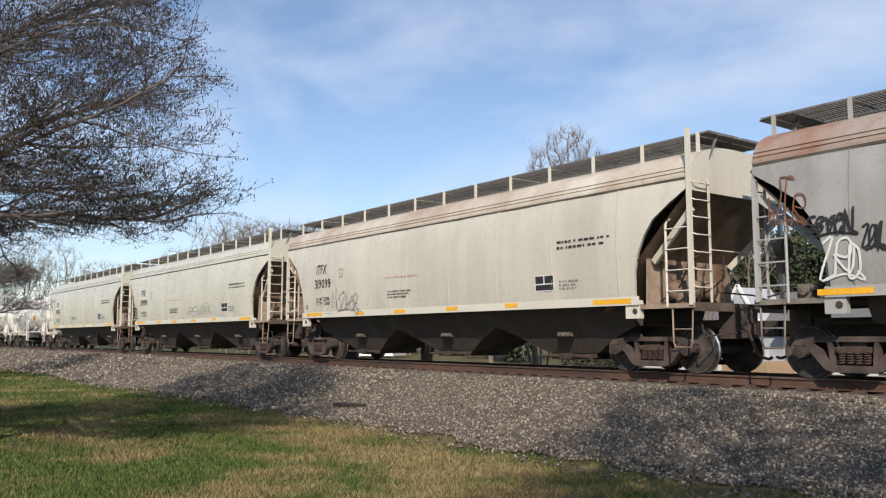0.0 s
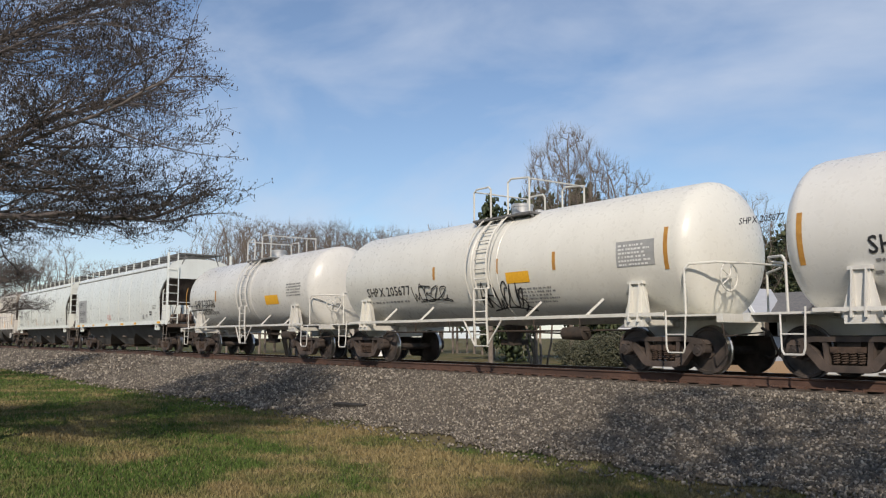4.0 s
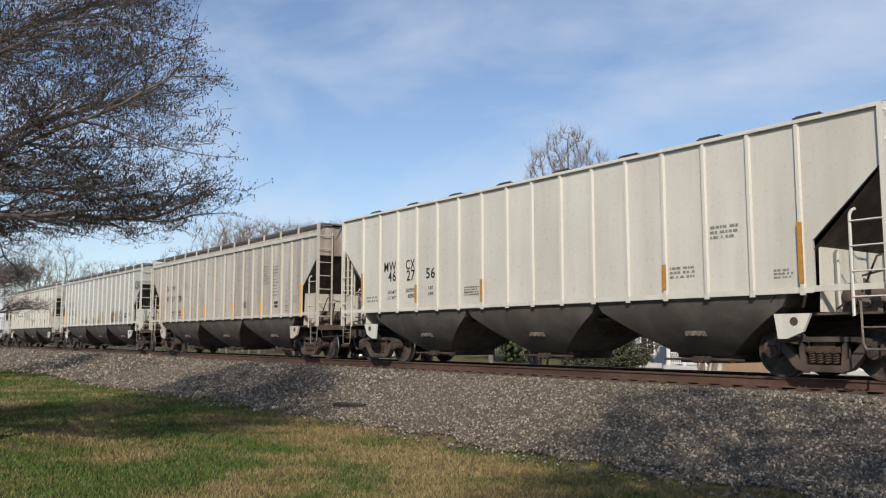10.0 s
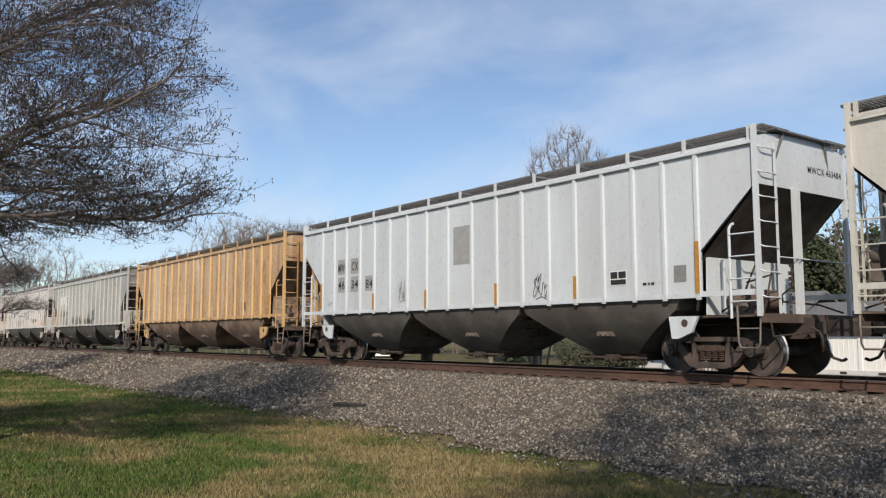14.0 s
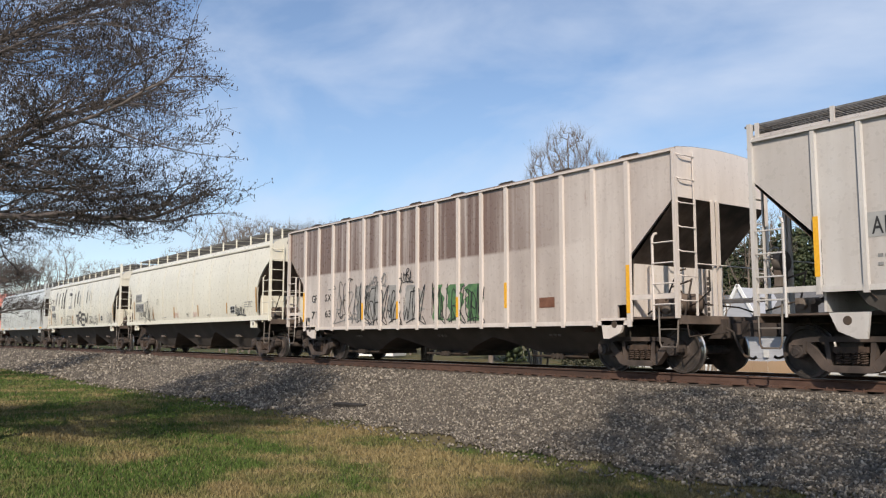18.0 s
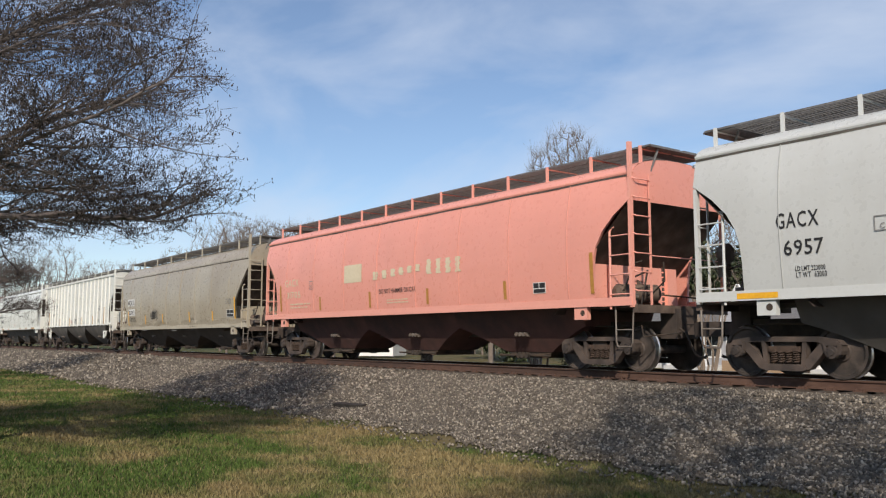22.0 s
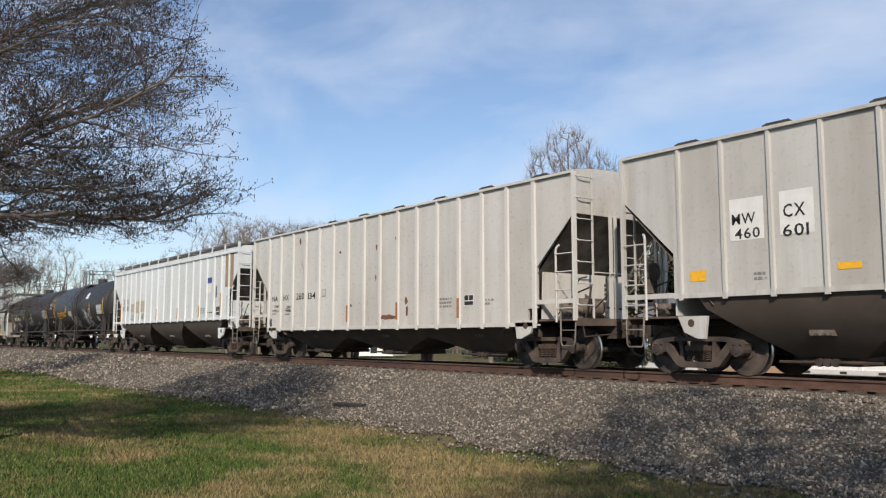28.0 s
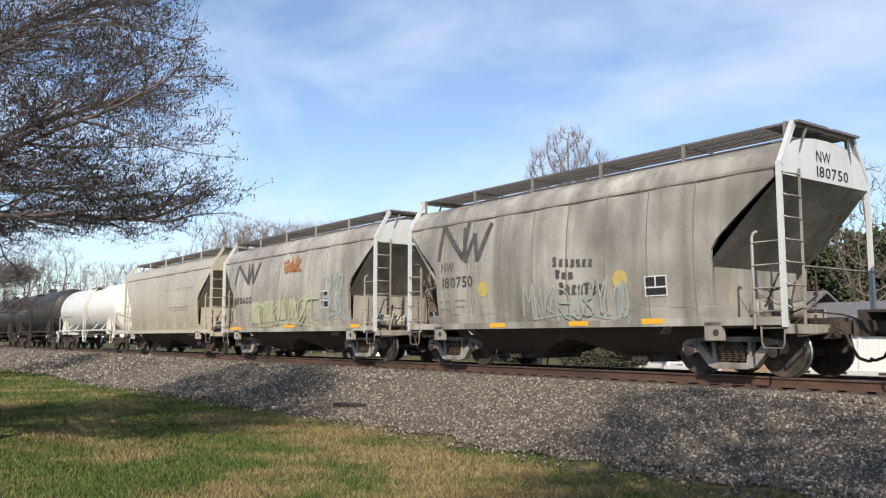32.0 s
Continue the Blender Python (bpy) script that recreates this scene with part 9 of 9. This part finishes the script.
for i in range(15):
    evergreen(1110 + 40 * i + TREE_RNG.uniform(-15, 15), TREE_RNG.uniform(80, 92), 425 + TREE_RNG.uniform(-18, 45), i % 3, 1.0)


def hedge(px, d, top, k, wide=1.0):
    x, y = spot(px, d)
    g = bed(y, x)
    s = (0.695 + d * (599 - top) / 1481.0 - g) / 3.3
    t = tagged(new("hedge_bush", HEDGE[k]), "olive-brown winter shrub by the houses", "shrub", "shrubs beyond the track")
    t.matrix_world = Matrix.LocRotScale((x, y, g), Euler((0, 0, px * 0.3)), (s * wide, s * wide, s))


for px, d, top, w in ((1045, 44, 588, 1.0), (1085, 45, 580, 1.1), (1110, 48, 590, 0.9), (1020, 52, 600, 1.0)):
    hedge(px, d, top, int(px) % 2, w)


def stems_mesh(seed):
    rng = np.random.default_rng(seed)
    b = Build()
    for i in range(7):
        a = rng.uniform(0, 6.283)
        p = Vector((0.16 * math.cos(a), 0.16 * math.sin(a), -0.1))
        d = Vector((0.16 * math.cos(a), 0.16 * math.sin(a), 1.0))
        r = rng.uniform(0.04, 0.07)
        for k in range(7):
            q = p + (d + Vector(rng.normal(0, 0.12, 3))).normalized() * 0.5
            b.tube(p, q, r, 6, r * 0.9)
            p, r = q, r * 0.9
            if k > 2:
                e = p
                for j in range(5):
                    f = e + (d + Vector(rng.normal(0, 0.6, 3))).normalized() * 0.28
                    b.tube(e, f, r * 0.4, 4, r * 0.3)
                    e = f
    return b.mesh("stems", MYRTLE, 50)


MYRTLE = rough_mat("pale_smooth_bark", (0.15, 0.115, 0.085), (0.26, 0.21, 0.165), 5.0, 0.85, stretch=(1, 1, 0.3), bump=0.2)
STEMS = [stems_mesh(70 + i) for i in range(3)]
for i, (px, d) in enumerate(((750, 27), (953, 27), (622, 31), (520, 34), (1247, 30), (585, 46))):
    x, y = spot(px, d)
    t = tagged(new("crape_myrtle", STEMS[i % 3]), "leafless many-stemmed ornamental tree behind the track", "tree", "ornamental trees beyond the track")
    t.matrix_world = pose(x, y, bed(y, x), 0, 0, 40 * i)
x, y = spot(868, 40)
tagged(new("utility_pole", Build().tube((0, 0, -0.3), (0, 0, 7.5), 0.13, 10, 0.1).mesh("utility_pole", BARK_FAR, 40)), "weathered wooden pole beyond the track", "pole").matrix_world = pose(x, y, bed(y, x))


# ============ houses beyond the track ============
SIDING = rough_mat("grey_siding", (0.36, 0.37, 0.40), (0.42, 0.43, 0.46), 3.0, 0.7, stretch=(0.3, 0.3, 3), bump=0.2)
SIDING_WHITE = rough_mat("white_siding", (0.74, 0.73, 0.69), (0.80, 0.79, 0.76), 3.0, 0.7, stretch=(3, 0.3, 0.3), bump=0.2)
WHITE_WOOD = rough_mat("white_woodwork", (0.74, 0.74, 0.73), (0.80, 0.80, 0.79), 6.0, 0.6, bump=0.1)
SHINGLE = rough_mat("grey_shingles", (0.10, 0.10, 0.105), (0.17, 0.165, 0.16), 6.0, 0.95, bump=0.6)
FENCE = rough_mat("tan_fence_boards", (0.30, 0.20, 0.12), (0.40, 0.28, 0.18), 3.0, 0.9, stretch=(3, 1, 0.2), bump=0.3)
GLASS = Nodes("window_glass", 0.08)
GLASS_MAT = GLASS.done((0.03, 0.035, 0.04))
BASE_GREY = rough_mat("painted_block_base", (0.50, 0.50, 0.49), (0.60, 0.60, 0.58), 4.0, 0.9)


def house_window(house, x, y, z, w, h, bars_n=2):
    win = piece("window", WHITE_WOOD, house, lambda b: (b.box(-w / 2 - 0.09, w / 2 + 0.09, -0.06, 0.02, -0.10, 0.0), b.box(-w / 2 - 0.09, w / 2 + 0.09, -0.06, 0.02, h, h + 0.10),
                                                       b.box(-w / 2 - 0.09, -w / 2, -0.06, 0.02, 0, h), b.box(w / 2, w / 2 + 0.09, -0.06, 0.02, 0, h),
                                                       b.box(-w / 2, w / 2, -0.05, 0.0, h * 0.5 - 0.03, h * 0.5 + 0.03),
                                                       [b.box(-w / 2 + w * i / bars_n - 0.025, -w / 2 + w * i / bars_n + 0.025, -0.05, 0.0, 0, h) for i in range(1, bars_n)]), at=(x, y, z))
    part("pane", Build().box(-w / 2, w / 2, -0.025, -0.015, 0, h).mesh("pane", GLASS_MAT), win)


def clapboards(b, x0, x1, y, z0, z1, pitch=0.16):
    n = int((z1 - z0) / pitch)
    for i in range(n):
        z = z0 + (z1 - z0) * i / n
        b.prism([(y - 0.025, z), (y - 0.008, z + (z1 - z0) / n), (y, z + (z1 - z0) / n), (y, z)], "x", x0, x1)


HY, HZ = 48.0, -1.42
grey_house = tagged(new("house"), "single-storey grey clapboard house with white trim and porch", "house")
piece("wall", SIDING, grey_house, lambda b: (b.box(-41.4, -28.9, HY, HY + 8.5, HZ, HZ + 2.75), clapboards(b, -41.4, -28.9, HY, HZ + 0.35, HZ + 2.75)))
piece("foundation", BASE_GREY, grey_house, lambda b: b.box(-41.45, -28.85, HY - 0.05, HY + 8.55, HZ - 0.3, HZ + 0.34))
piece("roof", SHINGLE, grey_house, lambda b: b.prism([(HY - 0.5, HZ + 2.7), (HY + 4.2, HZ + 5.0), (HY + 9.0, HZ + 2.7), (HY + 9.0, HZ + 2.85), (HY + 4.2, HZ + 5.17), (HY - 0.5, HZ + 2.85)], "x", -41.9, -28.4))
piece("gable", SIDING, grey_house, lambda b: b.prism([(-33.2, HZ + 2.6), (-30.0, HZ + 2.6), (-31.6, HZ + 5.35)], "y", HY - 0.75, HY + 3.0), label="steep grey front gable")
piece("gable_trim", WHITE_WOOD, grey_house, lambda b: (b.beam((-33.4, HY - 0.8, HZ + 2.45), (-31.6, HY - 0.8, HZ + 5.5), 0.12, 0.2), b.beam((-29.8, HY - 0.8, HZ + 2.45), (-31.6, HY - 0.8, HZ + 5.5), 0.12, 0.2)))
piece("eaves_board", WHITE_WOOD, grey_house, lambda b: b.box(-41.9, -28.4, HY - 0.55, HY - 0.5, HZ + 2.62, HZ + 2.86))
for x in (-41.38, -28.92):
    piece("corner_board", WHITE_WOOD, grey_house, lambda b: b.box(x - 0.09, x + 0.09, HY - 0.045, HY + 0.02, HZ + 0.35, HZ + 2.75))
piece("door", GLASS_MAT, grey_house, lambda b: b.box(-37.6, -36.75, HY - 0.05, HY - 0.01, HZ + 0.35, HZ + 2.4))
piece("door_frame", WHITE_WOOD, grey_house, lambda b: (b.box(-37.95, -37.6, HY - 0.08, HY, HZ + 0.35, HZ + 2.55), b.box(-36.75, -36.4, HY - 0.08, HY, HZ + 0.35, HZ + 2.55), b.box(-37.6, -36.75, HY - 0.08, HY, HZ + 2.4, HZ + 2.55)))
house_window(grey_house, -39.6, HY - 0.02, HZ + 1.0, 1.1, 1.35)
house_window(grey_house, -32.35, HY - 0.02, HZ + 0.9, 1.3, 1.45, 2)
house_window(grey_house, -34.2, HY - 0.02, HZ + 0.9, 1.2, 1.4, 2)
for x in (-36.3, -35.0, -33.4):
    piece("porch_post", WHITE_WOOD, grey_house, lambda b: b.box(x - 0.08, x + 0.08, HY - 2.0, HY - 1.84, HZ, HZ + 2.6))
piece("porch_floor", BASE_GREY, grey_house, lambda b: b.box(-36.6, -33.1, HY - 2.1, HY, HZ - 0.2, HZ + 0.30))
piece("porch_roof", SHINGLE, grey_house, lambda b: b.prism([(HY - 2.3, HZ + 2.55), (HY - 0.3, HZ + 2.95), (HY - 0.3, HZ + 3.1), (HY - 2.3, HZ + 2.68)], "x", -36.9, -32.9))
for z in (0.42, 1.1):
    piece("porch_rail", WHITE_WOOD, grey_house, lambda b: b.box(-36.3, -33.4, HY - 1.96, HY - 1.88, HZ + z, HZ + z + 0.07))
for i in range(18):
    piece("baluster", WHITE_WOOD, grey_house, lambda b: b.box(-0.025, 0.025, -0.02, 0.02, 0.49, 1.10), "baluster", at=(-36.17 + 0.16 * i, HY - 1.92, HZ))
piece("meter_box", BASE_GREY, grey_house, lambda b: b.box(-30.35, -30.05, HY - 0.16, HY, HZ + 0.9, HZ + 1.35))

white_house = tagged(new("house"), "long white vertical-board building beside the grey house", "house")
piece("wall", SIDING_WHITE, white_house, lambda b: (b.box(-28.3, -8.0, HY - 0.6, HY + 7.5, HZ, HZ + 2.7), [b.box(-28.3 + 0.3 * i, -28.26 + 0.3 * i, HY - 0.62, HY - 0.6, HZ + 0.3, HZ + 2.7) for i in range(67)]))
piece("foundation", BASE_GREY, white_house, lambda b: (b.box(-28.35, -7.9, HY - 0.68, HY + 7.55, HZ - 0.3, HZ + 0.28)))
for i in range(9):
    piece("foundation_vent", STEEL_DARK, white_house, lambda b: b.box(-27.4 + 2.2 * i, -27.0 + 2.2 * i, HY - 0.70, HY - 0.67, HZ + 0.06, HZ + 0.2))
piece("roof", SHINGLE, white_house, lambda b: b.prism([(HY - 1.1, HZ + 2.65), (HY + 3.5, HZ + 4.2), (HY + 8.0, HZ + 2.65), (HY + 8.0, HZ + 2.8), (HY + 3.5, HZ + 4.36), (HY - 1.1, HZ + 2.8)], "x", -28.8, -7.5))
piece("eaves_board", WHITE_WOOD, white_house, lambda b: b.box(-28.8, -7.5, HY - 1.15, HY - 1.1, HZ + 2.58, HZ + 2.82))
for x in (-28.25, -24.0, -19.5):
    piece("corner_board", WHITE_WOOD, white_house, lambda b: b.box(x - 0.1, x + 0.1, HY - 0.66, HY - 0.6, HZ + 0.28, HZ + 2.7))
for x in (-26.6, -21.6, -16.0):
    house_window(white_house, x, HY - 0.62, HZ + 0.95, 0.85, 1.4, 1)
fence = tagged(new("fence"), "tan wooden board fence in front of the grey house", "fence")
for i in range(22):
    piece("board", FENCE, fence, lambda b: b.prism([(-0.065, -0.2), (0.065, -0.2), (0.065, 0.86), (0.03, 0.92), (-0.03, 0.92), (-0.065, 0.86)], "y", -0.012, 0.012), "board", at=(-31.0 + 0.14 * i, 44.5, HZ - 0.15))
piece("rail", FENCE, fence, lambda b: (b.box(-31.1, -27.95, 44.52, 44.57, HZ + 0.05, HZ + 0.13), b.box(-31.1, -27.95, 44.52, 44.57, HZ + 0.5, HZ + 0.58)))
for i in range(22):
    piece("board", FENCE, fence, lambda b: None, "board", at=(-27.98, 44.6 + 0.14 * i, HZ - 0.15)).rotation_euler = (0, 0, math.pi / 2)

fx, fy = spot(672, 92)
far_house = tagged(new("house"), "small white house far beyond the lawn", "house")
piece("wall", SIDING_WHITE, far_house, lambda b: b.box(-2.4, 2.4, -2.0, 2.0, -0.3, 1.9))
piece("roof", SHINGLE, far_house, lambda b: b.prism([(-2.7, 1.85), (2.7, 1.85), (0.0, 3.1)], "y", -2.3, 2.3))
piece("door", GLASS_MAT, far_house, lambda b: b.box(-0.2, 0.6, -2.03, -2.0, 0.0, 1.6))
far_house.matrix_world = pose(fx, fy, bed(fy, fx) + 0.5, 0, 0, 35)

# ============ motion of the train ============
def motions():
    times = [0, 2, 4, 6, 8, 10, 12, 14, 16, 18, 20, 22, 24, 26, 28, 30, 32]
    for car in TRAIN:
        walk(car, [(t, pose(car["centre"] + train_x(t), TRACK_Y, 0)) for t in times])
    for wheels, car, along, dx in WHEELSETS:     # the wheels roll while they are near enough to be seen
        near = [k / FPS for k in range(int(32 * FPS) + 1) if -52 < car["centre"] + along + train_x(k / FPS) < -1]
        if not near:
            continue
        steps = sorted({0.0, 32.0} | set(near))
        held = [min(max(t, near[0]), near[-1]) for t in steps]
        walk(wheels, [(t, pose(dx, 0, 0.457, 0, math.degrees((train_x(u) - train_x(near[0])) / 0.457), 0)) for t, u in zip(steps, held)])


motions()
